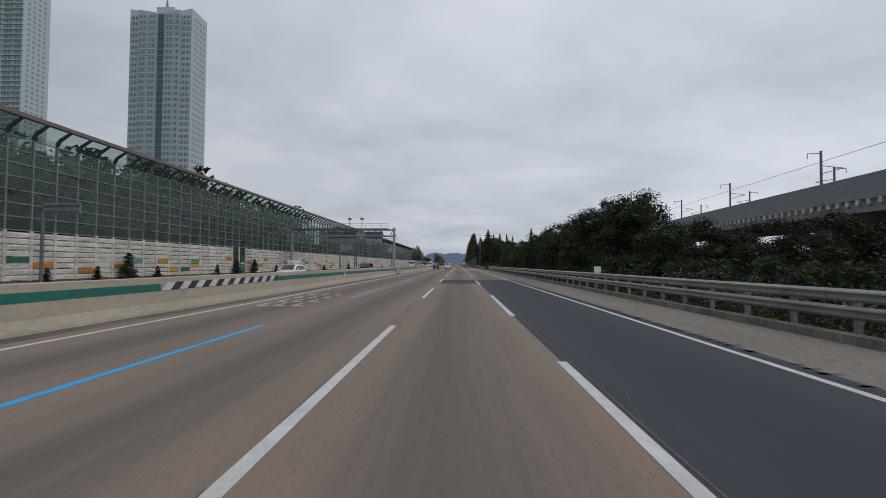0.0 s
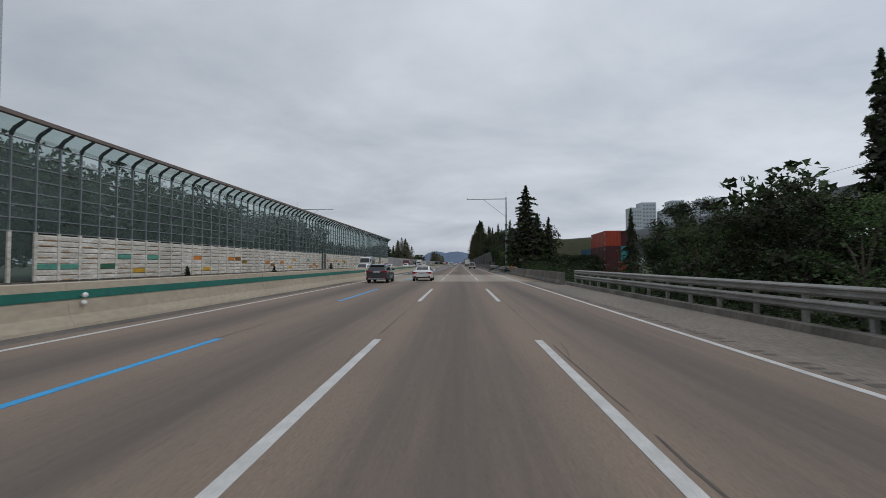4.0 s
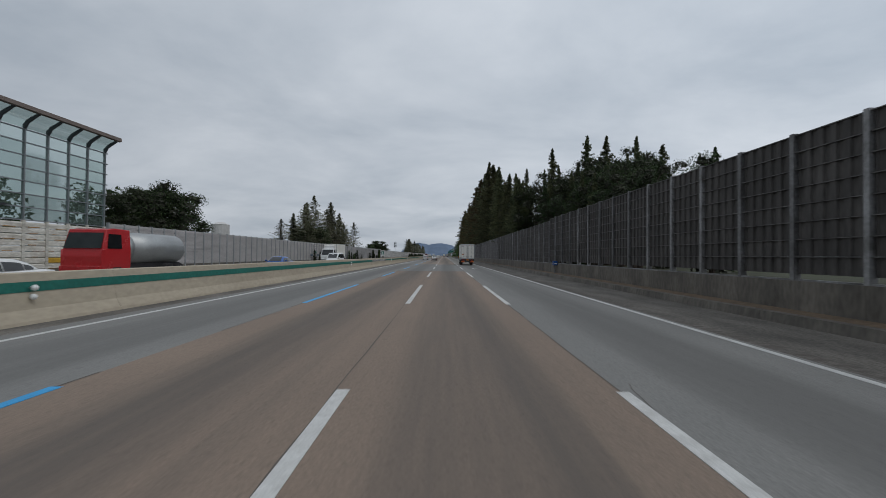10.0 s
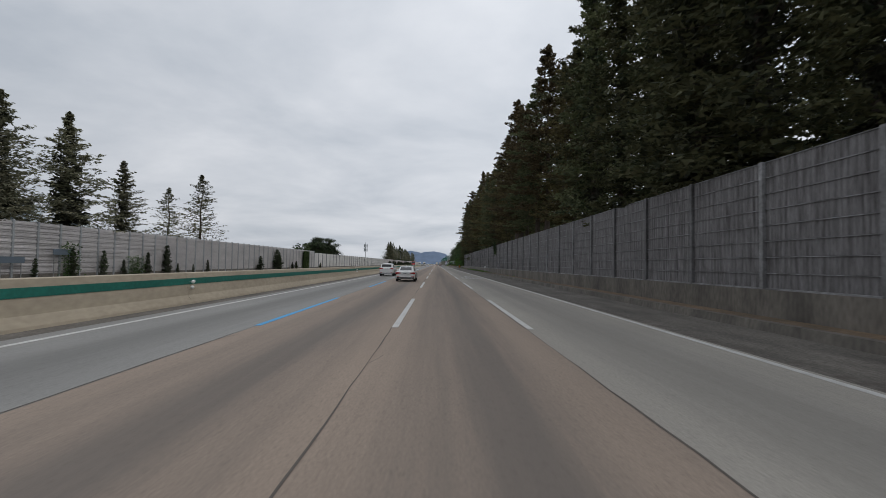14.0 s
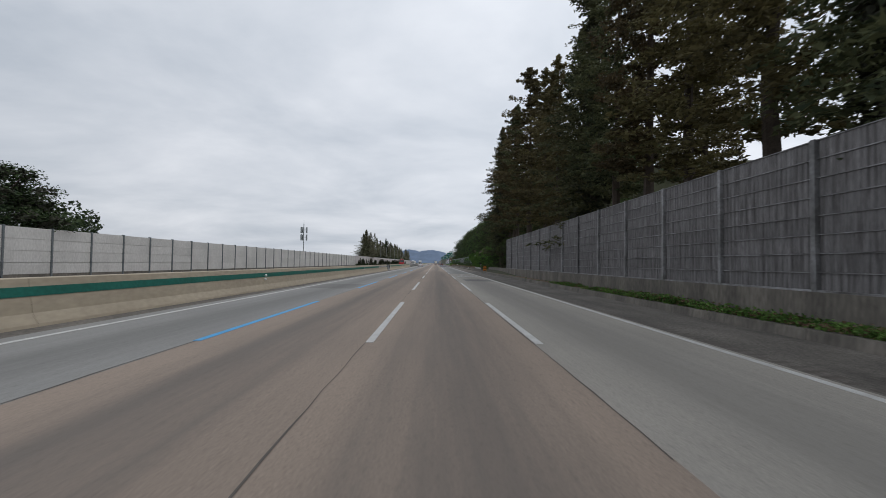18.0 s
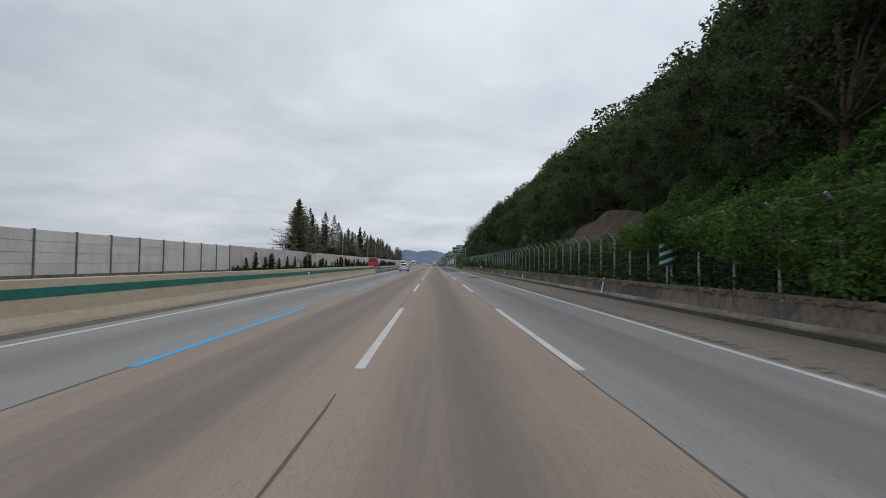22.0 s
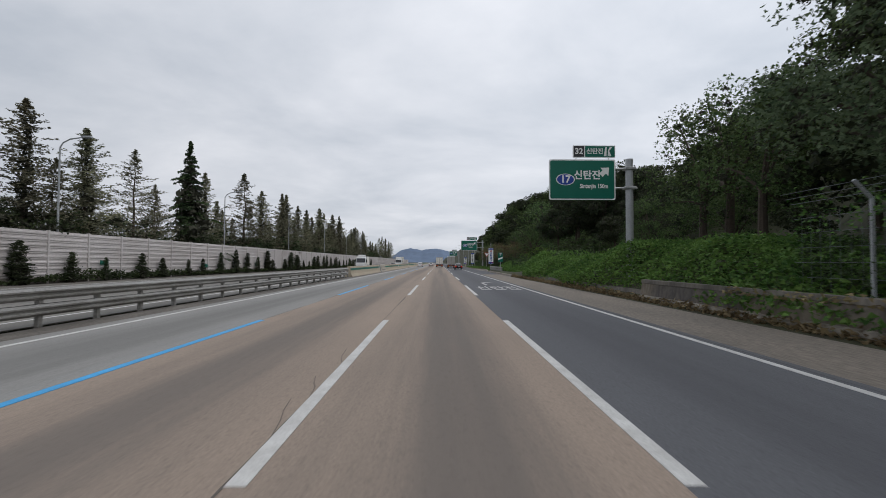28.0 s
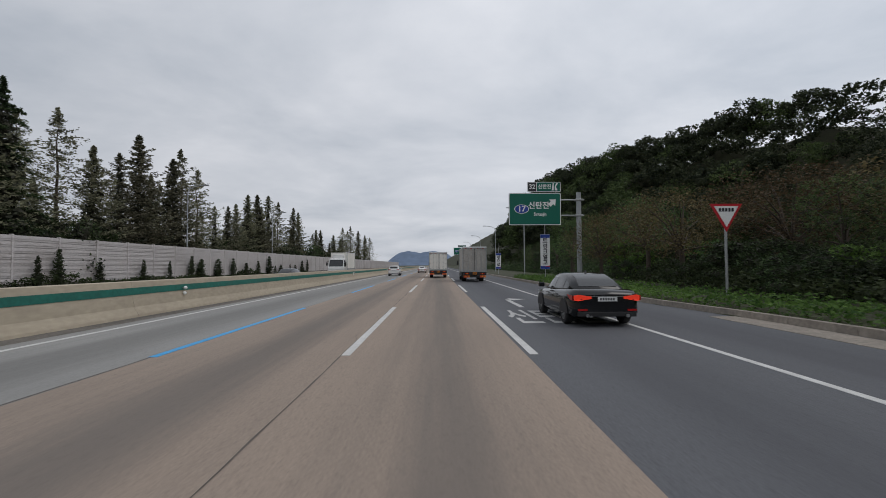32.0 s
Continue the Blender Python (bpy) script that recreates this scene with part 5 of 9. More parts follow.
def conifer(seed, h, r, count, size, mat, profile=0.8, base=0.06, ragged=0.5, droop=0.38, lift=0.14, boughs=15, ovate=False, heart=0.4):
    """Trunk and crown of a conifer: many drooping boughs of uneven length with clumps of leaves."""
    rng = np.random.default_rng(seed)
    count, size = int(count * 1.3), size * 0.8
    bm = bmesh.new()
    pts = [Vector((0.12 * rng.normal() * k / 5, 0.12 * rng.normal() * k / 5, h * 0.97 * k / 6 - (0.3 if k == 0 else 0))) for k in range(7)]
    ring = [(math.cos(q * 2 * math.pi / 7), math.sin(q * 2 * math.pi / 7)) for q in range(7)]
    rings = [[bm.verts.new((v.x + u * 0.0115 * h * (1 - k / 6.3), v.y + w * 0.0115 * h * (1 - k / 6.3), v.z)) for u, w in ring] for k, v in enumerate(pts)]
    for lower, upper in zip(rings, rings[1:]):
        for q in range(7):
            bm.faces.new((lower[q], lower[(q + 1) % 7], upper[(q + 1) % 7], upper[q]))
    bm.faces.new(rings[-1])
    limbs = bm
    cs = []
    nb = int(h * boughs)
    per = max(6, count // nb)
    for i in range(nb):
        f = base + (1 - base) * ((i + rng.uniform(0, 1)) / nb)
        z = f * h
        az = rng.uniform(0, 2 * math.pi)
        lobe = 0.82 + 0.42 * noise.noise((1.3 * math.cos(az) + seed, 1.3 * math.sin(az), f * h * 0.28))
        if ovate:
            lobe *= min(1.0, 0.45 + 2.2 * (f - base))
        L = r * lobe * min(1.0, ((1 - f) * 1.25) ** profile) * rng.uniform(1 - ragged, 1.15) * (0.75 + 0.25 * min(1, (f - base) * 8))
        d = np.array([math.cos(az), math.sin(az), 0.0])
        m = max(4, int(per * (0.35 + L / r)))
        t = rng.uniform(0.12, 1.0, m) ** 0.8
        rise = rng.uniform(0.0, 2 * lift)
        p = d[None, :] * (t * L)[:, None]
        p[:, 2] += z + L * (rise * t - droop * t * t) + rng.normal(0, 0.04 * h / 10, m)
        side = np.array([-d[1], d[0], 0])
        p += side[None, :] * (rng.normal(0, 0.14, m) * (0.5 + L * (1.15 - t)))[:, None]
        cs.append(p)
        if i % 12 == 0 and L > 0.6:
            q = d * L * 0.75
            tube(limbs, (0, 0, z), (q[0], q[1], z + L * (rise * 0.75 - droop * 0.5)), 0.02 + 0.004 * L, 0.01, 3)
    c = np.concatenate(cs)
    tip = rng.uniform(0, 1, (max(10, count // 160), 1))
    c = np.concatenate([c, np.concatenate([rng.normal(0, 0.025 * r, (len(tip), 2)) * (1.3 - tip), h * (0.92 + 0.09 * tip)], axis=1)])
    a, b = leaf_vectors(rng, len(c), size, 1.45, 0.5)
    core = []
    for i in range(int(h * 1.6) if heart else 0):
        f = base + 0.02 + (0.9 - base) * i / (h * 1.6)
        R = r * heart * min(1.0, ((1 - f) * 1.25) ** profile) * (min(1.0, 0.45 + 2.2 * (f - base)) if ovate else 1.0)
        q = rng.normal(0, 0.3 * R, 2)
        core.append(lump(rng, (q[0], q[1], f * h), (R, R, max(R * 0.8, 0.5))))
    return finish(bm, "trunk", M["bark"]), quads_mesh("crown", c, a, b, mat, np.concatenate(core) if core else None)


def broadleaf(seed, h, r, count, size, mat, clumps=34, low=0.25, flat=1.0, heart=0.62):
    """Trunk with limbs, and a crown of leaf clumps with gaps."""
    rng = np.random.default_rng(seed)
    fine = size < 0.25
    if fine:
        count, size = int(count * 1.35), size * 0.74
    core = []
    bm = bmesh.new()
    split = h * (low + 0.12)
    tube(bm, (0, 0, -0.3), (0.1 * rng.normal(), 0.1 * rng.normal(), split), 0.028 * h, 0.018 * h, 8)
    limbs = bm
    cs = []
    per = count // clumps
    for i in range(clumps):
        u = rng.normal(size=3)
        u /= np.linalg.norm(u)
        k = rng.uniform(0.45, 1.0) ** 0.6
        cz = h * (low + 1.0) / 2
        c = np.array([u[0] * r * k, u[1] * r * k, cz + u[2] * (h - cz) * k * flat])
        rad = r * rng.uniform(0.18, 0.34)
        m = int(per * (rad / (r * 0.26)) ** 1.5)
        q = rng.normal(size=(m, 3))
        q /= np.linalg.norm(q, axis=1)[:, None]
        q *= (rng.uniform(0.35, 1.1, m) ** 0.5)[:, None] * rad * np.array([1.15, 1.15, 0.75])
        cs.append(c + q)
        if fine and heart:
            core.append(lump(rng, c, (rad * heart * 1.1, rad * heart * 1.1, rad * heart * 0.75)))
        if i % 5 == 0:
            mid = Vector((c[0] * 0.45, c[1] * 0.45, split + (c[2] - split) * 0.6))
            tube(limbs, (0, 0, split - 0.2), mid, 0.011 * h, 0.007 * h, 5)
            tube(limbs, mid, c, 0.007 * h, 0.003 * h, 4)
    c = np.concatenate(cs)
    a, b = leaf_vectors(rng, len(c), size, 1.0, 0.6)
    return finish(bm, "trunk", M["bark"]), quads_mesh("crown", c, a, b, mat, np.concatenate(core) if core else None)


KINDS = {
    "redwood": [conifer(10 + i, 15.0, 3.9 + 0.2 * i, (11000, 7000, 12500, 6000, 9000)[i], 0.105, M["leaf_red"], 0.82, 0.05, 0.6, 0.06, 0.42, 16, True, (0.2, 0, 0.26, 0, 0.15)[i]) for i in range(5)],
    "fine_tall": [conifer(25 + i, 24.0, 3.9 + 0.2 * i, 19000, 0.12, M["leaf_fir"], 0.55, 0.10, 0.7, 0.30, 0.24, 16, False, 0.2) for i in range(3)],
    "tall": [conifer(20 + i, 24.0, 3.5 + 0.2 * i, 12500, 0.15, M["leaf_fir"], 0.72, 0.16, 0.75, 0.12, 0.24, 13, False, 0.16) for i in range(5)],
    "open_tall": [conifer(125 + i, 24.0, 4.3 + 0.2 * i, 18500, 0.125, M["leaf_bronze"] if i != 1 else M["leaf_fir"], 0.55, 0.24, 0.82, 0.08, 0.2, 7, False, 0.0) for i in range(4)],
    "withered": [broadleaf(170 + i, 8.0, 3.6, 2600, 0.11, M["leaf_brown"], 46, 0.26, 0.9, 0) for i in range(2)],
    "cedar": [conifer(30 + i, 15.0, 4.8, 22000, 0.10, M["leaf_shade"], 0.80, 0.04, 0.65, 0.34, 0.2, 9) for i in range(2)],
    "broad": [broadleaf(40 + i, 9.0, 3.8, 12500, 0.115, M["leaf_shade"], 60, 0.12) for i in range(4)],
    "broad_back": [broadleaf(45 + i, 9.0, 3.8, 1700, 0.28, M["leaf_shade"], 46, 0.12) for i in range(3)],
    "grove": [broadleaf(140 + i, 17.0, 5.2, 15000, 0.125, M["leaf_shade"], 70, 0.15) for i in range(3)],
    "slope": [broadleaf(50 + i, 9.0, 3.6, 9000, 0.105, M["leaf"], 46, 0.12, 1.0, 0.42) for i in range(5)],
    "locust": [broadleaf(180 + i, 9.0, 3.6, 7500, 0.105, M["leaf_pale"], 44, 0.14, 1.0, 0.22) for i in range(5)],
    "pine": [broadleaf(60 + i, 9.5, 3.6, 4400, 0.17, M["leaf_dark"], 26, 0.40, 0.8) for i in range(4)],
    "shrub": [broadleaf(70 + i, 3.2, 1.9, 2600, 0.085, M["leaf_shade"], 22, 0.02) for i in range(3)],
    "bright": [broadleaf(80 + i, 3.0, 2.1, 2000, 0.12, M["leaf_bright"], 20, 0.02) for i in range(3)],
    "cone": [conifer(90 + i, 2.6, 0.62, 2600, 0.055, M["leaf_dark"], 0.5, 0.02, 0.3, 0.1, 0.5, 40, False, 0.55) for i in range(3)],
    "thin": [broadleaf(95 + i, 9.5, 3.4, 2600, 0.12, M["leaf"], 34, 0.28, 1.0, 0.2) for i in range(2)],
    "far_slope": [broadleaf(150 + i, 9.0, 3.8, 1500, 0.27, M["leaf"], 36, 0.2) for i in range(4)],
    "far_pine": [broadleaf(160 + i, 9.5, 3.8, 1000, 0.33, M["leaf_dark"], 22, 0.4, 0.8) for i in range(4)],
}
HEIGHT = {"locust": 9, "open_tall": 24, "withered": 8, "grove": 17, "fine_tall": 24, "broad_back": 9, "redwood": 15, "tall": 24, "cedar": 15, "broad": 9, "slope": 9, "pine": 9.5, "shrub": 3.2, "bright": 3.0, "cone": 2.6, "thin": 9.5, "far_slope": 9, "far_pine": 9.5}
NAMES = {
    "open_tall": ("conifer", "tall bronze-tinged conifer with gaps between its boughs", "tall conifers"),
    "withered": ("tree", "brownish half-bare tree with thin spreading twigs", "half-bare trees"),
    "grove": ("tree", "large dark tree with an irregular crown behind the noise barrier", "grove trees"),
    "fine_tall": ("conifer", "tall dark conifer with drooping boughs at the barrier end", "tall conifers"),
    "broad_back": ("tree", "full green broadleaf tree in the back row", "roadside trees"),
    "redwood": ("conifer", "slim feathery dawn redwood behind the low noise barrier", "redwoods in a row"),
    "tall": ("conifer", "tall dark conifer crowded behind the noise barrier", "tall conifers"),
    "cedar": ("conifer", "dark cedar with drooping ragged boughs", "cedars"),
    "broad": ("tree", "full green broadleaf tree beside the expressway", "roadside trees"),
    "slope": ("tree", "dense green broadleaf tree on the hillside", "hillside trees"),
    "locust": ("tree", "airy pale green broadleaf tree above the wire fence", "hillside trees"),
    "pine": ("tree", "dark pine with a flat irregular crown", "hillside pines"),
    "shrub": ("shrub", "low dense green roadside shrub", "shrubs"),
    "bright": ("shrub", "fresh green bush overgrown with creepers", "creeper bushes"),
    "cone": ("shrub", "small dark conical evergreen at the barrier foot", "conical evergreens"),
    "thin": ("tree", "thin-leaved open tree with visible branches", "open trees"),
}
trng = random.Random(5)


def plant(kind, x, y, h, z=None, widen=1.0):
    if kind == "broad" and (x < -33 or x > 18.5) and widen < 1.2:
        return plant_far("broad_back", x, y, h)
    trunk, crown = KINDS[kind][trng.randrange(len(KINDS[kind]))]
    name, label, group = NAMES[kind]
    loc, turn = (x, y, (hill(x, y) if z is None else z) - 0.05), trng.uniform(0, 6.28)
    s = h / HEIGHT[kind]
    if name == "shrub":
        t = tagged(share(name, crown, None, loc, turn), label, "shrub", group)
    else:
        t = thing(name, label, "tree", group, loc=loc, rz=turn)
        share("trunk", trunk, t, (0, 0, 0))
        share("crown", crown, t, (0, 0, 0))
    t.scale = (s * widen, s * widen, s)
    return t


JOINED = {}


def plant_far(kind, x, y, h):
    """Keep a tree of the distant wood for the joined mesh."""
    JOINED.setdefault(kind, []).append((trng.randrange(len(KINDS[kind])), x, y, hill(x, y) - 0.05, h / HEIGHT[kind], trng.uniform(0, 6.28)))


def join_far(kind, label):
    cos = []
    for i, x, y, z, s, a in JOINED[kind]:
        me = KINDS[kind][i][1]
        co = np.empty(len(me.vertices) * 3, dtype=np.float32)
        me.vertices.foreach_get("co", co)
        co = co.reshape(-1, 3) * s
        c, n = math.cos(a), math.sin(a)
        cos.append(np.stack([co[:, 0] * c - co[:, 1] * n + x, co[:, 0] * n + co[:, 1] * c + y, co[:, 2] + z], axis=1))
    co = np.concatenate(cos).astype(np.float32)
    n = len(co) // 3
    me = bpy.data.meshes.new("wood")
    me.vertices.add(3 * n)
    me.vertices.foreach_set("co", co.ravel())
    me.loops.add(3 * n)
    me.loops.foreach_set("vertex_index", np.arange(3 * n, dtype=np.int32))
    me.polygons.add(n)
    me.polygons.foreach_set("loop_start", np.arange(0, 3 * n, 3, dtype=np.int32))
    me.polygons.foreach_set("loop_total", np.full(n, 3, dtype=np.int32))
    me.update()
    me.materials.append(KINDS[kind][0][1].materials[0])
    tagged(new("wood", me), label, "wood", "", "stuff")


# outer side before the bridge
for x, y, h in ((16.0, 38, 9.2), (15.2, 42.5, 9.4), (13.8, 46, 6.9), (13.6, 54, 7.0), (13.8, 60.5, 7.2), (13.6, 69, 7.8), (15.4, 78, 9.0), (13.6, 86, 6.6), (15.8, 67, 9.4), (16.6, 63.5, 9.2)):
    plant("broad", x, y, h, widen=1.0)
for k in range(26):
    y = 4 + k * 3.9
    plant(("shrub", "broad", "shrub")[k % 3], 15 + trng.uniform(0, 4), y + trng.uniform(-1, 1), trng.uniform(3.0, 4.6) if y < 44 else trng.uniform(4.5, 7.0))
for k in range(22):
    plant(("broad", "shrub", "thin")[k % 3], 12.6 + trng.uniform(0, 3), 52 + k * 3.7, trng.uniform(4.6, 6.8) if k % 3 != 1 else 4)
for k in range(40):
    plant("broad", 19 + trng.uniform(0, 18), 6 + k * 2.9, trng.uniform(4.6, 6.6), widen=1.2)
for k in range(18):
    plant("broad", 18 + trng.uniform(0, 5), 56 + k * 4.6, trng.uniform(6.5, 9.5))
for x, y, h in ((19.9, 113.4, 10.5), (20.0, 121.5, 13.0), (21.3, 118.5, 10.2), (19, 150, 9)):
    plant("cedar", x, y, h, widen=0.7)
for k in range(24):
    plant("shrub", (12.5 if k < 15 else 15.6) + trng.uniform(0, 9), 138 + k * 2.0 if k < 15 else 181.5 + 0.3 * (k - 15), trng.uniform(0.9, 1.4) if k < 15 else trng.uniform(3.8, 4.8))
for k in range(14):
    plant("shrub", 16.4 + 0.6 * k + trng.uniform(-0.3, 0.3), 180.2 + 0.25 * (k % 5), trng.uniform(4.2, 5.0))
# the large cedar and what stands round it
plant("cedar", 12.0, 181.5, 16.2, widen=1.3)
plant("cedar", 12.3, 182.3, 11.5, widen=1.4)
plant("cedar", 14.6, 184.5, 12.2, widen=1.25)
plant("cedar", 16.4, 183.0, 11.4, widen=1.0)
for k in range(16):
    plant(("bright", "broad", "shrub")[k % 3], 12.2 + trng.uniform(0, 3.5), 188 + k * 2.6, trng.uniform(3.6, 5.6))
for k in range(10):
    plant("broad", 16 + trng.uniform(0, 5), 192 + k * 4.2, trng.uniform(5.0, 6.6))
plant("broad", 18.0, 217.5, 12.0, widen=0.95)
plant("broad", 21.2, 219, 12.4, widen=1.0)
plant("broad", 14.6, 223, 6.2, widen=1.2)
for x, y, h in ((12.8, 191, 7.4), (14.2, 195, 8.0), (13.0, 200, 7.4), (14.6, 205, 8.0)):
    plant("thin", x, y, h)
plant("thin", 12.6, 213, 5.4)
plant("thin", 13.0, 224, 6.0)
plant("cedar", 18.9, 246, 12.4, widen=1.5)
plant("thin", 23.5, 266, 12.6, widen=0.9)
for x, y, h in ((15, 252, 7.6), (19, 259, 8.4), (15.5, 276, 7.0), (20, 283, 9.5), (16, 291, 8), (22, 296, 11), (15.5, 303, 9), (19, 311, 12), (15, 318, 12)):
    plant("broad" if h < 9 else "cedar", x, y, h, widen=0.9)
for x, y, h in ((16.2, 299, 10.5), (17, 306, 12), (24, 309, 15), (18, 314, 13.5), (16, 320, 13), (21, 321, 16), (25, 326, 17), (17.5, 326, 15.5), (27, 325, 18.5), (22.2, 338, 19), (18.3, 351, 21), (24, 331, 18), (16, 343, 17), (29, 317, 17), (32, 322, 18)):
    plant("tall", x, y, h)
for x, y, h in ((18.5, 294, 11.5), (21, 303, 13.5), (16.5, 288, 9.5), (19, 306, 11.5), (22, 311, 14.5), (26, 315, 17), (21, 317, 15.5), (30, 319, 17), (24, 322, 17.5), (34, 324, 18), (19, 323, 14), (28, 327, 18.5), (38, 328, 19), (32, 331, 19), (16.4, 312, 10.5), (17, 330, 16)):
    plant("grove", x, y, h)
for x, y, h in ((26, 332, 23.5), (31, 336, 24.5), (36, 334, 24), (40, 332, 22), (20, 334, 21.5)):
    plant("tall", x, y, h, widen=1.25)
y = 330.0
while y < 517:
    plant("open_tall" if 392 < y < 516 and trng.random() < (0.68 if y < 495 else 1.0) else "tall" if y < 468 else "fine_tall", 12.8 + trng.uniform(-0.7, 0.9), y, trng.uniform(23, 28.5) * float(np.interp(y, [330, 345, 362, 372], [0.6, 0.68, 0.84, 1.0])), widen=trng.uniform(1.1, 1.45))
    y += trng.uniform(3.3, 4.4) * (1.25 if 392 < y < 510 else 1.0)
y = 334.0
while y < 497:
    plant("open_tall" if 392 < y < 512 else "tall", 18.5 + trng.uniform(-1, 1.5), y, trng.uniform(21, 25) * float(np.interp(y, [330, 345, 362, 372], [0.7, 0.75, 0.86, 1.0])))
    y += trng.uniform(8.5, 12) * (1.5 if 392 < y < 505 else 1.0)
for x, y, h in ((11.9, 522.5, 25), (12.4, 528, 26.5), (12.6, 533.5, 25), (17, 531, 24), (11.8, 537.5, 26), (12.2, 541.5, 24), (14.6, 544, 21)):
    plant("open_tall" if y < 536 else "fine_tall", x, y, h, widen=1.2)
# hillside wood
y = 527.0
while y < 1010:
    x = toe(y) + 0.9
    far = 0
    while x < toe(y) + (40 if y < 840 else 62):
        near_road = y < 705
        if not (588 < y < 610 and x < 15.0) and not (552 < y < 592 and x < 18.5 - 0.11 * (y - 552)) and not (617 < y < 631 and x < 13.5):
            k = "slope" if near_road else "pine" if trng.random() < 0.7 else "slope"
            hh = (trng.uniform(4.8, 7.5) if x < toe(y) + 4 else trng.uniform(8.5, 13.5)) * (0.66 if 632 < y < 665 else 0.6 if 614 < y < 632 else 0.5 if y < 552 else 0.72 if y < 562 else 0.82 if 540 < y < 720 else 0.66 if 730 < y < 792 else 0.72 if 845 < y < 905 else 1.0)
            if y < 705 and x < toe(y) + 8.5:
                plant("locust" if 680 < y < 705 and k == "slope" else k, x + trng.uniform(-1, 1), y + trng.uniform(-1.5, 1.5), hh)
            else:
                plant_far("far_" + k, x + trng.uniform(-1, 1), y + trng.uniform(-1.5, 1.5), hh)
        x += trng.uniform(3.8, 5.4) * (1 if x < toe(y) + 16 else 1.25)
    y += trng.uniform(4.2, 5.4) * (1.0 if y < 705 else 1.4 if y < 780 else 1.2)
for x, y, h, k in ((13.5, 528, 9, "slope"), (10.8, 547, 3.2, "bright"), (11.6, 551, 4.2, "bright"), (12.6, 545, 3.6, "bright"), (11.4, 556, 3.4, "bright"), (13.4, 553, 4.8, "slope"), (13.6, 700, 11, "locust"), (16, 706, 12, "locust"), (15.2, 714.5, 11.5, "locust"), (16.6, 711, 12.5, "locust"), (17.6, 726, 10.5, "thin"), (18.5, 733, 11, "thin"), (19.6, 732, 12.5, "thin"), (21, 723, 12, "slope"), (24, 738, 8.5, "slope"), (22, 748, 7, "slope"), (28, 755, 6.5, "pine"), (31, 763, 8, "pine"), (26, 768, 7.5, "pine"), (34, 775, 10.5, "pine"), (30, 782, 11, "pine")):
    plant(k, x, y, h)
for x, y, h in ((23.5, 790, 12.3), (26, 785, 15), (29, 779.5, 15.5), (31, 786, 17), (28, 792, 17), (34.5, 781, 18.5), (33.5, 775, 16.5), (38, 788, 18)):
    plant("pine", x, y, h, widen=0.85)
for x, y, h, k in ((17.5, 778, 3.2, "bright"), (19.5, 782, 4.2, "slope"), (22, 777, 4.6, "slope"), (18.2, 787, 3.4, "bright"), (21, 788, 4.4, "slope"), (24.5, 780, 5.0, "slope"), (26, 775, 5.2, "slope"), (20, 793, 3.6, "bright"), (23.5, 795, 4.2, "slope"), (28.5, 777, 5.5, "slope")):
    plant(k, x, y, h, widen=1.15)
for k in range(16):
    plant("thin", 15 + trng.uniform(0, 16), 800 + k * 6.0, trng.uniform(5, 8.5))
for x, y, h in ((15.2, 824, 6.4), (17.6, 829, 7.4), (20.5, 822, 7.2), (23.5, 826, 8.6), (14.6, 836, 6.0), (19, 838, 7.6), (22.5, 815, 7.2)):
    plant("withered", x, y, h, widen=1.2)
for x, y, h in ((21.5, 803, 11.5), (25.5, 806, 16.5), (28, 810, 16.5), (23.5, 811, 11.5)):
    plant("thin", x, y, h, widen=1.15)
for k in range(34):
    plant("bright" if k % 2 and k < 20 else "shrub", (15.5 if k < 12 else 17) + trng.uniform(0, 11 if k < 12 else 22), 797 + k * (1.6 if k < 12 else 3.0), trng.uniform(1.6, 2.8) if k < 12 else trng.uniform(2, 4.2))

rrng = random.Random(77)
for x, y, h in ((19.5, 566, 10.5), (21, 571, 11), (18.6, 575, 8.5)):
    plant("slope", x, y, h)
for k in range(26):
    plant("shrub", 13.6 + 0.55 * k + rrng.uniform(-0.6, 0.6), 812 + rrng.uniform(-8, 22), rrng.uniform(1.7, 3.2), widen=1.15)
join_far("far_slope", "dense broadleaf wood covering the upper hillside")
plant("slope", 12.6, 617.5, 4.5)
plant("slope", 12.4, 619.8, 3.6)
join_far("far_pine", "dark pine wood on the hills beyond the exit")

# beyond the opposite carriageway
for k in range(44):
    y = -48 + k * 3.4
    plant("broad", -37.6 - trng.uniform(0, 3.5), y, trng.uniform(11.0, 13.6) if y < 66 else trng.uniform(9.0, 12.5) if y < 95 else trng.uniform(6, 9), widen=0.9)
for k in range(52):
    y = -45 + k * 4.3
    plant("broad", -38.5 - trng.uniform(0, 7), y, trng.uniform(9.0, 12.5) if y < 80 else trng.uniform(8.0, 11.0) if y < 105 else trng.uniform(4.5, 8.0))
for x, y, h in ((-38, 58, 14.2), (-38.5, 71, 14.0), (-39, 86, 14.4), (-39, 96, 13.9)):
    plant("broad", x, y, h)
for k in range(46):
    plant("broad", -37.5 - trng.uniform(0, 5), 118 + k * 3.7, trng.uniform(6.0, 8.6) * (1.5 if k < 28 else 1.0))
for k in range(16):
    plant("slope", -38 - trng.uniform(0, 8), 188 + k * 6.6, trng.uniform(5.0, 8.0))
plant("broad", -36.5, 306, 10.0, widen=1.2)
plant("broad", -38.4, 306.5, 9.6, widen=1.2)
plant("broad", -38.6, 303.5, 9.2, widen=1.2)
plant("broad", -44, 305, 9.5)
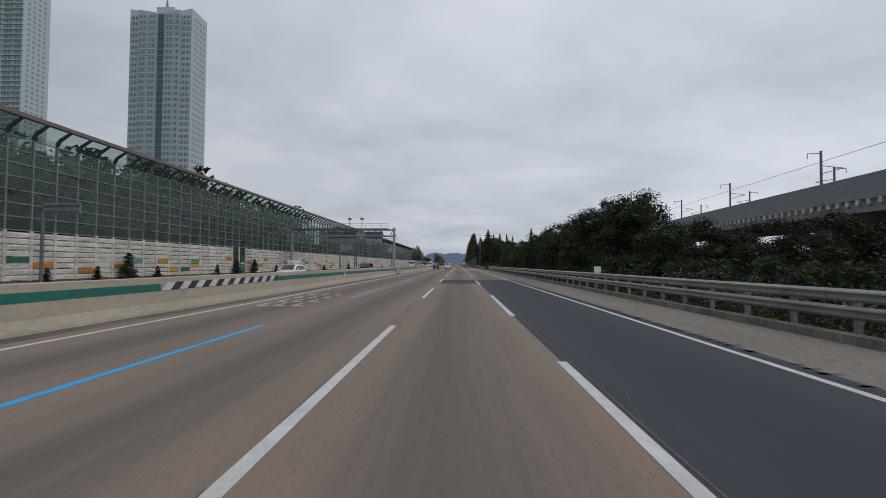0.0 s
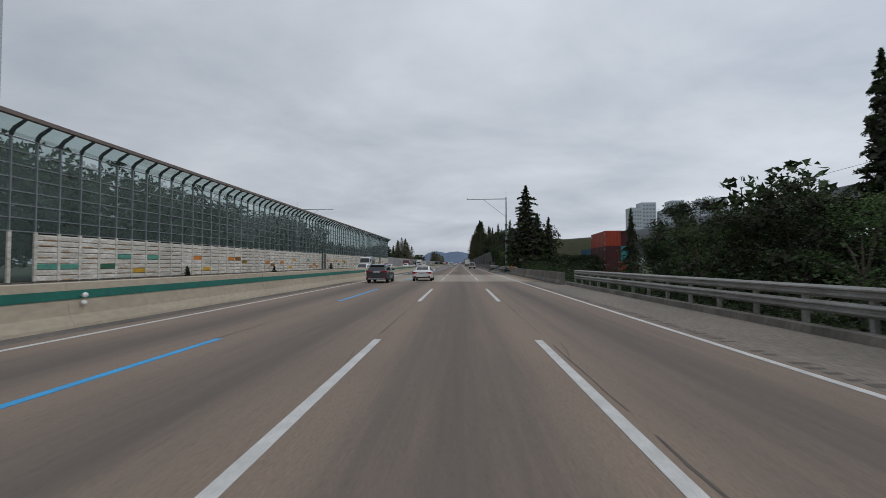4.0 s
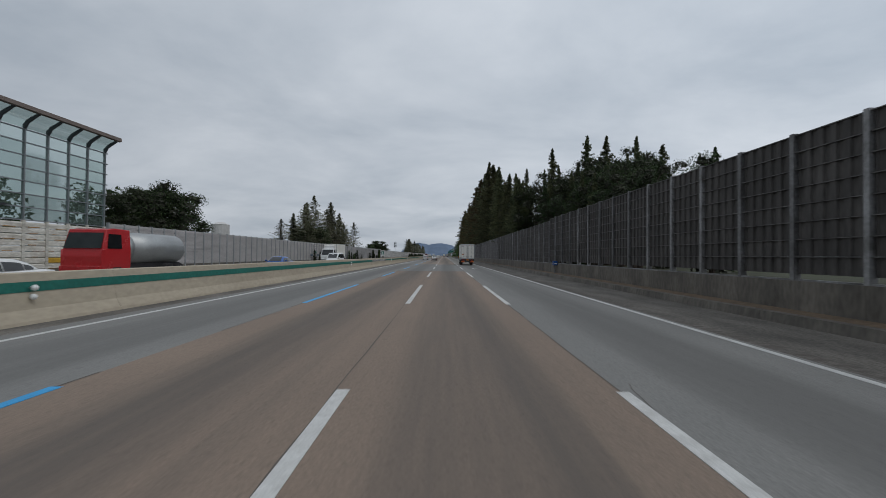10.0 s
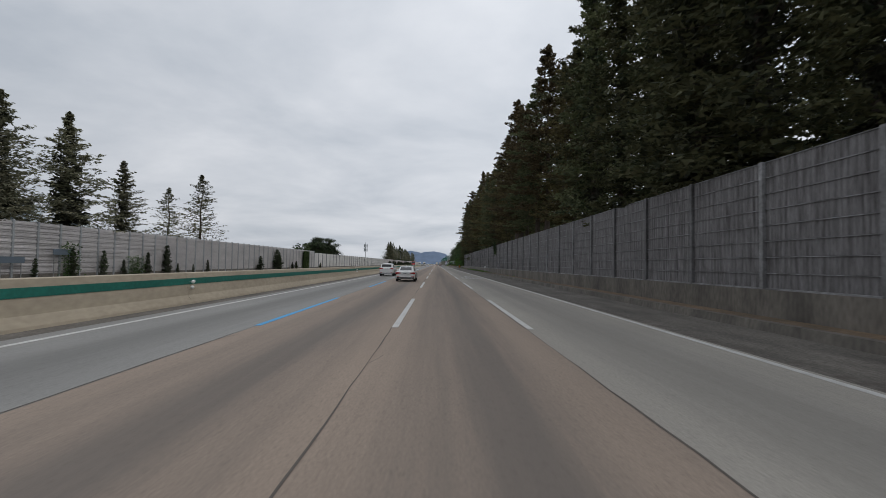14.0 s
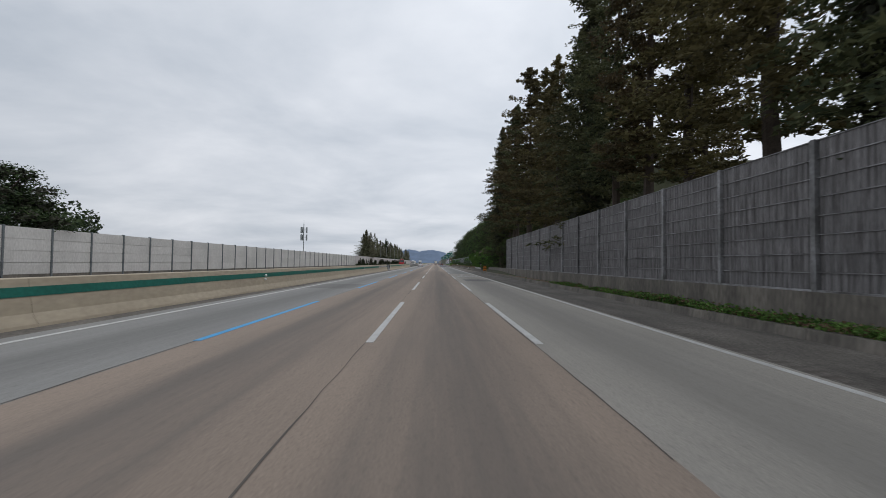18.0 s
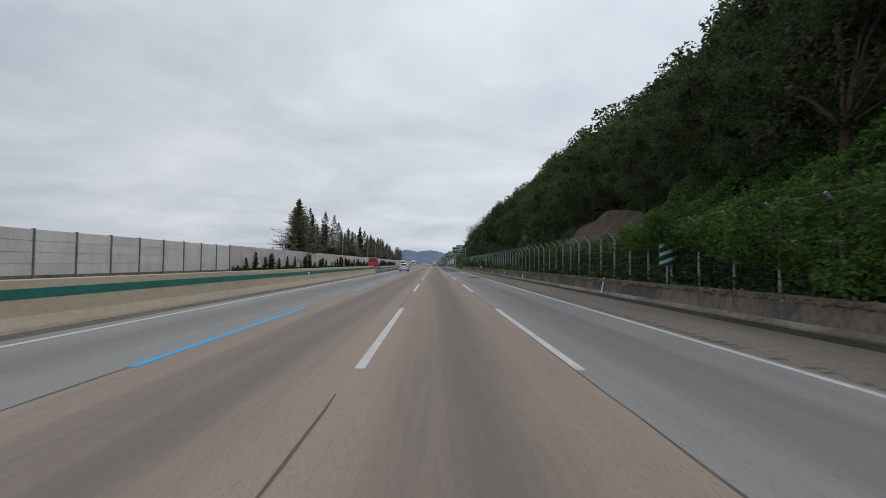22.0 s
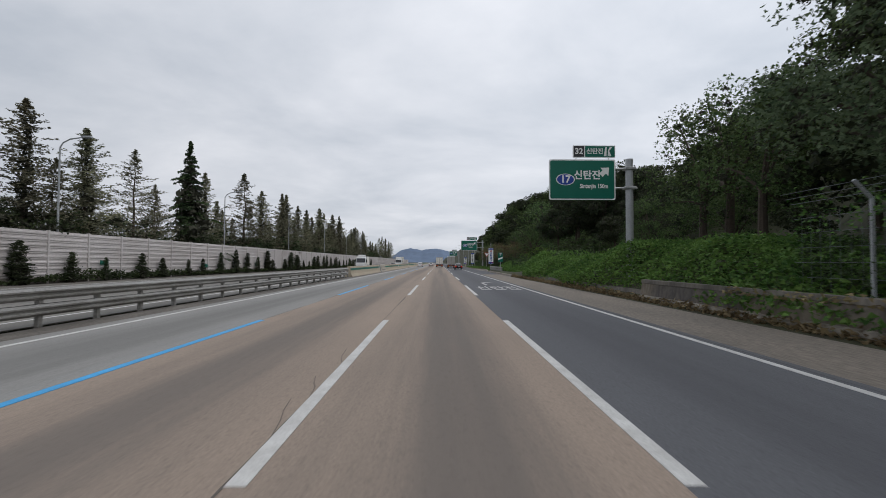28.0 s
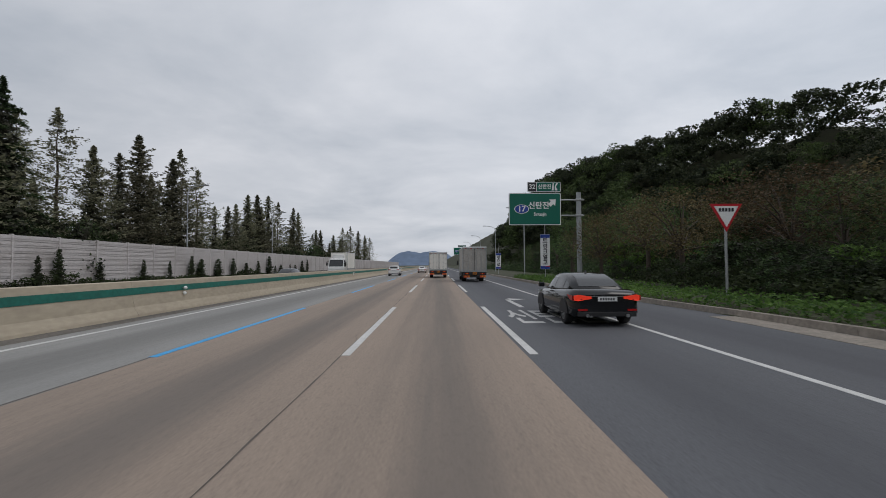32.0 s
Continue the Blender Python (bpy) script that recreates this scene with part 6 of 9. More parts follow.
for x, y, h in ((-35, 367.5, 17.2), (-38, 371, 15.5), (-36.5, 364.5, 14.5), (-36.5, 375.5, 14), (-34.6, 379, 14.8), (-35, 385, 17.5), (-36, 389, 15), (-34.5, 394, 15), (-35, 402, 12.3), (-34.4, 417, 13.9), (-36, 412, 11), (-40, 366, 12), (-41, 360, 10)):
    plant("redwood", x, y, h, widen=1.5)
for x, y, h in ((-37, 371.5, 9.6), (-36.2, 366.5, 8.6), (-38.5, 376, 8.8)):
    plant("broad", x, y, h, widen=1.2)
plant("broad", -35.5, 490, 9.4, widen=1.3)
plant("broad", -37.6, 492.5, 9.2, widen=1.25)
plant("broad", -36.5, 487, 7.6, widen=1.2)
for x, y, h in ((-38, 478, 6.5), (-37, 499, 7.2), (-40, 505, 6.5)):
    plant("broad", x, y, h)
for x, y, h in ((-32.6, 664.2, 16.8), (-32.9, 664.6, 16.6), (-33.2, 663.8, 13.5), (-34.5, 667, 15), (-33.5, 671, 13.5), (-33.2, 678, 14.6)):
    plant("redwood", x, y, h, widen=1.5 if h > 16 else 1.35)
plant("cedar", -34.6, 763.3, 18.2, widen=0.95)
plant("cedar", -35, 832.4, 17.0, widen=0.9)
y = 684.0
while y < 736:
    plant("redwood", -35 + trng.uniform(-2.2, 1.6), y, trng.uniform(12.5, 18.5), widen=trng.uniform(0.95, 1.5))
    y += trng.uniform(2.2, 6.0)
ROW = ((739.6, 15.4), (742, 11), (745.3, 14.6), (747, 12), (752.7, 14.4), (756, 11), (769.3, 15), (774, 10), (782.2, 17.5), (784.6, 12), (789.6, 15.5), (793, 10), (799.7, 16.6), (804.9, 17.1), (808, 12), (812.7, 15.5), (817, 13), (821, 15.4), (826, 14), (830, 17), (834, 15), (838.1, 16.4), (841.7, 13.9), (846.1, 14.2), (849.6, 17.2), (852, 13), (854.7, 15.7), (857.3, 17.6), (862.6, 15.9), (865.8, 11), (870.8, 11.6), (874.1, 12.4), (879, 14.8), (882.5, 15.4), (886, 13), (889.9, 16.2), (896.4, 15.9), (904.3, 15.6), (908.8, 15), (932.9, 12.4), (960.7, 15.5), (969, 15), (977.5, 17.4), (995, 17), (1010, 16), (1028.8, 16))
for y, h in ROW:
    plant("redwood", -35 + trng.uniform(-0.6, 0.6), y, h, widen=trng.uniform(1.15, 1.5))
for k in range(22):
    plant("redwood", -37.5 - trng.uniform(0, 3), 766 + k * 10.5 + trng.uniform(-3, 3), trng.uniform(9, 13.5), widen=1.4)
for k in range(64):
    plant("shrub" if k % 3 else "broad", -34 - trng.uniform(0, 5), 690 + k * 4.6, trng.uniform(5.2, 7.6))
join_far("broad_back", "dark broadleaf trees crowded behind the barriers")
# evergreens at the barrier foot
for y, h in ((24.5, 2.3), (29, 1.4), (33.5, 1.5), (37, 2.7), (41, 1.5), (52, 1.6), (57, 2.3), (62, 2.4), (70, 1.6), (96, 1.6), (118, 2.0), (148, 1.5), (171, 1.4), (203, 1.8)):
    plant("cone", XL + 0.75, y, h, 0.0, 1.3)
for y, h in ((435.6, 3.9), (437.0, 3.1), (428, 2.6), (444.5, 1.6), (447, 1.9), (466.5, 1.6)):
    plant("cone", XL + 0.7, y, h, 0.0, 1.1)
for k in range(20):
    plant("cone", XL + 0.5, 352 + k * 3.1 + trng.uniform(-1, 1), trng.uniform(1.0, 3.4), 0.0, 0.75)
for k in range(66):
    plant("cone", XL + 0.55, 628 + k * 4.2 + trng.uniform(-1.5, 1.5), trng.uniform(1.8, 3.7), 0.0, trng.uniform(0.6, 1.3))


def carpet(name, label, category, count, place, size, mat, seed, thick=0.3):
    """Leaves lying over a surface: place gives a random ground point."""
    rng = np.random.default_rng(seed)
    pts = np.array([place(rng) for _ in range(count)])
    pts[:, 2] += np.abs(rng.normal(0, thick, count))
    a, b = leaf_vectors(rng, count, size, 1.0, 0.35)
    return tagged(new(name, quads_mesh(name, pts, a, b, mat)), label, category, "", "stuff")


def on_slope(x0, x1, y0, y1, bias=1.6):
    def place(rng):
        y = rng.uniform(y0, y1)
        x = max(toe(y) - 2, x0) + (x1 - x0) * rng.uniform(0, 1) ** bias
        return (x, y, hill(x, y))
    return place


carpet("creepers", "tangled creepers covering the hillside below the trees", "creepers", 80000, on_slope(9.6, 34, 540, 700, 2.2), 0.13, M["leaf"], 1, 0.5)


def mounds(rng):
    """Creepers heaped over the slope in swaths that run down it."""
    y = rng.uniform(543, 598)
    x = 9.7 + 12.5 * rng.uniform(0, 1) ** 1.15
    k = noise.noise((0.16 * y + 0.22 * x, 0.10 * x - 0.05 * y, 5.0)) + 0.45 * noise.noise((0.5 * x, 0.5 * y, 9.0))
    return (x, y, hill(x, y) + (0.35 + max(0.0, 1.1 + 3.4 * k)) * sstep(9.4, 11.5, x) * (1 - 0.5 * sstep(586, 598, y)) - 0.5 * rng.uniform(0, 1) ** 3)


carpet("creepers", "bright creepers heaped in mounds over the slope", "creepers", 95000, mounds, 0.085, M["leaf_bright"], 2, 0.12)


def bank(rng):
    y = rng.uniform(704, 786)
    t = rng.uniform(0, 1)
    x = 9.0 + 1.5 * sstep(745, 766, y) + 0.35 * math.sin(y * 0.35) * (1 - sstep(745, 766, y)) + 7.5 * t
    z = 0.25 + (1.9 + 0.45 * math.sin(y * 0.21) + 0.3 * math.sin(y * 0.77)) * min(1, t * 3.2) ** 0.7 * sstep(706, 716, y) * (1 - 0.45 * sstep(752, 786, y))
    return (x, y, max(z, hill(x, y)) if t > 0.6 else z)


def over_wall(rng):
    """Creepers that spill over the top of the wall and thin out along it."""
    y = 226.2 + 10.5 * rng.uniform(0, 1) ** 1.3
    k = (y - 226.2) / 10.5
    fall = 4.4 * (1 - k ** 1.6) * (0.72 + 0.55 * noise.noise((y * 0.55, 3, 2)))
    f = rng.uniform(0, 1) ** 0.75
    return (XR - 0.3 + 0.3 * noise.noise((y * 0.8, f * 4, 2)) + rng.normal(0, 0.13), y, 5.75 - max(0.4, fall) * f + 0.35 * noise.noise((y, 1, 4)))


def hanging(rng):
    """A clump of ivy that hangs over the wall top."""
    u, v = rng.normal(0, 0.45, 2)
    return (XR - 0.3 + rng.normal(0, 0.08), 432.1 + u * 1.5 + 0.5 * v, 4.55 + v * 0.95 + 0.2 * math.sin(u * 4))


carpet("wall_creepers", "dark clump of ivy hanging over the barrier top", "creepers", 1500, hanging, 0.08, M["leaf_shade"], 42, 0.05)
carpet("clipped_hedge", "clipped square evergreen hedge at the foot of the low barrier", "hedge", 9000, lambda r: (XL + 0.25 + 0.6 * r.uniform(0, 1), 453.0 + 3.0 * r.uniform(0, 1), 0.1 + 3.95 * r.uniform(0, 1)), 0.1, M["leaf"], 43, 0.03)
carpet("wall_creepers", "dark creepers hanging over the first barrier bays", "creepers", 20000, over_wall, 0.08, M["leaf_shade"], 41, 0.08)
carpet("hedge_bank", "thick bank of green creepers over a low wall", "creepers", 60000, bank, 0.095, M["leaf_bright"], 3, 0.14)
carpet("hedge_bank", "bright creeper shoots on top of the bank", "creepers", 30000, lambda r: (lambda p: (p[0], p[1], p[2] + 0.08))(bank(r)), 0.09, M["leaf_bright"], 16, 0.12)
carpet("grass", "dry brown grass at the foot of the creeper bank", "grass", 9000, lambda r: (8.75 + abs(r.normal(0, 0.25)), r.uniform(700, 757), 0.0), 0.09, M["drygrass"], 17, 0.12)
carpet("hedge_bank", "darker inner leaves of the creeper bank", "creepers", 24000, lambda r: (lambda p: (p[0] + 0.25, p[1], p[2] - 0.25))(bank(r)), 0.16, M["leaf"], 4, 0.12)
def by_ramp(rng):
    y = rng.uniform(788, 850)
    x = ramp_edge(y) + 0.32 + 3.6 * rng.uniform(0, 1) ** 1.4
    return (x, y, hill(x, y))


carpet("grass", "long grass along the outer kerb", "grass", 16000, lambda r: (r.uniform(9.3, 11.0), r.uniform(-30, 136), 0.0), 0.07, M["leaf_shade"], 5, 0.12)
def wall_foot(rng):
    y = rng.uniform(624, 900)
    k = max(0.0, noise.noise((y * 0.11, 3.0, 0)) + 0.35) * (0.6 + 0.4 * noise.noise((y * 0.9, 7.0, 0)))
    return (XL + 0.25 + 0.5 * rng.uniform(0, 1), y, 0.1 + 2.0 * k * rng.uniform(0, 1))




def wall_weeds(rng):
    """Tall weeds in clumps against the low barrier."""
    c, w, top = ((361.8, 0.3, 2.1), (363.2, 0.5, 2.9), (366.4, 0.4, 2.2), (368.6, 0.6, 2.5), (373.2, 0.7, 3.4), (375.0, 0.35, 2.9), (389.6, 0.6, 2.7), (397.5, 0.8, 1.8))[rng.integers(0, 8)]
    return (XL + 0.3 + 0.3 * rng.uniform(0, 1), c + w * rng.normal(0, 0.8), 0.1 + top * rng.uniform(0, 1) ** 1.2)


carpet("wall_bushes", "tall dark weeds in clumps against the low barrier", "bushes", 5200, wall_weeds, 0.085, M["leaf"], 44, 0.1)
carpet("wall_bushes", "dark bushes and creepers along the foot of the low noise barrier", "bushes", 26000, wall_foot, 0.13, M["hedge"], 15, 0.12)


def verge_weeds(rng):
    """Weeds in tufts on the ledge between kerb and barrier, thickest where the soil is deep."""
    while True:
        y = rng.uniform(396, 519)
        k = noise.noise((y * 0.21, 4.0, 1.0)) + 0.5 * noise.noise((y * 0.9, 1.0, 6.0)) + 1.1 * sstep(432, 458, y) * (1 - sstep(476, 500, y)) - 0.25
        if rng.uniform(0, 1) < k:
            break
    row = rng.uniform(0, 1) < 0.6
    return ((8.78 if row else 9.5) + rng.normal(0, 0.09), y, 0.23 + (0.16 if row else 0.08) * max(0.0, k) * rng.uniform(0, 1))


carpet("grass", "tufts of weeds along the ledge at the foot of the noise barrier", "grass", 15000, verge_weeds, 0.06, M["leaf_bright"], 6, 0.07)
carpet("grass", "withered weeds among the green tufts", "grass", 4000, verge_weeds, 0.06, M["drygrass"], 61, 0.07)
def bank_right(rng):
    y = rng.uniform(794, 828)
    x = 13.2 + 14 * rng.uniform(0, 1)
    return (x, y, hill(x, y) + 0.2 + (0.9 + 0.8 * noise.noise((x * 0.5, y * 0.4, 5))) * sstep(13, 15.5, x))


carpet("creepers", "fresh green creepers over the low bank by the ramp", "creepers", 42000, bank_right, 0.10, M["hedge"], 21, 0.2)
carpet("grass", "grass verge beside the exit ramp", "grass", 14000, by_ramp, 0.08, M["leaf_bright"], 7, 0.16)
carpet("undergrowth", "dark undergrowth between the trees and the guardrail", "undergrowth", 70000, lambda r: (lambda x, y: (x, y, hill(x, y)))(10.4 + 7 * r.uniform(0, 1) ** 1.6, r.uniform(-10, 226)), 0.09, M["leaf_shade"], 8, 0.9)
carpet("undergrowth", "dull undergrowth below the trees by the ramp", "undergrowth", 60000, lambda r: (lambda x, y: (x, y, hill(x, y)))(11.5 + 5 * sstep(770, 800, (y := r.uniform(745, 960))) + 46 * r.uniform(0, 1) ** 2.0, y), 0.15, M["hedge"], 9, 0.8)

# ---- vehicles ----


def loft(bm, sections):
    """Closed loops of points, joined one to the next, with capped ends."""
    rings = [[bm.verts.new(p) for p in s] for s in sections]
    n = len(rings[0])
    for a, b in zip(rings, rings[1:]):
        for i in range(n):
            bm.faces.new((a[i], a[(i + 1) % n], b[(i + 1) % n], b[i]))
    bm.faces.new(rings[0][::-1])
    bm.faces.new(rings[-1])


def body_ring(y, w, z0, z1, c=0.10):
    return [(-w + 0.06, y, z0), (-w, y, z0 + c), (-w, y, (z0 + z1) / 2), (-w + 0.015, y, z1 - c), (-w + 0.09, y, z1), (0, y, z1 + 0.02), (w - 0.09, y, z1), (w - 0.015, y, z1 - c), (w, y, (z0 + z1) / 2), (w, y, z0 + c), (w - 0.06, y, z0), (0, y, z0)]


def cabin_ring(y, wb, wt, z0, z1):
    return [(-wb, y, z0), (-(wb + wt) / 2 - 0.015, y, (z0 + z1) / 2), (-wt - 0.03, y, z1 - 0.06), (-wt + 0.07, y, z1), (0, y, z1 + 0.015), (wt - 0.07, y, z1), (wt + 0.03, y, z1 - 0.06), ((wb + wt) / 2 + 0.015, y, (z0 + z1) / 2), (wb, y, z0), (0, y, z0)]


def wheel(parent, x, y, r, w, rim="rim"):
    s = 1 if x > 0 else -1
    bm = bmesh.new()
    prof = [(w / 2, r * 0.62), (w / 2, r * 0.93), (w * 0.36, r), (-w * 0.36, r), (-w / 2, r * 0.93), (-w / 2, r * 0.62)]
    n = 20
    rings = [[bm.verts.new((a, q * math.cos(k * 2 * math.pi / n), q * math.sin(k * 2 * math.pi / n))) for a, q in prof] for k in range(n)]
    for k in range(n):
        for i in range(len(prof) - 1):
            bm.faces.new((rings[k][i], rings[k][i + 1], rings[(k + 1) % n][i + 1], rings[(k + 1) % n][i]))
    t = part("wheel", bm, M["tyre"], parent, smooth=False)
    t.location = (x, y, r)
    bm = bmesh.new()
    tube(bm, (s * w * 0.10, 0, 0), (s * w * 0.40, 0, 0), r * 0.22, r * 0.16, 10)
    for k in range(10):
        a = k * 2 * math.pi / 10
        tube(bm, (s * w * 0.36, math.cos(a) * r * 0.15, math.sin(a) * r * 0.15), (s * w * 0.42, math.cos(a) * r * 0.62, math.sin(a) * r * 0.62), r * 0.05, r * 0.07, 4)
    for k in range(16):
        a, b = k * 2 * math.pi / 16, (k + 1) * 2 * math.pi / 16
        tube(bm, (s * w * 0.40, math.cos(a) * r * 0.63, math.sin(a) * r * 0.63), (s * w * 0.40, math.cos(b) * r * 0.63, math.sin(b) * r * 0.63), r * 0.05, r * 0.05, 4)
    part("rim", bm, M[rim], t)
    bm = bmesh.new()
    tube(bm, (-s * w * 0.1, 0, 0), (s * w * 0.05, 0, 0), r * 0.64, r * 0.64, 16)
    part("brake_drum", bm, M["blackplastic"], t)
    return t


def bars_plate(parent, y, z, w=0.52, h=0.12, back="plate", x=0.0):
    bm = bmesh.new()
    box(bm, x - w / 2, x + w / 2, y - 0.012, y + 0.005, z, z + h)
    p = part("number_plate", bm, M[back], parent)
    bm = bmesh.new()
    for i in range(6):
        a = x - w * 0.40 + i * w * 0.135
        box(bm, a, a + w * 0.085, y - 0.016, y - 0.012, z + h * 0.25, z + h * 0.75)
    part("bars", bm, M["ink"], p)


def strip(bm, pts, th):
    """A thin plate: an outline moved sideways by th along x."""
    n = len(pts)
    a = [bm.verts.new(p) for p in pts]
    b = [bm.verts.new((p[0] + th[0], p[1] + th[1], p[2] + th[2])) for p in pts]
    bm.faces.new(a)
    bm.faces.new(b[::-1])
    for i in range(n):
        bm.faces.new((a[i], a[(i + 1) % n], b[(i + 1) % n], b[i]))


CARS = {
    # stations of the body: y, half width, underside, shoulder; then of the cabin: y, lower and upper half width, foot, roof
    "sedan": dict(body=[(0.0, 0.74, 0.42, 0.88), (0.10, 0.86, 0.30, 0.98), (0.55, 0.92, 0.26, 1.02), (1.05, 0.93, 0.24, 1.00), (2.4, 0.93, 0.22, 0.95), (3.75, 0.92, 0.23, 0.90), (4.5, 0.86, 0.26, 0.78), (4.82, 0.76, 0.34, 0.66), (4.93, 0.60, 0.42, 0.56)],
                  cabin=[(0.62, 0.72, 0.66, 0.98, 1.03), (1.12, 0.80, 0.62, 0.97, 1.30), (1.65, 0.83, 0.60, 0.95, 1.44), (2.3, 0.84, 0.60, 0.94, 1.47), (2.85, 0.84, 0.60, 0.93, 1.43), (3.25, 0.82, 0.62, 0.92, 1.24), (3.72, 0.78, 0.72, 0.90, 0.93)],
                  roof=(1.35, 2.95), wheels=(0.98, 3.86), r=0.335, belt=0.97, glass=((1.02, 1.42), (1.46, 2.28), (2.32, 3.22)), rear=(0.70, 1.52), front=(2.92, 3.64), lamp=0.74),
    "suv": dict(body=[(0.0, 0.80, 0.48, 0.98), (0.08, 0.90, 0.36, 1.10), (0.5, 0.93, 0.30, 1.12), (1.1, 0.94, 0.28, 1.10), (2.4, 0.94, 0.27, 1.05), (3.5, 0.93, 0.27, 1.02), (4.25, 0.89, 0.30, 0.94), (4.58, 0.80, 0.36, 0.80), (4.70, 0.66, 0.46, 0.66)],
                cabin=[(0.10, 0.82, 0.74, 1.08, 1.16), (0.44, 0.85, 0.70, 1.09, 1.54), (0.80, 0.86, 0.68, 1.09, 1.62), (1.5, 0.86, 0.67, 1.07, 1.68), (2.4, 0.86, 0.66, 1.05, 1.66), (2.8, 0.85, 0.66, 1.03, 1.56), (3.55, 0.80, 0.74, 1.00, 1.05)],
                roof=(0.45, 2.6), wheels=(0.93, 3.63), r=0.36, belt=1.09, glass=((0.66, 1.37), (1.39, 2.21), (2.23, 3.22)), rear=(0.13, 0.39), front=(2.62, 3.48), lamp=0.93),
    "van": dict(body=[(0.0, 0.84, 0.40, 1.05), (0.06, 0.93, 0.30, 1.16), (0.6, 0.95, 0.28, 1.18), (2.4, 0.95, 0.27, 1.14), (4.0, 0.94, 0.27, 1.10), (4.7, 0.90, 0.30, 1.02), (5.02, 0.82, 0.36, 0.86), (5.12, 0.70, 0.45, 0.7)],
                cabin=[(0.04, 0.85, 0.76, 1.14, 1.24), (0.16, 0.87, 0.76, 1.15, 1.82), (0.6, 0.88, 0.77, 1.15, 1.94), (2.0, 0.88, 0.78, 1.13, 1.97), (3.3, 0.88, 0.77, 1.11, 1.92), (3.8, 0.86, 0.76, 1.10, 1.70), (4.6, 0.82, 0.78, 1.02, 1.10)],
                roof=(0.30, 3.5), wheels=(1.0, 4.1), r=0.34, belt=1.15, glass=((0.35, 1.5), (1.55, 2.7), (2.75, 4.2)), rear=(0.07, 0.155), front=(3.55, 4.5), lamp=0.95),
}


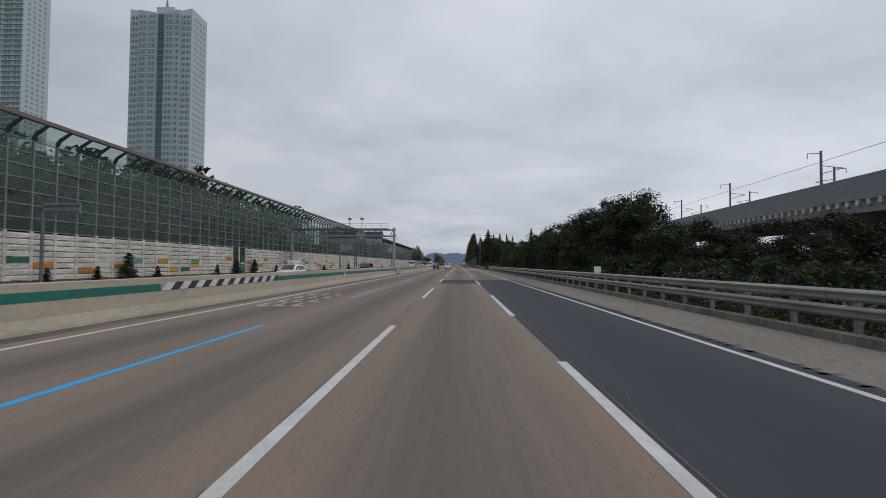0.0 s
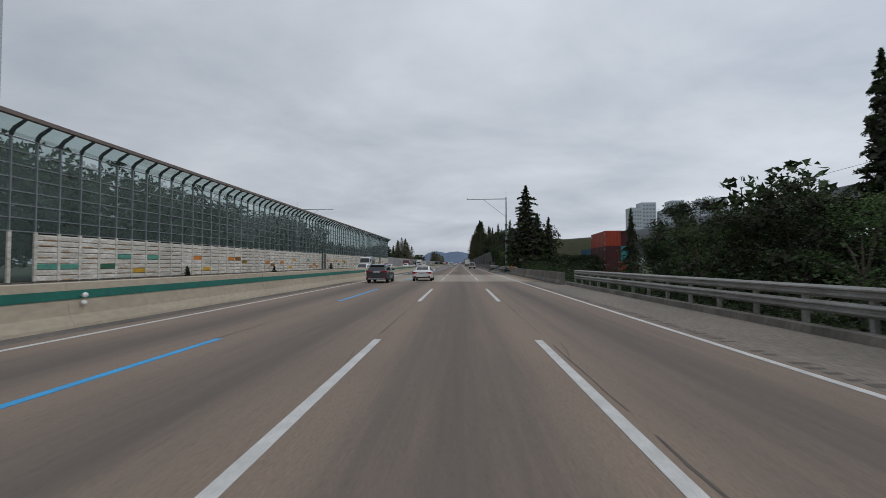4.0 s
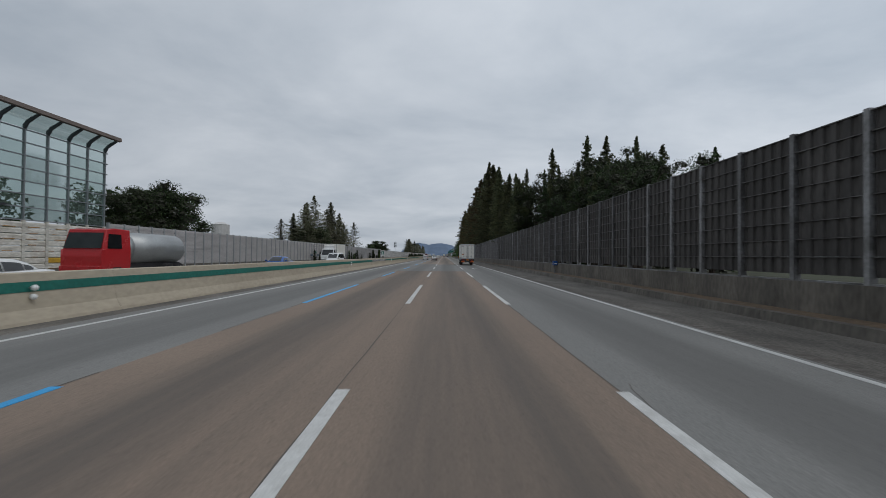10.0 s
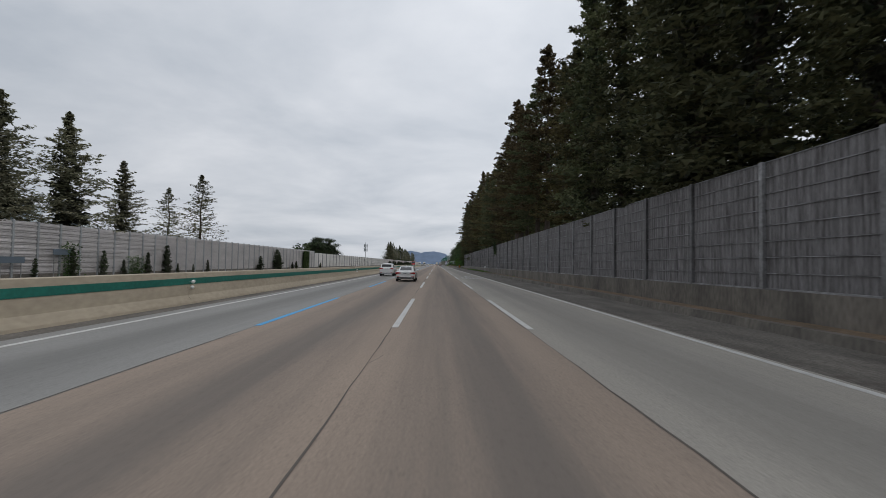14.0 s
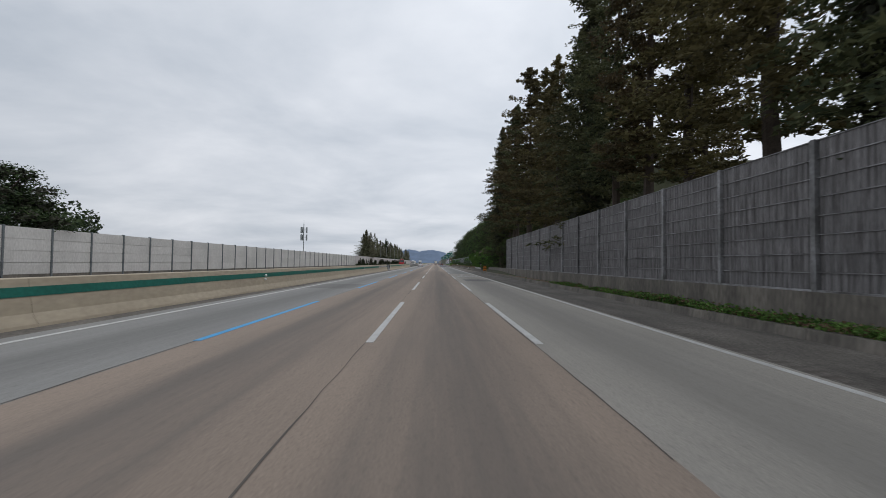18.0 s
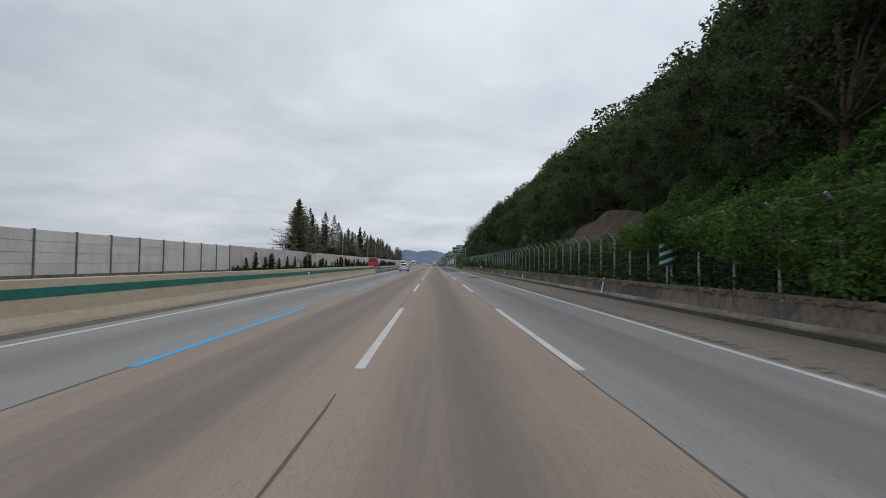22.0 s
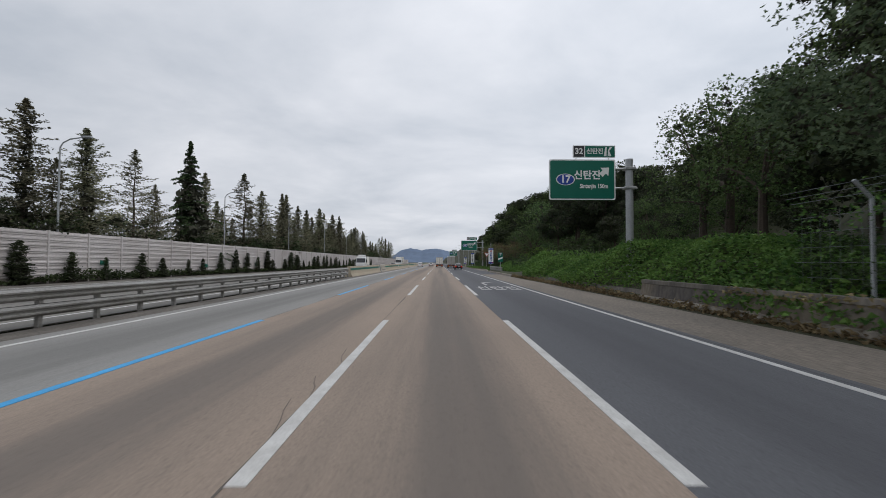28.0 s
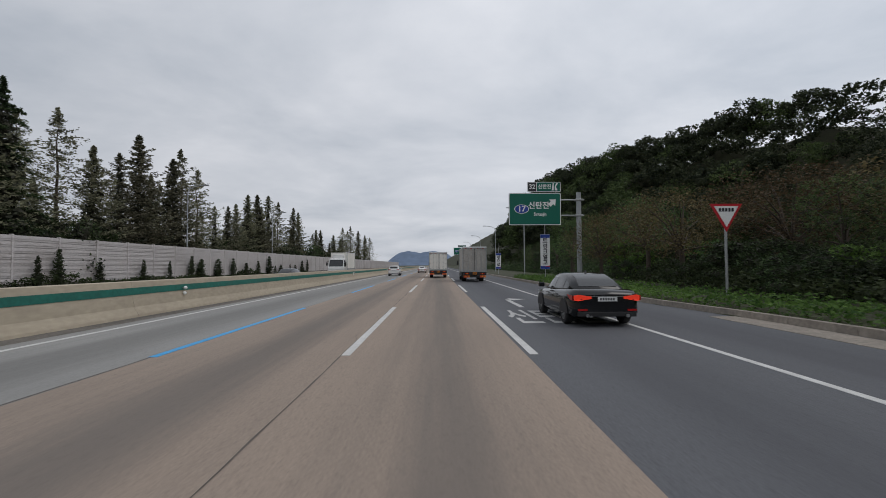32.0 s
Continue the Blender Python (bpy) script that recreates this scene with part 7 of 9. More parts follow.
def car(kind, paint, label, loc, rz=0.0, name="car", group="", rails=False, lamps="taillight"):
    c = CARS[kind]
    t = thing(name, label, "car", group, loc=loc, rz=rz)
    bm = bmesh.new()
    loft(bm, [body_ring(*s) for s in c["body"]])
    body = part("body", bm, M[paint], t, smooth=True)
    body.data.polygons.foreach_set("use_smooth", [len(p.vertices) == 4 for p in body.data.polygons])
    st = c["cabin"]
    bm = bmesh.new()
    loft(bm, [cabin_ring(*s) for s in st])
    part("cabin", bm, M[paint], t, smooth=True)

    def at(y):
        for a, b in zip(st, st[1:]):
            if a[0] <= y <= b[0]:
                k = (y - a[0]) / (b[0] - a[0])
                return [a[i] + (b[i] - a[i]) * k for i in range(5)]
        return st[-1]

    def side(y, f, s):
        """A point on the cabin's flank: f runs from the belt to the roof edge."""
        _, wb, wt, z0, z1 = at(y)
        z = z0 + 0.05 + (max(z0 + 0.06, z1 - 0.13) - z0 - 0.05) * f
        k = (z - z0) / max(0.05, z1 - 0.06 - z0)
        return (s * (wb + (wt + 0.03 - wb) * k + 0.015 * (1 - abs(2 * k - 1)) + 0.012), y, z)
    for s in (-1, 1):
        for ya, yb in c["glass"]:
            bm = bmesh.new()
            rows = [[bm.verts.new(side(ya + (yb - ya) * i / 6, f, s)) for f in (0, 0.5, 1)] for i in range(7)]
            for p, q in zip(rows, rows[1:]):
                for j in range(2):
                    bm.faces.new((p[j], p[j + 1], q[j + 1], q[j]))
            part("side_window", bm, M["windowglass"], t, smooth=True)
    for (ya, yb), pane in ((c["rear"], "rear_window"), (c["front"], "windscreen")):
        bm = bmesh.new()
        rows = []
        for i in range(6):
            y = ya + (yb - ya) * i / 5
            _, wb, wt, z0, z1 = at(y)
            rows.append([bm.verts.new((x * (wt - 0.10), y, z1 + 0.024 - 0.004 * abs(x))) for x in (-1, 0, 1)])
        for p, q in zip(rows, rows[1:]):
            for j in range(2):
                bm.faces.new((p[j], p[j + 1], q[j + 1], q[j]))
        part(pane, bm, M["windowglass"], t, smooth=True)
    bm = bmesh.new()
    y = c["roof"][0] + 0.35
    prism(bm, [(y, at(y)[4] + 0.01), (y + 0.05, at(y)[4] + 0.10), (y + 0.10, at(y)[4] + 0.10), (y + 0.24, at(y)[4] + 0.01)], -0.02, 0.02, "x")
    part("aerial_fin", bm, M[paint], t)
    if kind != "sedan":
        bm = bmesh.new()
        y = st[1][0]
        prism(bm, [(y - 0.16, st[1][4] + 0.015), (y - 0.14, st[1][4] + 0.045), (y + 0.4, at(y + 0.4)[4] + 0.035), (y + 0.4, at(y + 0.4)[4])], -0.62, 0.62, "x")
        part("spoiler", bm, M[paint], t, bevel=0.01)
        bm = bmesh.new()
        box(bm, -0.78, 0.78, -0.03, 0.05, 0.31, 0.42)
        part("skid_plate", bm, M["rim"], t, "silver lower bumper plate", bevel=0.02)
        for s in (-1, 1):
            bm = bmesh.new()
            box(bm, min(s * 0.90, s * 0.955), max(s * 0.90, s * 0.955), c["wheels"][0] + 0.4, c["wheels"][1] - 0.4, 0.24, 0.42)
            part("sill", bm, M["blackplastic"], t, "black sill cladding", bevel=0.015)
            bm = bmesh.new()
            box(bm, min(s * 0.86, s * 0.945), max(s * 0.86, s * 0.945), 0.12, c["wheels"][0] - 0.4, 0.30, 0.50)
            part("corner_cladding", bm, M["blackplastic"], t, bevel=0.02)
    else:
        bm = bmesh.new()
        box(bm, -0.50, 0.50, -0.022, 0.03, 0.845, 0.865)
        part("chrome_strip", bm, M["rim"], t, "chrome strip between the lamps")
        for s in (-1, 1):
            bm = bmesh.new()
            tube(bm, (s * 0.55, 0.1, 0.33), (s * 0.55, -0.03, 0.33), 0.05, 0.05, 8)
            part("tail_pipe", bm, M["rim"], t)
    for s in (-1, 1):
        for y in c["wheels"]:
            wheel(t, s * 0.83, y, c["r"], 0.22, "blackplastic" if kind == "suv" else "rim")
            bm = bmesh.new()
            n = 14
            pts = []
            R = c["r"] * 1.2
            ring = [(s * 0.945, y + R * math.cos(math.pi * k / n), c["r"] + R * math.sin(math.pi * k / n)) for k in range(n + 1)]
            ring2 = [(s * 0.945, y + R * 0.4 * math.cos(math.pi * k / n), c["r"] * 0.7 + R * 0.4 * math.sin(math.pi * k / n)) for k in range(n + 1)]
            strip(bm, ring, (-s * 0.05, 0, 0))
            part("wheel_arch", bm, M["blackplastic"], t)
        bm = bmesh.new()
        y = st[-1][0] - 0.45
        box(bm, s * 0.90 - 0.02, s * 0.90 + s * 0.22, y, y + 0.12, c["belt"], c["belt"] + 0.16)
        part("mirror", bm, M[paint], t, bevel=0.03)
        for y in (1.7, 2.75):
            bm = bmesh.new()
            box(bm, s * 0.925, s * 0.955, y, y + 0.2, c["belt"] - 0.17, c["belt"] - 0.13)
            part("door_handle", bm, M["rim"], t)
        # lamps
        bm = bmesh.new()
        zb = c["lamp"]
        strip(bm, [(s * 0.44, 0.0, zb + 0.05), (s * 0.80, 0.0, zb - 0.01), (s * 0.90, 0.07, zb), (s * 0.90, 0.07, zb + 0.13), (s * 0.80, 0.0, zb + 0.16), (s * 0.44, 0.0, zb + 0.11)], (0, -0.035, 0))
        lamp = part("tail_lamp", bm, M[lamps], t, "red tail lamp")
        bm = bmesh.new()
        strip(bm, [(s * 0.935, 0.06, zb), (s * 0.935, 0.30, zb + 0.02), (s * 0.938, 0.52, zb + 0.14), (s * 0.935, 0.06, zb + 0.14)], (s * 0.012, 0, 0))
        part("lamp_side", bm, M["taillight"], lamp)
        bm = bmesh.new()
        L = c["body"][-1][0]
        strip(bm, [(s * 0.45, L - 0.02, 0.62), (s * 0.80, L - 0.22, 0.66), (s * 0.80, L - 0.25, 0.78), (s * 0.45, L - 0.10, 0.72)], (0, 0.05, 0))
        part("headlamp", bm, M["signwhite"], t, "clear headlamp")
        bm = bmesh.new()
        box(bm, s * 0.55, s * 0.8, -0.015, 0.06, 0.46, 0.51)
        part("reflector", bm, M["taillight"], t)
    bm = bmesh.new()
    box(bm, -0.80, 0.80, -0.012, 0.2, 0.30, 0.44)
    part("bumper_skirt", bm, M["blackplastic"], t, bevel=0.02)
    bm = bmesh.new()
    box(bm, -0.60, 0.60, c["body"][-1][0] - 0.06, c["body"][-1][0] + 0.01, 0.42, 0.60)
    part("grille", bm, M["blackplastic"], t)
    bars_plate(t, -0.02, c["lamp"] - 0.02)
    bm = bmesh.new()
    tube(bm, (-0.45, 0.05, 0.30), (-0.45, -0.03, 0.30), 0.035)
    part("exhaust", bm, M["rim"], t)
    if rails:
        for s in (-1, 1):
            bm = bmesh.new()
            tube(bm, (s * 0.62, 0.7, 1.70), (s * 0.62, 2.4, 1.70), 0.02)
            tube(bm, (s * 0.62, 0.7, 1.70), (s * 0.62, 0.62, 1.63), 0.02)
            part("roof_rail", bm, M["blackplastic"], t)
    return t


def lamp_cluster(t, x, z, y=-0.02):
    bm = bmesh.new()
    box(bm, x - 0.19, x + 0.19, y, y + 0.06, z, z + 0.13)
    c = part("lamp_cluster", bm, M["taillight"], t, "red and amber lamp cluster", bevel=0.01)
    bm = bmesh.new()
    box(bm, x - 0.06, x + 0.06, y - 0.006, y, z + 0.02, z + 0.11)
    part("amber_lens", bm, M["amber"], c)


def chevrons(t, x0, x1, z0, z1, y):
    bm = bmesh.new()
    box(bm, x0, x1, y, y + 0.02, z0, z1)
    p = part("warning_plate", bm, M["amber"], t, "orange warning plate with red slashes")
    bm = bmesh.new()
    n = 4
    for i in range(n):
        a = x0 + (x1 - x0) * (i + 0.15) / n
        w = (x1 - x0) / n * 0.5
        d = 0.05 if x0 < 0 else -0.05
        bm.faces.new([bm.verts.new(q) for q in ((a, y - 0.004, z0), (a + w, y - 0.004, z0), (min(x1, max(x0, a + w + d)), y - 0.004, z1), (max(x0, a + d), y - 0.004, z1))])
    part("slashes", bm, M["signred"], p)


def box_truck(label, loc, box_len=7.2, panel="boxwhite", cab="carwhite", w=1.19, z0=1.08, z1=3.62, rz=0.0, group="", livery=True, axle=None):
    t = thing("box_truck", label, "truck", group, loc=loc, rz=rz)
    bm = bmesh.new()
    box(bm, -w, w, 0.05, box_len, z0, z1)
    part("cargo_box", bm, M[panel], t, bevel=0.02)
    bm = bmesh.new()
    for s in (-1, 1):
        box(bm, s * w - 0.012, s * w + 0.012, 0.05, box_len, z0 - 0.03, z0 + 0.26)
    part("sill", bm, M["postgrey"], t, "grey metal sill")
    for s in (-1, 1):
        bm = bmesh.new()
        box(bm, s * w - 0.03, s * w + 0.03, 0.03, box_len + 0.02, z1 - 0.04, z1 + 0.03)
        part("roof_edge", bm, M["signwhite"], t)
        for y in (0.0, box_len - 0.04):
            bm = bmesh.new()
            box(bm, s * w - 0.04, s * w + 0.02, y, y + 0.08, z0, z1)
            part("corner_post", bm, M["postgrey"], t)
    for zz in (z0 - 0.02, z1 - 0.12):
        bm = bmesh.new()
        box(bm, -w, w, -0.01, 0.06, zz, zz + 0.14)
        part("rear_frame", bm, M["postgrey"], t)
    for s in (-1, 1):
        bm = bmesh.new()
        box(bm, min(s * 0.02, s * (w - 0.1)), max(s * 0.02, s * (w - 0.1)), 0.0, 0.05, z0 + 0.12, z1 - 0.13)
        d = part("rear_door", bm, M[panel], t, bevel=0.006)
        for x in (0.17, 0.66):
            bm = bmesh.new()
            tube(bm, (s * x, -0.03, z0 + 0.05), (s * x, -0.03, z1 - 0.05), 0.018, 0.018, 6)
            for zz in (z0 + 0.2, (z0 + z1) / 2 - 0.2, (z0 + z1) / 2 + 0.5, z1 - 0.25):
                box(bm, s * x - 0.04, s * x + 0.04, -0.05, 0.0, zz, zz + 0.09)
            part("lock_rod", bm, M["steel"], d)
            bm = bmesh.new()
            box(bm, s * x - 0.14, s * x + 0.10, -0.07, -0.045, z0 + 0.42, z0 + 0.47)
            part("lock_handle", bm, M["steel"], d)
        for k in range(4):
            bm = bmesh.new()
            zz = z0 + 0.2 + k * (z1 - z0 - 0.45) / 3
            box(bm, min(s * (w - 0.26), s * (w + 0.02)), max(s * (w - 0.26), s * (w + 0.02)), -0.03, 0.0, zz, zz + 0.06)
            part("hinge", bm, M["steel"], d)
    for x in (-0.9, -0.35, 0.3, 0.85):
        bm = bmesh.new()
        box(bm, x - 0.08, x + 0.08, -0.03, 0.0, z1 - 0.12, z1 - 0.07)
        part("marker_lamp", bm, M["taillight"], t)
    bm = bmesh.new()
    prism(bm, [(-0.06, z1 - 0.02), (0.16, z1 - 0.02), (0.22, z1 + 0.06), (0.0, z1 + 0.08)], -w - 0.02, w + 0.02, "x")
    part("rain_cap", bm, M["steel"], t, "bright metal cap over the doors")
    bm = bmesh.new()
    box(bm, -0.018, 0.018, -0.008, 0.04, z0 + 0.12, z1 - 0.14)
    part("door_gasket", bm, M["blackplastic"], t, "black rubber gasket between the doors")
    if livery:
        bm = bmesh.new()
        box(bm, -w + 0.16, -w + 0.58, -0.006, 0.0, z0 + 0.72, z0 + 0.88)
        p = part("label_plate", bm, M["amber"], t, "orange label on the door")
        for k in range(2):
            bm = bmesh.new()
            box(bm, -w + 0.29, -w + 0.56, -0.009, -0.006, z0 + 0.745 + 0.065 * k, z0 + 0.785 + 0.065 * k)
            part("bar", bm, M["ink"], p)
        bm = bmesh.new()
        box(bm, -w + 0.16, -w + 0.50, -0.006, 0.0, z1 - 0.33, z1 - 0.24)
        part("label_plate", bm, M["signback"], t, "small grey label on the door")
    bm = bmesh.new()
    box(bm, -w + 0.55, w - 0.55, 0.4, box_len + 1.7, z0 - 0.32, z0 - 0.04)
    part("chassis", bm, M["blackplastic"], t)
    bm = bmesh.new()
    box(bm, -w, w, 0.0, 0.18, z0 - 0.34, z0 - 0.05)
    part("lamp_board", bm, M["blackplastic"], t)
    for s in (-1, 1):
        lamp_cluster(t, s * 0.78, z0 - 0.26)
        chevrons(t, *((-1.12, -0.52) if s < 0 else (0.52, 1.12)), z0 - 0.58, z0 - 0.38, -0.03)
    bm = bmesh.new()
    box(bm, -w + 0.05, w - 0.05, -0.02, 0.1, z0 - 0.58, z0 - 0.40)
    part("underrun_bar", bm, M["blackplastic"], t)
    bars_plate(t, -0.01, z0 - 0.27, 0.40, 0.2, "amber")
    ry = axle or box_len * 0.40
    for s in (-1, 1):
        wheel(t, s * (w - 0.25), ry, 0.46, 0.44)
        wheel(t, s * (w - 0.18), box_len + 0.85, 0.46, 0.28)
        bm = bmesh.new()
        for zz in (0.55, 0.85):
            tube(bm, (s * (w - 0.03), ry + 0.9, zz), (s * (w - 0.03), box_len + 0.1, zz), 0.035, 0.035, 6)
        for k in range(3):
            y = ry + 1.1 + k * (box_len - ry - 1.3) / 2
            tube(bm, (s * (w - 0.05), y, 0.5), (s * (w - 0.05), y, z0), 0.03, 0.03, 4)
        part("side_guard", bm, M["darksteel"], t)
        bm = bmesh.new()
        box(bm, min(s * (w - 0.5), s * (w - 0.05)), max(s * (w - 0.5), s * (w - 0.05)), ry - 0.62, ry - 0.57, 0.3, 1.0)
        part("mudflap", bm, M["blackplastic"], t)
    for x, y in ((-0.85, box_len * 0.62), (0.8, box_len * 0.68)):
        bm = bmesh.new()
        tube(bm, (x, y - 0.45, 0.78), (x, y + 0.45, 0.78), 0.24, 0.24, 12)
        part("tank", bm, M["darksteel"], t)
    # cab
    y0, y1 = box_len + 0.12, box_len + 2.0
    bm = bmesh.new()
    loft(bm, [[(-1.08, y, 0.62), (-1.12, y, 0.8), (-1.12, y, 1.55), (-1.06 + k, y, zt), (1.06 - k, y, zt), (1.12, y, 1.55), (1.12, y, 0.8), (1.08, y, 0.62)] for y, zt, k in ((y0, 2.75, 0.0), (y0 + 0.9, 2.78, 0.02), (y1 - 0.42, 2.72, 0.04), (y1 - 0.1, 1.75, 0.02), (y1, 1.35, 0.0))])
    part("cab", bm, M[cab], t, bevel=0.02)
    for s in (-1, 1):
        bm = bmesh.new()
        strip(bm, [(s * 1.115, y0 + 0.55, 1.6), (s * 1.115, y1 - 0.25, 1.6), (s * 1.075, y1 - 0.52, 2.5), (s * 1.07, y0 + 0.6, 2.5)], (s * 0.02, 0, 0))
        part("side_window", bm, M["windowglass"], t)
        bm = bmesh.new()
        box(bm, min(s * 1.22, s * 1.42), max(s * 1.22, s * 1.42), y1 - 0.3, y1 - 0.12, 1.75, 2.2)
        m = part("mirror", bm, M["blackplastic"], t, bevel=0.03)
        bm = bmesh.new()
        tube(bm, (s * 1.06, y1 - 0.3, 2.4), (s * 1.3, y1 - 0.2, 2.35), 0.02)
        tube(bm, (s * 1.3, y1 - 0.2, 2.35), (s * 1.3, y1 - 0.2, 1.9), 0.02)
        part("arm", bm, M["blackplastic"], m)
        if livery:
            bm = bmesh.new()
            strip(bm, [(s * 1.125, y0 + 0.1, 1.55), (s * 1.125, y0 + 0.75, 1.0), (s * 1.125, y0 + 1.5, 1.0), (s * 1.125, y0 + 0.95, 1.55)], (s * 0.006, 0, 0))
            part("livery_band", bm, M["darksteel"], t)
        bm = bmesh.new()
        box(bm, min(s * 0.6, s * 1.0), max(s * 0.6, s * 1.0), y1 - 0.02, y1 + 0.04, 0.85, 1.05)
        part("headlamp", bm, M["signwhite"], t)
    bm = bmesh.new()
    strip(bm, [(-0.98, y1 - 0.09, 1.62), (0.98, y1 - 0.09, 1.62), (0.93, y1 - 0.40, 2.55), (-0.93, y1 - 0.40, 2.55)], (0, 0.05, 0.02))
    part("windscreen", bm, M["windowglass"], t)
    bm = bmesh.new()
    box(bm, -1.1, 1.1, y1 - 0.3, y1 + 0.12, 0.38, 0.8)
    part("bumper", bm, M["blackplastic"], t, bevel=0.03)
    bm = bmesh.new()
    strip(bm, [(-0.9, y0 + 0.1, 2.76), (0.9, y0 + 0.1, 2.76), (0.8, y0 + 0.1, 3.35), (-0.8, y0 + 0.1, 3.35)], (0, 0.35, -0.1))
    part("air_deflector", bm, M[cab], t)
    return t


def light_truck(label, loc):
    """Small crew-cab drop-side truck with a sheeted load."""
    t = thing("pickup_truck", label, "truck", loc=loc)
    w = 0.87
    bm = bmesh.new()
    loft(bm, [[(-w + 0.05, y, 0.42), (-w, y, 0.6), (-w, y, 1.12), (-w + b, y, z), (w - b, y, z), (w, y, 1.12), (w, y, 0.6), (w - 0.05, y, 0.42)] for y, z, b in ((2.30, 1.93, 0.10), (2.6, 1.99, 0.11), (4.0, 1.99, 0.12), (4.35, 1.88, 0.13), (4.85, 1.18, 0.05), (5.02, 0.95, 0.03))])
    part("cab", bm, M["carwhite"], t, bevel=0.025)
    bm = bmesh.new()
    strip(bm, [(-0.66, 2.295, 1.28), (0.66, 2.295, 1.28), (0.60, 2.295, 1.75), (-0.60, 2.295, 1.75)], (0, -0.02, 0))
    part("rear_window", bm, M["windowglass"], t)
    for x in (-0.45, -0.12, 0.12, 0.45):
        bm = bmesh.new()
        tube(bm, (x, 2.24, 0.95), (x, 2.24, 1.95), 0.022)
        part("guard_bar", bm, M["carwhite"], t)
    for z in (1.90, 1.96):
        bm = bmesh.new()
        tube(bm, (-0.72, 2.24, z), (0.72, 2.24, z), 0.022)
        part("guard_rail", bm, M["carwhite"], t)
    for s in (-1, 1):
        for ya, yb in ((2.55, 3.35), (3.45, 4.42)):
            bm = bmesh.new()
            strip(bm, [(s * 0.872, ya, 1.18), (s * 0.872, yb, 1.18), (s * 0.785, yb - 0.08 if yb < 4 else yb - 0.3, 1.82), (s * 0.785, ya + 0.05, 1.82)], (s * 0.012, 0, 0))
            part("side_window", bm, M["windowglass"], t)
        for y in (2.6, 3.45):
            bm = bmesh.new()
            box(bm, min(s * 0.865, s * 0.89), max(s * 0.865, s * 0.89), y, y + 0.09, 0.95, 1.12)
            part("door_handle", bm, M["blackplastic"], t)
        bm = bmesh.new()
        box(bm, min(s * 0.92, s * 1.12), max(s * 0.92, s * 1.12), 4.5, 4.62, 1.18, 1.45)
        part("mirror", bm, M["blackplastic"], t, bevel=0.03)
        bm = bmesh.new()
        box(bm, min(s * 0.85, s * 0.93), max(s * 0.85, s * 0.93), 0.0, 2.22, 0.72, 1.06)
        part("side_gate", bm, M["carwhite"], t, bevel=0.01)
        wheel(t, s * 0.74, 0.95, 0.28, 0.32)
        wheel(t, s * 0.76, 4.05, 0.31, 0.2)
        bm = bmesh.new()
        n = 12
        strip(bm, [(s * 0.885, 4.05 + 0.39 * math.cos(math.pi * k / n), 0.34 + 0.39 * math.sin(math.pi * k / n)) for k in range(n + 1)], (-s * 0.04, 0, 0))
        part("wheel_arch", bm, M["blackplastic"], t)
        lamp_cluster(t, s * 0.66, 0.50, -0.03)
        bm = bmesh.new()
        tube(bm, (s * 0.72, 2.3, 1.96), (s * 0.72, 2.3, 2.06), 0.05)
        part("beacon", bm, M["signwhite"], t)
        bm = bmesh.new()
        box(bm, min(s * 0.35, s * 0.75), max(s * 0.35, s * 0.75), 0.35, 0.39, 0.2, 0.6)
        part("mudflap", bm, M["blackplastic"], t)
        bm = bmesh.new()
        box(bm, min(s * 0.5, s * 0.78), max(s * 0.5, s * 0.78), 5.0, 5.06, 0.75, 0.92)
        part("headlamp", bm, M["signwhite"], t)
    bm = bmesh.new()
    box(bm, -0.92, 0.92, 0.0, 2.26, 0.66, 0.74)
    part("bed", bm, M["carwhite"], t)
    bm = bmesh.new()
    box(bm, -0.92, 0.92, -0.03, 0.03, 0.70, 1.03)
    g = part("tailgate", bm, M["carwhite"], t, bevel=0.012)
    bm = bmesh.new()
    for i in range(7):
        box(bm, -0.30 + i * 0.085, -0.235 + i * 0.085, -0.036, -0.03, 0.84, 0.89)
    part("bars", bm, M["ink"], g)
    bm = bmesh.new()
    box(bm, -0.5, 0.5, 0.1, 4.6, 0.42, 0.64)
    part("chassis", bm, M["blackplastic"], t)
    bm = bmesh.new()
    box(bm, -0.88, 0.88, 0.0, 0.08, 0.46, 0.64)
    part("lamp_board", bm, M["blackplastic"], t)
    bars_plate(t, -0.02, 0.46, 0.36, 0.17)
    # sheeted load
    n, m = 22, 18
    bm = bmesh.new()
    grid = []
    for j in range(m + 1):
        row = []
        for i in range(n + 1):
            u, v = i / n * 2 - 1, j / m
            edge = max(abs(u) ** 5, max(0, (0.12 - v) / 0.12) ** 1.5, max(0, (v - 0.95) / 0.05))
            z = 1.42 - 0.42 * edge + 0.06 * noise.noise((u * 3, v * 4, 1)) - 0.09 * v * 0 + 0.03 * noise.noise((u * 9, v * 11, 2))
            y = 0.02 + 2.2 * v - (0.10 * edge if v < 0.1 else 0)
            row.append(bm.verts.new((u * (0.90 + 0.06 * edge), y, z - (0.16 if u < -0.3 and v < 0.06 else 0))))
        grid.append(row)
    for j in range(m):
        for i in range(n):
            bm.faces.new((grid[j][i], grid[j][i + 1], grid[j + 1][i + 1], grid[j + 1][i]))
    part("tarpaulin", bm, M["tarp"], t, "crumpled dark green tarpaulin", smooth=True)
    for s in (-0.05, 0.85):
        bm = bmesh.new()
        tube(bm, (s, 0.0, 1.0), (s, 0.0, 1.83), 0.024)
        part("rack_post", bm, M["steel"], t)
    bm = bmesh.new()
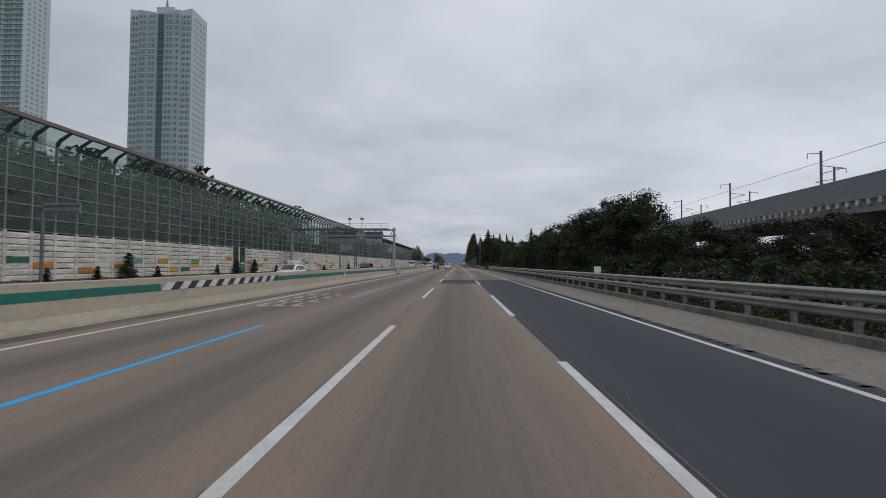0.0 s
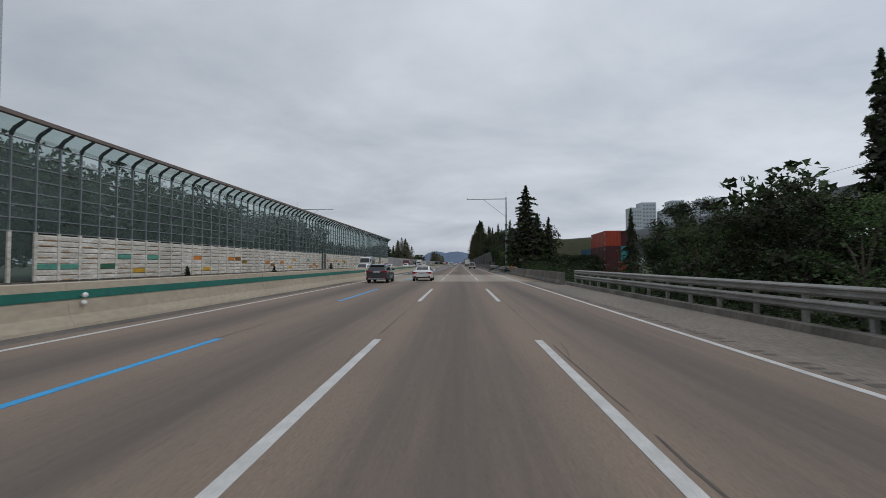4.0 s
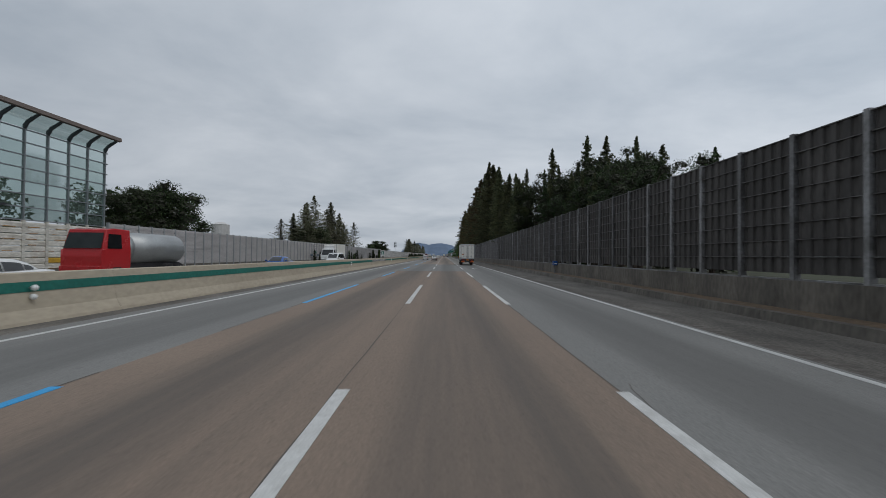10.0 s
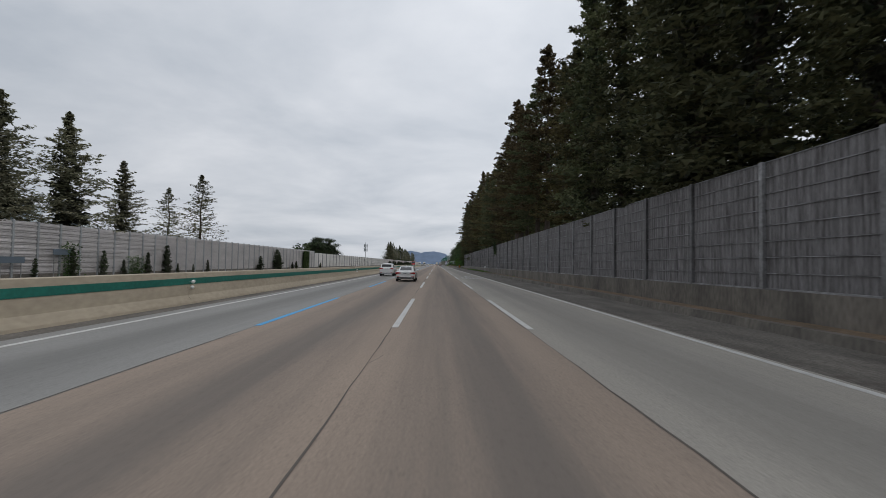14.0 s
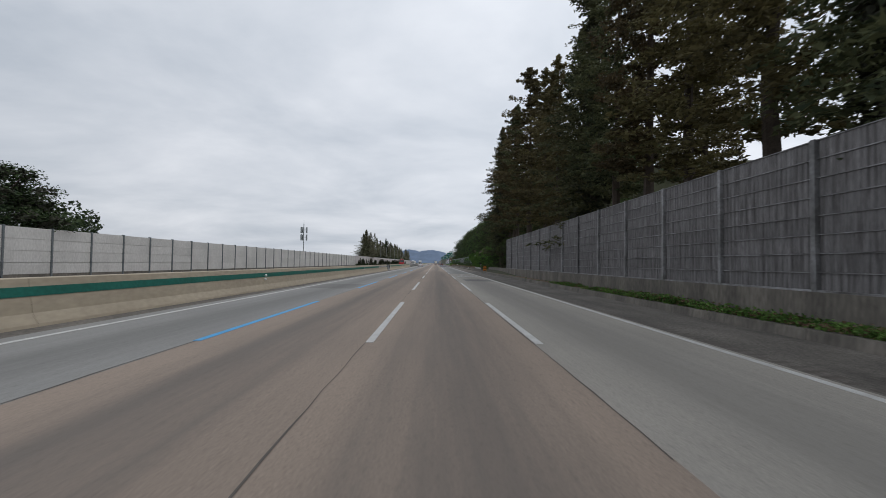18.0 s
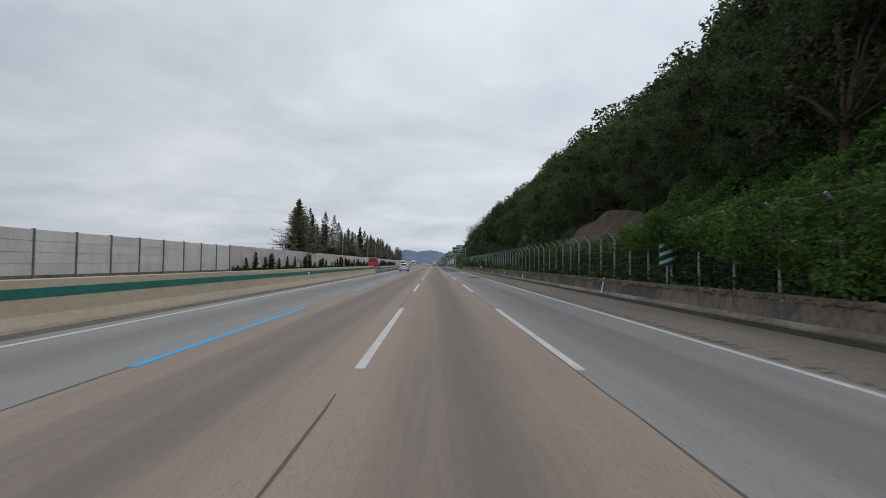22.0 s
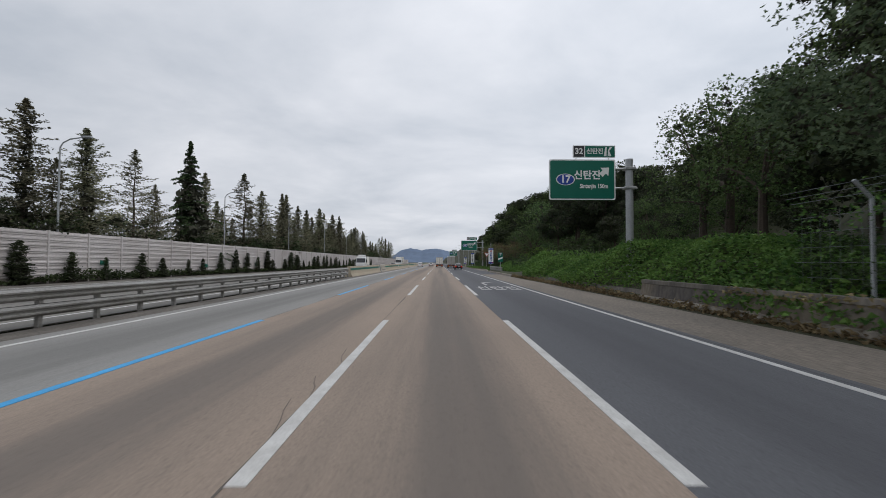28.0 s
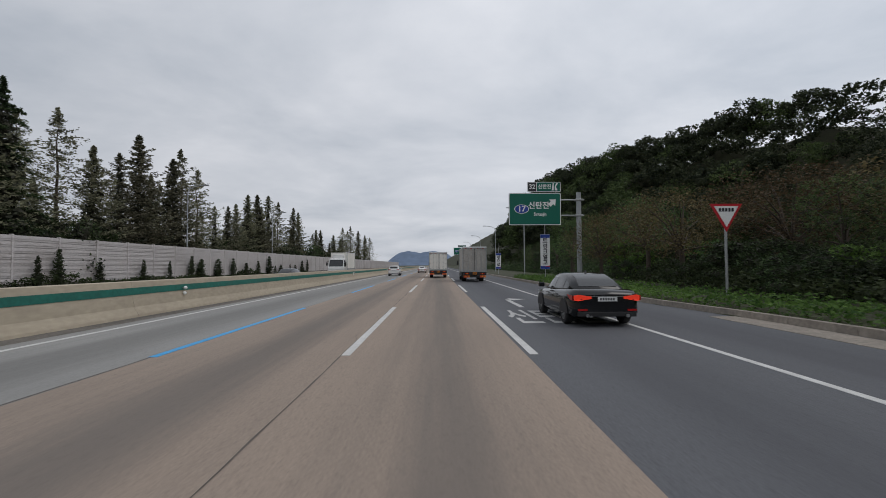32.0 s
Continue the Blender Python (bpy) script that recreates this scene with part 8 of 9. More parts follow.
    tube(bm, (-0.05, 0.0, 1.72), (0.88, 0.0, 1.72), 0.028)
    part("rack_bar", bm, M["steel"], t)
    bm = bmesh.new()
    box(bm, -0.8, 0.8, 4.9, 5.1, 0.36, 0.62)
    part("bumper", bm, M["blackplastic"], t, bevel=0.03)
    bm = bmesh.new()
    strip(bm, [(-0.72, 4.86, 1.2), (0.72, 4.86, 1.2), (0.66, 4.40, 1.84), (-0.66, 4.40, 1.84)], (0, 0.03, 0.02))
    part("windscreen", bm, M["windowglass"], t)
    return t


def tanker(label, loc, cabmat, tankmat, rz=math.pi, drum=False):
    t = thing("tanker_truck" if not drum else "mixer_truck", label, "truck", loc=loc, rz=rz)
    bm = bmesh.new()
    box(bm, -0.5, 0.5, 0.2, 8.6, 0.75, 1.05)
    part("chassis", bm, M["blackplastic"], t)
    bm = bmesh.new()
    if drum:
        tube(bm, (0, 0.3, 2.6), (0, 2.2, 2.35), 0.55, 1.15, 16)
        tube(bm, (0, 2.2, 2.35), (0, 4.6, 2.1), 1.15, 1.05, 16)
        tube(bm, (0, 4.6, 2.1), (0, 5.6, 2.0), 1.05, 0.6, 16)
    else:
        tube(bm, (0, 0.2, 2.0), (0, 0.5, 2.0), 0.85, 1.05, 18)
        tube(bm, (0, 0.5, 2.0), (0, 5.9, 2.0), 1.05, 1.05, 18)
        tube(bm, (0, 5.9, 2.0), (0, 6.2, 2.0), 1.05, 0.85, 18)
    part("drum" if drum else "tank", bm, M[tankmat], t, smooth=True)
    bm = bmesh.new()
    loft(bm, [[(-1.15, y, 0.6), (-1.2, y, 1.0), (-1.2, y, 1.9), (-1.1, y, z), (1.1, y, z), (1.2, y, 1.9), (1.2, y, 1.0), (1.15, y, 0.6)] for y, z in ((6.5, 3.1), (7.8, 3.15), (8.4, 3.05), (8.75, 1.9), (8.85, 1.5))])
    part("cab", bm, M[cabmat], t, bevel=0.03)
    bm = bmesh.new()
    strip(bm, [(-1.08, 8.75, 1.95), (1.08, 8.75, 1.95), (1.0, 8.44, 2.85), (-1.0, 8.44, 2.85)], (0, 0.05, 0.02))
    part("windscreen", bm, M["windowglass"], t)
    for s in (-1, 1):
        bm = bmesh.new()
        strip(bm, [(s * 1.2, 7.3, 1.95), (s * 1.2, 8.45, 1.95), (s * 1.13, 8.3, 2.8), (s * 1.13, 7.3, 2.8)], (s * 0.02, 0, 0))
        part("side_window", bm, M["windowglass"], t)
        for y in (1.2, 2.5, 7.6):
            wheel(t, s * 0.98, y, 0.5, 0.4)
    bm = bmesh.new()
    box(bm, -1.15, 1.15, 8.7, 9.0, 0.4, 0.95)
    part("bumper", bm, M[cabmat], t, bevel=0.03)
    return t


# same direction
light_truck("white crew-cab light truck carrying a tarpaulin-covered load", (3.70, 232.7, 0))
box_truck("large white box truck with grey sills in the outer lane", (3.74, 329.0, 0), 8.0, z0=1.13, z1=3.68, axle=4.0)
car("suv", "carwhite", "white sport utility car with dark windows in the bus lane", (-7.25, 411.9, 0), rails=True, group="")
car("sedan", "carblack", "black sedan with lit red tail lamps in the outer lane", (4.6, 808.6, 0), lamps="litlamp")
box_truck("grey box truck in the outer lane ahead", (3.75, 841.5, 0), 7.0, "boxgrey", "carwhite", 1.18, 1.05, 3.5, group="trucks ahead", livery=False)
box_truck("pale box truck in the middle lane ahead", (0.1, 856.0, 0), 7.0, "boxwhite", "carwhite", 1.18, 1.05, 3.4, group="trucks ahead", livery=False)
car("suv", "cargrey", "dark sport utility car in the bus lane", (-7.2, 138.5, 0), rails=True)
car("sedan", "carwhite", "white sedan in the inner lane", (-3.6, 142.5, 0), group="sedans")
car("sedan", "carwhite", "white sedan in the inner lane ahead of the box truck", (-3.6, 395.0, 0), group="sedans")
car("suv", "carwhite", "white sport utility car beside the median gap", (-6.9, 651.5, 0), rails=True)
car("sedan", "carwhite", "white sedan far ahead in the inner lane", (-3.6, 900.0, 0), group="sedans")
car("suv", "carwhite", "white sport utility car far ahead", (-7.2, 870.0, 0), group="sedans")
# opposite direction
R = math.pi
car("suv", "carwhite", "white sport utility car with a roof box on the opposite carriageway", (-17.5, 46.0, 0), R, rails=True)
t = thing("roof_box", "white roof box on the sport utility car", "roof box", loc=(-17.5, 44.4, 1.70))
bm = bmesh.new()
box(bm, -0.42, 0.42, -0.85, 0.85, 0.0, 0.36)
part("shell", bm, M["carwhite"], t, bevel=0.08)
car("van", "carblack", "black van on the opposite carriageway", (-17.4, 83.5, 0), R, name="van")
car("suv", "carwhite", "white estate car on the opposite carriageway", (-14.2, 167.5, 0), R)
tanker("white cab concrete mixer truck on the opposite carriageway", (-21.4, 208.5, 0), "carwhite", "darksteel", drum=True)
car("sedan", "carwhite", "white sedan on the opposite carriageway", (-17.6, 214, 0), R)
tanker("red tanker truck with a silver tank on the opposite carriageway", (-21.2, 283.5, 0), "carred", "steel")
car("suv", "carwhite", "white estate car beyond the median", (-17.6, 247.0, 0), R)
car("sedan", "carwhite", "white sedan near the glass barrier end", (-17.6, 268, 0), R)
car("sedan", "carblue", "blue sedan on the opposite carriageway", (-17.6, 298, 0), R)
box_truck("white box truck on the opposite carriageway", (-21.2, 337.5, 0), 7.0, "boxwhite", "carwhite", rz=R, group="oncoming trucks", livery=False)
car("van", "carwhite", "white van beside the low barrier", (-17.6, 322.0, 0), R, name="van")
tanker("red truck on the opposite carriageway", (-17.4, 690.0, 0), "carred", "boxgrey")
box_truck("white van truck with a tall body", (-17.5, 807.0, 0), 4.2, "boxwhite", "carwhite", 1.0, 0.9, 2.9, rz=R, group="oncoming trucks", livery=False)
box_truck("white truck far along the opposite carriageway", (-14.4, 868.0, 0), 6.0, "boxwhite", "carwhite", rz=R, group="oncoming trucks", livery=False)
car("sedan", "cargrey", "grey car on the opposite carriageway", (-14.3, 842.0, 0), R)

# ---- writing ----


def text_mesh(words, size, mat, bold=0.0, width=1.0):
    """Flat letters in the x-z plane, centred, as a mesh."""
    cu = bpy.data.curves.new("letters", "FONT")
    cu.body, cu.size, cu.align_x, cu.align_y, cu.offset = words, size, "CENTER", "CENTER", bold
    cu.resolution_u = 3
    ob = bpy.data.objects.new("letters", cu)
    me = bpy.data.meshes.new_from_object(ob)
    bpy.data.objects.remove(ob)
    bpy.data.curves.remove(cu)
    me.transform(Matrix.Rotation(math.pi / 2, 4, "X") @ Matrix.Diagonal((width, 1, 1, 1)))
    me.materials.clear()
    me.materials.append(mat)
    me.name = "letters"
    return me


def letters(words, size, mat, parent, loc, bold=0.0, width=1.0, rz=0.0):
    return share("letters", text_mesh(words, size, M[mat], bold, width), parent, loc, rz)


def plate_shape(bm, pts, y0, y1):
    strip(bm, [(x, y0, z) for x, z in pts], (0, y1 - y0, 0))


def ellipse(cx, cz, a, b, n=28):
    return [(cx + a * math.cos(k * 2 * math.pi / n), cz + b * math.sin(k * 2 * math.pi / n)) for k in range(n)]


def rounded(x0, x1, z0, z1, r=0.12, n=4):
    out = []
    for cx, cz, a0 in ((x1 - r, z1 - r, 0), (x0 + r, z1 - r, 90), (x0 + r, z0 + r, 180), (x1 - r, z0 + r, 270)):
        for k in range(n + 1):
            a = radians(a0 + 90 * k / n)
            out.append((cx + r * math.cos(a), cz + r * math.sin(a)))
    return out


def exit_sign(x0, y, z0, w, h, pole_x, last, label):
    """Green direction sign on a round cantilever pole."""
    t = thing("direction_sign", label, "sign", "exit signs", loc=(0, y, 0))
    bm = bmesh.new()
    plate_shape(bm, rounded(x0, x0 + w, z0, z0 + h), 0.0, 0.06)
    b = part("board", bm, M["signwhite"], t, "white-edged green board")
    bm = bmesh.new()
    plate_shape(bm, rounded(x0 + 0.07, x0 + w - 0.07, z0 + 0.07, z0 + h - 0.07), -0.006, 0.01)
    part("face", bm, M["signgreen"], b)
    s = w / 4.1
    cx, cz = x0 + 0.245 * w, z0 + 0.50 * h
    for k, mat, d in ((1.0, "signwhite", -0.012), (0.9, "signblue", -0.018)):
        bm = bmesh.new()
        plate_shape(bm, ellipse(cx, cz, 0.58 * s * k, 0.36 * s * k), d, -0.005)
        part("route_shield", bm, M[mat], b)
    letters("17", 0.62 * s, "signwhite", b, (cx, -0.024, cz), 0.02)
    letters("신탄진", 0.60 * s, "signwhite", b, (x0 + 0.575 * w, -0.012, z0 + 0.60 * h), 0.018)
    letters(last, 0.36 * s, "signwhite", b, (x0 + (0.675 if "150" in last else 0.60) * w, -0.012, z0 + 0.335 * h), 0.01, 0.82)
    ax, az, q = x0 + 0.83 * w, z0 + 0.68 * h, 0.30 * s
    bm = bmesh.new()
    plate_shape(bm, [(ax + u * q, az + v * q) for u, v in ((1, 1), (-0.75, 0.95), (-0.3, 0.45), (-1.0, -0.2), (-0.35, -0.95), (0.35, -0.25), (0.85, -0.75))], -0.014, -0.004)
    part("arrow", bm, M["signwhite"], b)
    # exit number plate on top
    ex0, ez0, ew, eh = x0 + 0.36 * w, z0 + h + 0.12, 0.64 * w, 0.30 * h
    bm = bmesh.new()
    plate_shape(bm, rounded(ex0, ex0 + ew, ez0, ez0 + eh, 0.04), 0.0, 0.05)
    e = part("exit_plate", bm, M["signwhite"], t, "small green and black exit plate")
    for a, c, mat in ((0.02, 0.265, "ink"), (0.29, 0.985, "signgreen")):
        bm = bmesh.new()
        plate_shape(bm, rounded(ex0 + ew * a, ex0 + ew * c, ez0 + 0.04, ez0 + eh - 0.04, 0.03), -0.006, 0.01)
        part("panel", bm, M[mat], e)
    letters("32", 0.50 * s, "signwhite", e, (ex0 + ew * 0.143, -0.012, ez0 + eh / 2), 0.015)
    letters("신탄진", 0.38 * s, "signwhite", e, (ex0 + ew * 0.52, -0.012, ez0 + eh / 2), 0.01)
    bm = bmesh.new()
    for pts in (((0.73, 0.12), (0.79, 0.12), (0.80, 0.88), (0.765, 0.88)), ((0.82, 0.12), (0.91, 0.12), (0.855, 0.55), (0.93, 0.88), (0.87, 0.88), (0.83, 0.6))):
        plate_shape(bm, [(ex0 + ew * u, ez0 + eh * v) for u, v in pts], -0.012, -0.004)
    part("junction_symbol", bm, M["signwhite"], e)
    for u in (0.08, 0.85):
        bm = bmesh.new()
        tube(bm, (ex0 + ew * u, 0.06, z0 + h - 0.2), (ex0 + ew * u, 0.06, ez0 + 0.1), 0.03)
        part("bracket", bm, M["steel"], t)
    bm = bmesh.new()
    tube(bm, (pole_x, 0.1, -0.1), (pole_x, 0.1, z0 + h + 0.05), 0.24, 0.22, 14)
    part("pole", bm, M["postgrey"], t, smooth=False)
    for zz in (z0 + 0.30 * h, z0 + 0.78 * h):
        bm = bmesh.new()
        tube(bm, (x0 + 0.3, 0.14, zz), (pole_x + 0.5, 0.14, zz), 0.065, 0.065, 8)
        part("arm", bm, M["steel"], t)
        bm = bmesh.new()
        box(bm, pole_x - 0.34, pole_x + 0.34, -0.16, 0.36, zz - 0.09, zz + 0.09)
        part("clamp", bm, M["steel"], t, bevel=0.03)
    return t


exit_sign(6.55, 728.9, 5.6, 4.1, 2.5, 11.55, "Sintanjin 150m", "green exit direction sign announcing the next exit")
exit_sign(6.65, 837.7, 5.4, 4.85, 3.0, 13.2, "Sintanjin", "green exit direction sign where the ramp leaves")
exit_sign(6.2, 965.0, 5.6, 4.6, 2.7, 11.8, "Sintanjin", "far green direction sign over the ramp end")


def countdown(y, x, z, text):
    t = thing("countdown_sign", "green exit countdown sign with a white slanted bar", "sign", "countdown signs", loc=(x, y, 0))
    bm = bmesh.new()
    plate_shape(bm, rounded(-0.38, 0.38, z, z + 1.55, 0.04), 0, 0.04)
    b = part("board", bm, M["signgreen"], t)
    n = int(text[0])
    for k in range(n):
        zz = z + (0.40, 0.34, 0.12)[n - 1] + k * (0, 0.52, 0.36)[n - 1]
        bm = bmesh.new()
        plate_shape(bm, [(-0.38, zz - 0.1), (0.38, zz + 0.18), (0.38, zz + (0.44 if n < 3 else 0.33)), (-0.38, zz + (0.16 if n < 3 else 0.05))], -0.006, 0.0)
        part("slanted_bar", bm, M["signwhite"], b)
    letters(text, 0.34, "signwhite", b, (0, -0.01, z + 1.36), 0.01, 0.9)
    letters("m", 0.24, "signwhite", b, (0, -0.01, z + 1.13), 0.008)
    bm = bmesh.new()
    tube(bm, (0, 0.08, hill(x, y) - 0.2), (0, 0.08, z + 1.5), 0.04)
    part("post", bm, M["steel"], t)


countdown(576.9, 9.55, 1.75, "300")
countdown(676.9, 9.75, 2.25, "200")
countdown(776.8, 10.2, 1.85, "100")


def banner(x, y, z0, z1, w, chars, first, head):
    t = thing("banner", "tall white roadside safety banner with Korean lettering", "banner", "safety banners", loc=(x, y, 0))
    bm = bmesh.new()
    box(bm, -w / 2, w / 2, 0, 0.02, z0, z1)
    b = part("cloth", bm, M["signwhite"], t)
    for a, c in ((z1 - 0.34, z1 - 0.02), (z0 + 0.02, z0 + 0.30)):
        bm = bmesh.new()
        box(bm, -w / 2 + 0.01, w / 2 - 0.01, -0.004, 0.0, a, c)
        part("blue_band", bm, M["signblue"], b)
    if head:
        letters(head, 0.24, "signwhite", b, (0, -0.008, z1 - 0.18), 0.006)
    bm = bmesh.new()
    plate_shape(bm, [(-w / 2 + 0.01, z0 + 0.30), (w / 2 - 0.01, z0 + 0.2), (w / 2 - 0.01, z0 + 0.34), (0, z0 + 0.27)], -0.008, -0.002)
    part("red_swoosh", bm, M["signred"], b)
    H = (z1 - z0 - 0.72) / len(chars)
    for i, ch in enumerate(chars):
        letters(ch, H * 1.02, "signred" if i == 0 and first else "signblue" if first else "ink", b, (0, -0.008, z1 - 0.38 - H * (i + 0.5)), 0.014)
    bm = bmesh.new()
    tube(bm, (0, 0.05, hill(x, y) - 0.2), (0, 0.05, z1 + 0.95), 0.04)
    part("pole", bm, M["steel"], t)


banner(9.2, 782.0, 1.5, 4.35, 0.86, "비상등켜고", True, "사고시")
banner(10.2, 838.6, 1.3, 4.6, 0.9, "트렁크열고", False, "")
banner(9.8, 868.0, 1.1, 3.6, 0.8, "밖으로", False, "")

# yield sign
t = thing("yield_sign", "inverted triangular white yield sign with a red edge", "sign", loc=(12.0, 814.8, 0.17))
t.scale = (1.22, 1.22, 1.22)
for k, mat, d in ((1.0, "signred", 0.0), (0.74, "signwhite", -0.008)):
    bm = bmesh.new()
    plate_shape(bm, [(-0.56 * k, 3.32 - (1 - k) * 0.33), (0.56 * k, 3.32 - (1 - k) * 0.33), (0.0, 2.36 + (1 - k) * 0.62)], d, 0.03)
    part("plate", bm, M[mat], t, "red triangular edge" if k == 1 else "white triangular face")
bm = bmesh.new()
for i in range(5):
    box(bm, -0.26 + i * 0.108, -0.18 + i * 0.108, -0.014, -0.008, 3.05, 3.17)
part("bars", bm, M["ink"], t)
bm = bmesh.new()
tube(bm, (0, 0.06, -0.4), (0, 0.06, 3.3), 0.045)
part("post", bm, M["steel"], t)
# small sign by the overgrown guardrail
t = thing("marker_sign", "small square green marker sign on a post", "sign", loc=(9.4, 551.3, 0))
bm = bmesh.new()
box(bm, -0.22, 0.22, 0, 0.02, 1.35, 1.85)
b = part("plate", bm, M["signwhite"], t)
bm = bmesh.new()
box(bm, -0.2, 0.2, -0.005, 0.0, 1.6, 1.83)
part("green_field", bm, M["signgreen"], b)
bm = bmesh.new()
box(bm, -0.05, 0.05, -0.005, 0.0, 1.4, 1.56)
part("bars", bm, M["ink"], b)
bm = bmesh.new()
tube(bm, (0, 0.03, 0.2), (0, 0.03, 1.8), 0.03)
part("post", bm, M["steel"], t)
t = thing("marker_sign", "small white marker plate above the guardrail", "sign", loc=(10.0, 30.0, 0))
bm = bmesh.new()
box(bm, -0.24, 0.24, 0, 0.02, 1.15, 1.6)
part("plate", bm, M["signwhite"], t)
bm = bmesh.new()
tube(bm, (0, 0.03, 0.0), (0, 0.03, 1.5), 0.03)
part("post", bm, M["steel"], t)

t = thing("kilometre_sign", "small green and white sign board on the median barrier", "sign", loc=(-10.35, 320.7, 1.2))
bm = bmesh.new()
box(bm, -0.24, 0.24, -0.015, 0.015, 0.38, 1.18)
b = part("board", bm, M["signgreen"], t, bevel=0.006)
bm = bmesh.new()
box(bm, -0.23, 0.23, -0.024, -0.016, 0.39, 0.58)
part("white_field", bm, M["signwhite"], b)
for k, w in enumerate((0.16, 0.10, 0.18)):
    bm = bmesh.new()
    box(bm, -w, w, -0.024, -0.016, 0.66 + 0.15 * k, 0.74 + 0.15 * k)
    part("bar", bm, M["signwhite"], b)
bm = bmesh.new()
tube(bm, (0, 0.035, -0.02), (0, 0.035, 1.1), 0.025)
part("post", bm, M["steel"], t)
for y, z, w, mat, label in ((388.8, 1.95, 1.8, "towergroove", "dark blue-grey plate on the low barrier"), (384.6, 1.3, 1.9, "towergroove", "dark blue-grey plate at the foot of the low barrier"), (352.6, 1.98, 1.7, "signgreen", "small dark green plate on the low barrier"), (350.0, 1.3, 1.8, "towergroove", "dark blue-grey plate at the foot of the low barrier"), (355.4, 1.3, 1.8, "towergroove", "dark blue-grey plate at the foot of the low barrier")):
    t = thing("wall_plate", label, "sign", "wall plates", loc=(XL + 0.42, y, z))
    bm = bmesh.new()
    box(bm, -0.03, 0.02, -w / 2, w / 2, 0, 0.45)
    part("board", bm, M[mat], t, bevel=0.008)
    for k in (-0.4, 0.4):
        bm = bmesh.new()
        tube(bm, (-0.06, k * w, -z), (-0.06, k * w, 0.4), 0.03)
        part("post", bm, M["steel"], t)
t = thing("marker_post", "slim grey marker post with a white plate on the kerb", "marker", loc=(8.65, 438.7, 0.2))
bm = bmesh.new()
tube(bm, (0, 0, 0), (0, 0, 1.1), 0.03)
part("post", bm, M["steel"], t)
bm = bmesh.new()
box(bm, -0.12, 0.12, -0.05, -0.03, 0.95, 1.3)
part("plate", bm, M["signwhite"], t)

# ---- painted words and arrows on the lanes ----


def road_word(y, x=3.74):
    t = thing("road_lettering", "stretched white Korean place name painted on the outer lane", "road marking", "painted words", loc=(x, y, 0))
    me = text_mesh("신탄진", 1.0, M["worn"], 0.022)
    me.transform(Matrix.Rotation(-math.pi / 2, 4, "X"))
    w = max(v.co.x for v in me.vertices) - min(v.co.x for v in me.vertices)
    h = max(v.co.y for v in me.vertices) - min(v.co.y for v in me.vertices)
    c = (max(v.co.y for v in me.vertices) + min(v.co.y for v in me.vertices)) / 2
    me.transform(Matrix.Diagonal((2.75 / w, 3.9 / h, 1, 1)) @ Matrix.Translation((0, -c, 0)))
    share("letters", me, t, (0, 0, 0.006))
    return t


def road_arrow(y, x=3.4):
    t = thing("road_arrow", "white exit arrow painted on the outer lane", "road marking", "painted arrows", loc=(x, y, 0))
    bm = bmesh.new()
    for lift, pts in enumerate((((-0.10, 0), (0.12, 0), (0.12, 3.6), (-0.10, 3.6)), ((-0.10, 3.6), (0.12, 3.6), (0.45, 3.95), (0.35, 4.3), (-0.10, 3.95)), ((0.25, 3.5), (1.0, 4.2), (0.1, 4.75)))):
        bm.faces.new([bm.verts.new((a, b, 0.006 + 0.003 * lift)) for a, b in pts])
    part("shape", bm, M["worn"], t)


for y in (409.4, 515.0, 641.0, 731.9, 811.6):
    road_word(y)
for y in (306.8, 412.8, 518.2, 645.5, 735.5, 814.6):
    road_arrow(y)
t = thing("road_lettering", "worn white lettering painted on the bus lane", "road marking", loc=(-7.3, 15.5, 0))
bm = bmesh.new()
for i in range(4):
    for j in range(3):
        box(bm, -1.0 + j * 0.72, -0.5 + j * 0.72, i * 2.1, i * 2.1 + 0.22, 0.002, 0.008)
        box(bm, -1.0 + j * 0.72, -0.9 + j * 0.72, i * 2.1, i * 2.1 + 1.5, 0.001, 0.0075)
part("bars", bm, M["worn"], t)

# ---- fence above the barrier ----
t = thing("slope_fence", "tall wire fence with bent-top posts overgrown by creepers", "fence", "", "structure")
bm = bmesh.new()
tube(bm, (0, 0, 0.4), (0, 0, 3.24), 0.055, 0.055, 6)
tube(bm, (0, 0, 3.24), (-0.42, 0, 3.66), 0.05, 0.04, 6)
fpost = finish(bm, "post", M["postgrey"])
XF = 9.75
y = 562.72
while y < 711.8:
    share("post", fpost, t, (XF + 0.06 * noise.noise((y, 0, 9)), y, 0))
    y += 2.042
for z in (0.95, 1.35, 1.75, 2.15, 2.55, 2.95):
    bm = bmesh.new()
    tube(bm, (XF - 0.04, 562, z), (XF - 0.04, 714, z), 0.006, 0.006, 4)
    part("wire", bm, M["darksteel"], t)
for x, z in ((XF - 0.15, 3.36), (XF - 0.28, 3.5), (XF - 0.4, 3.63)):
    bm = bmesh.new()
    tube(bm, (x, 562, z), (x, 714, z), 0.008, 0.008, 4)
    part("barbed_wire", bm, M["darksteel"], t)
bm = bmesh.new()
y = 562.0
while y < 714:
    for k in range(7):
        tube(bm, (XF - 0.03, y + k * 0.29, 0.9), (XF - 0.03, y + k * 0.29, 3.1), 0.0035, 0.0035, 3)
    y += 2.0
part("mesh_wires", bm, M["darksteel"], t)["kind"] = "stuff"


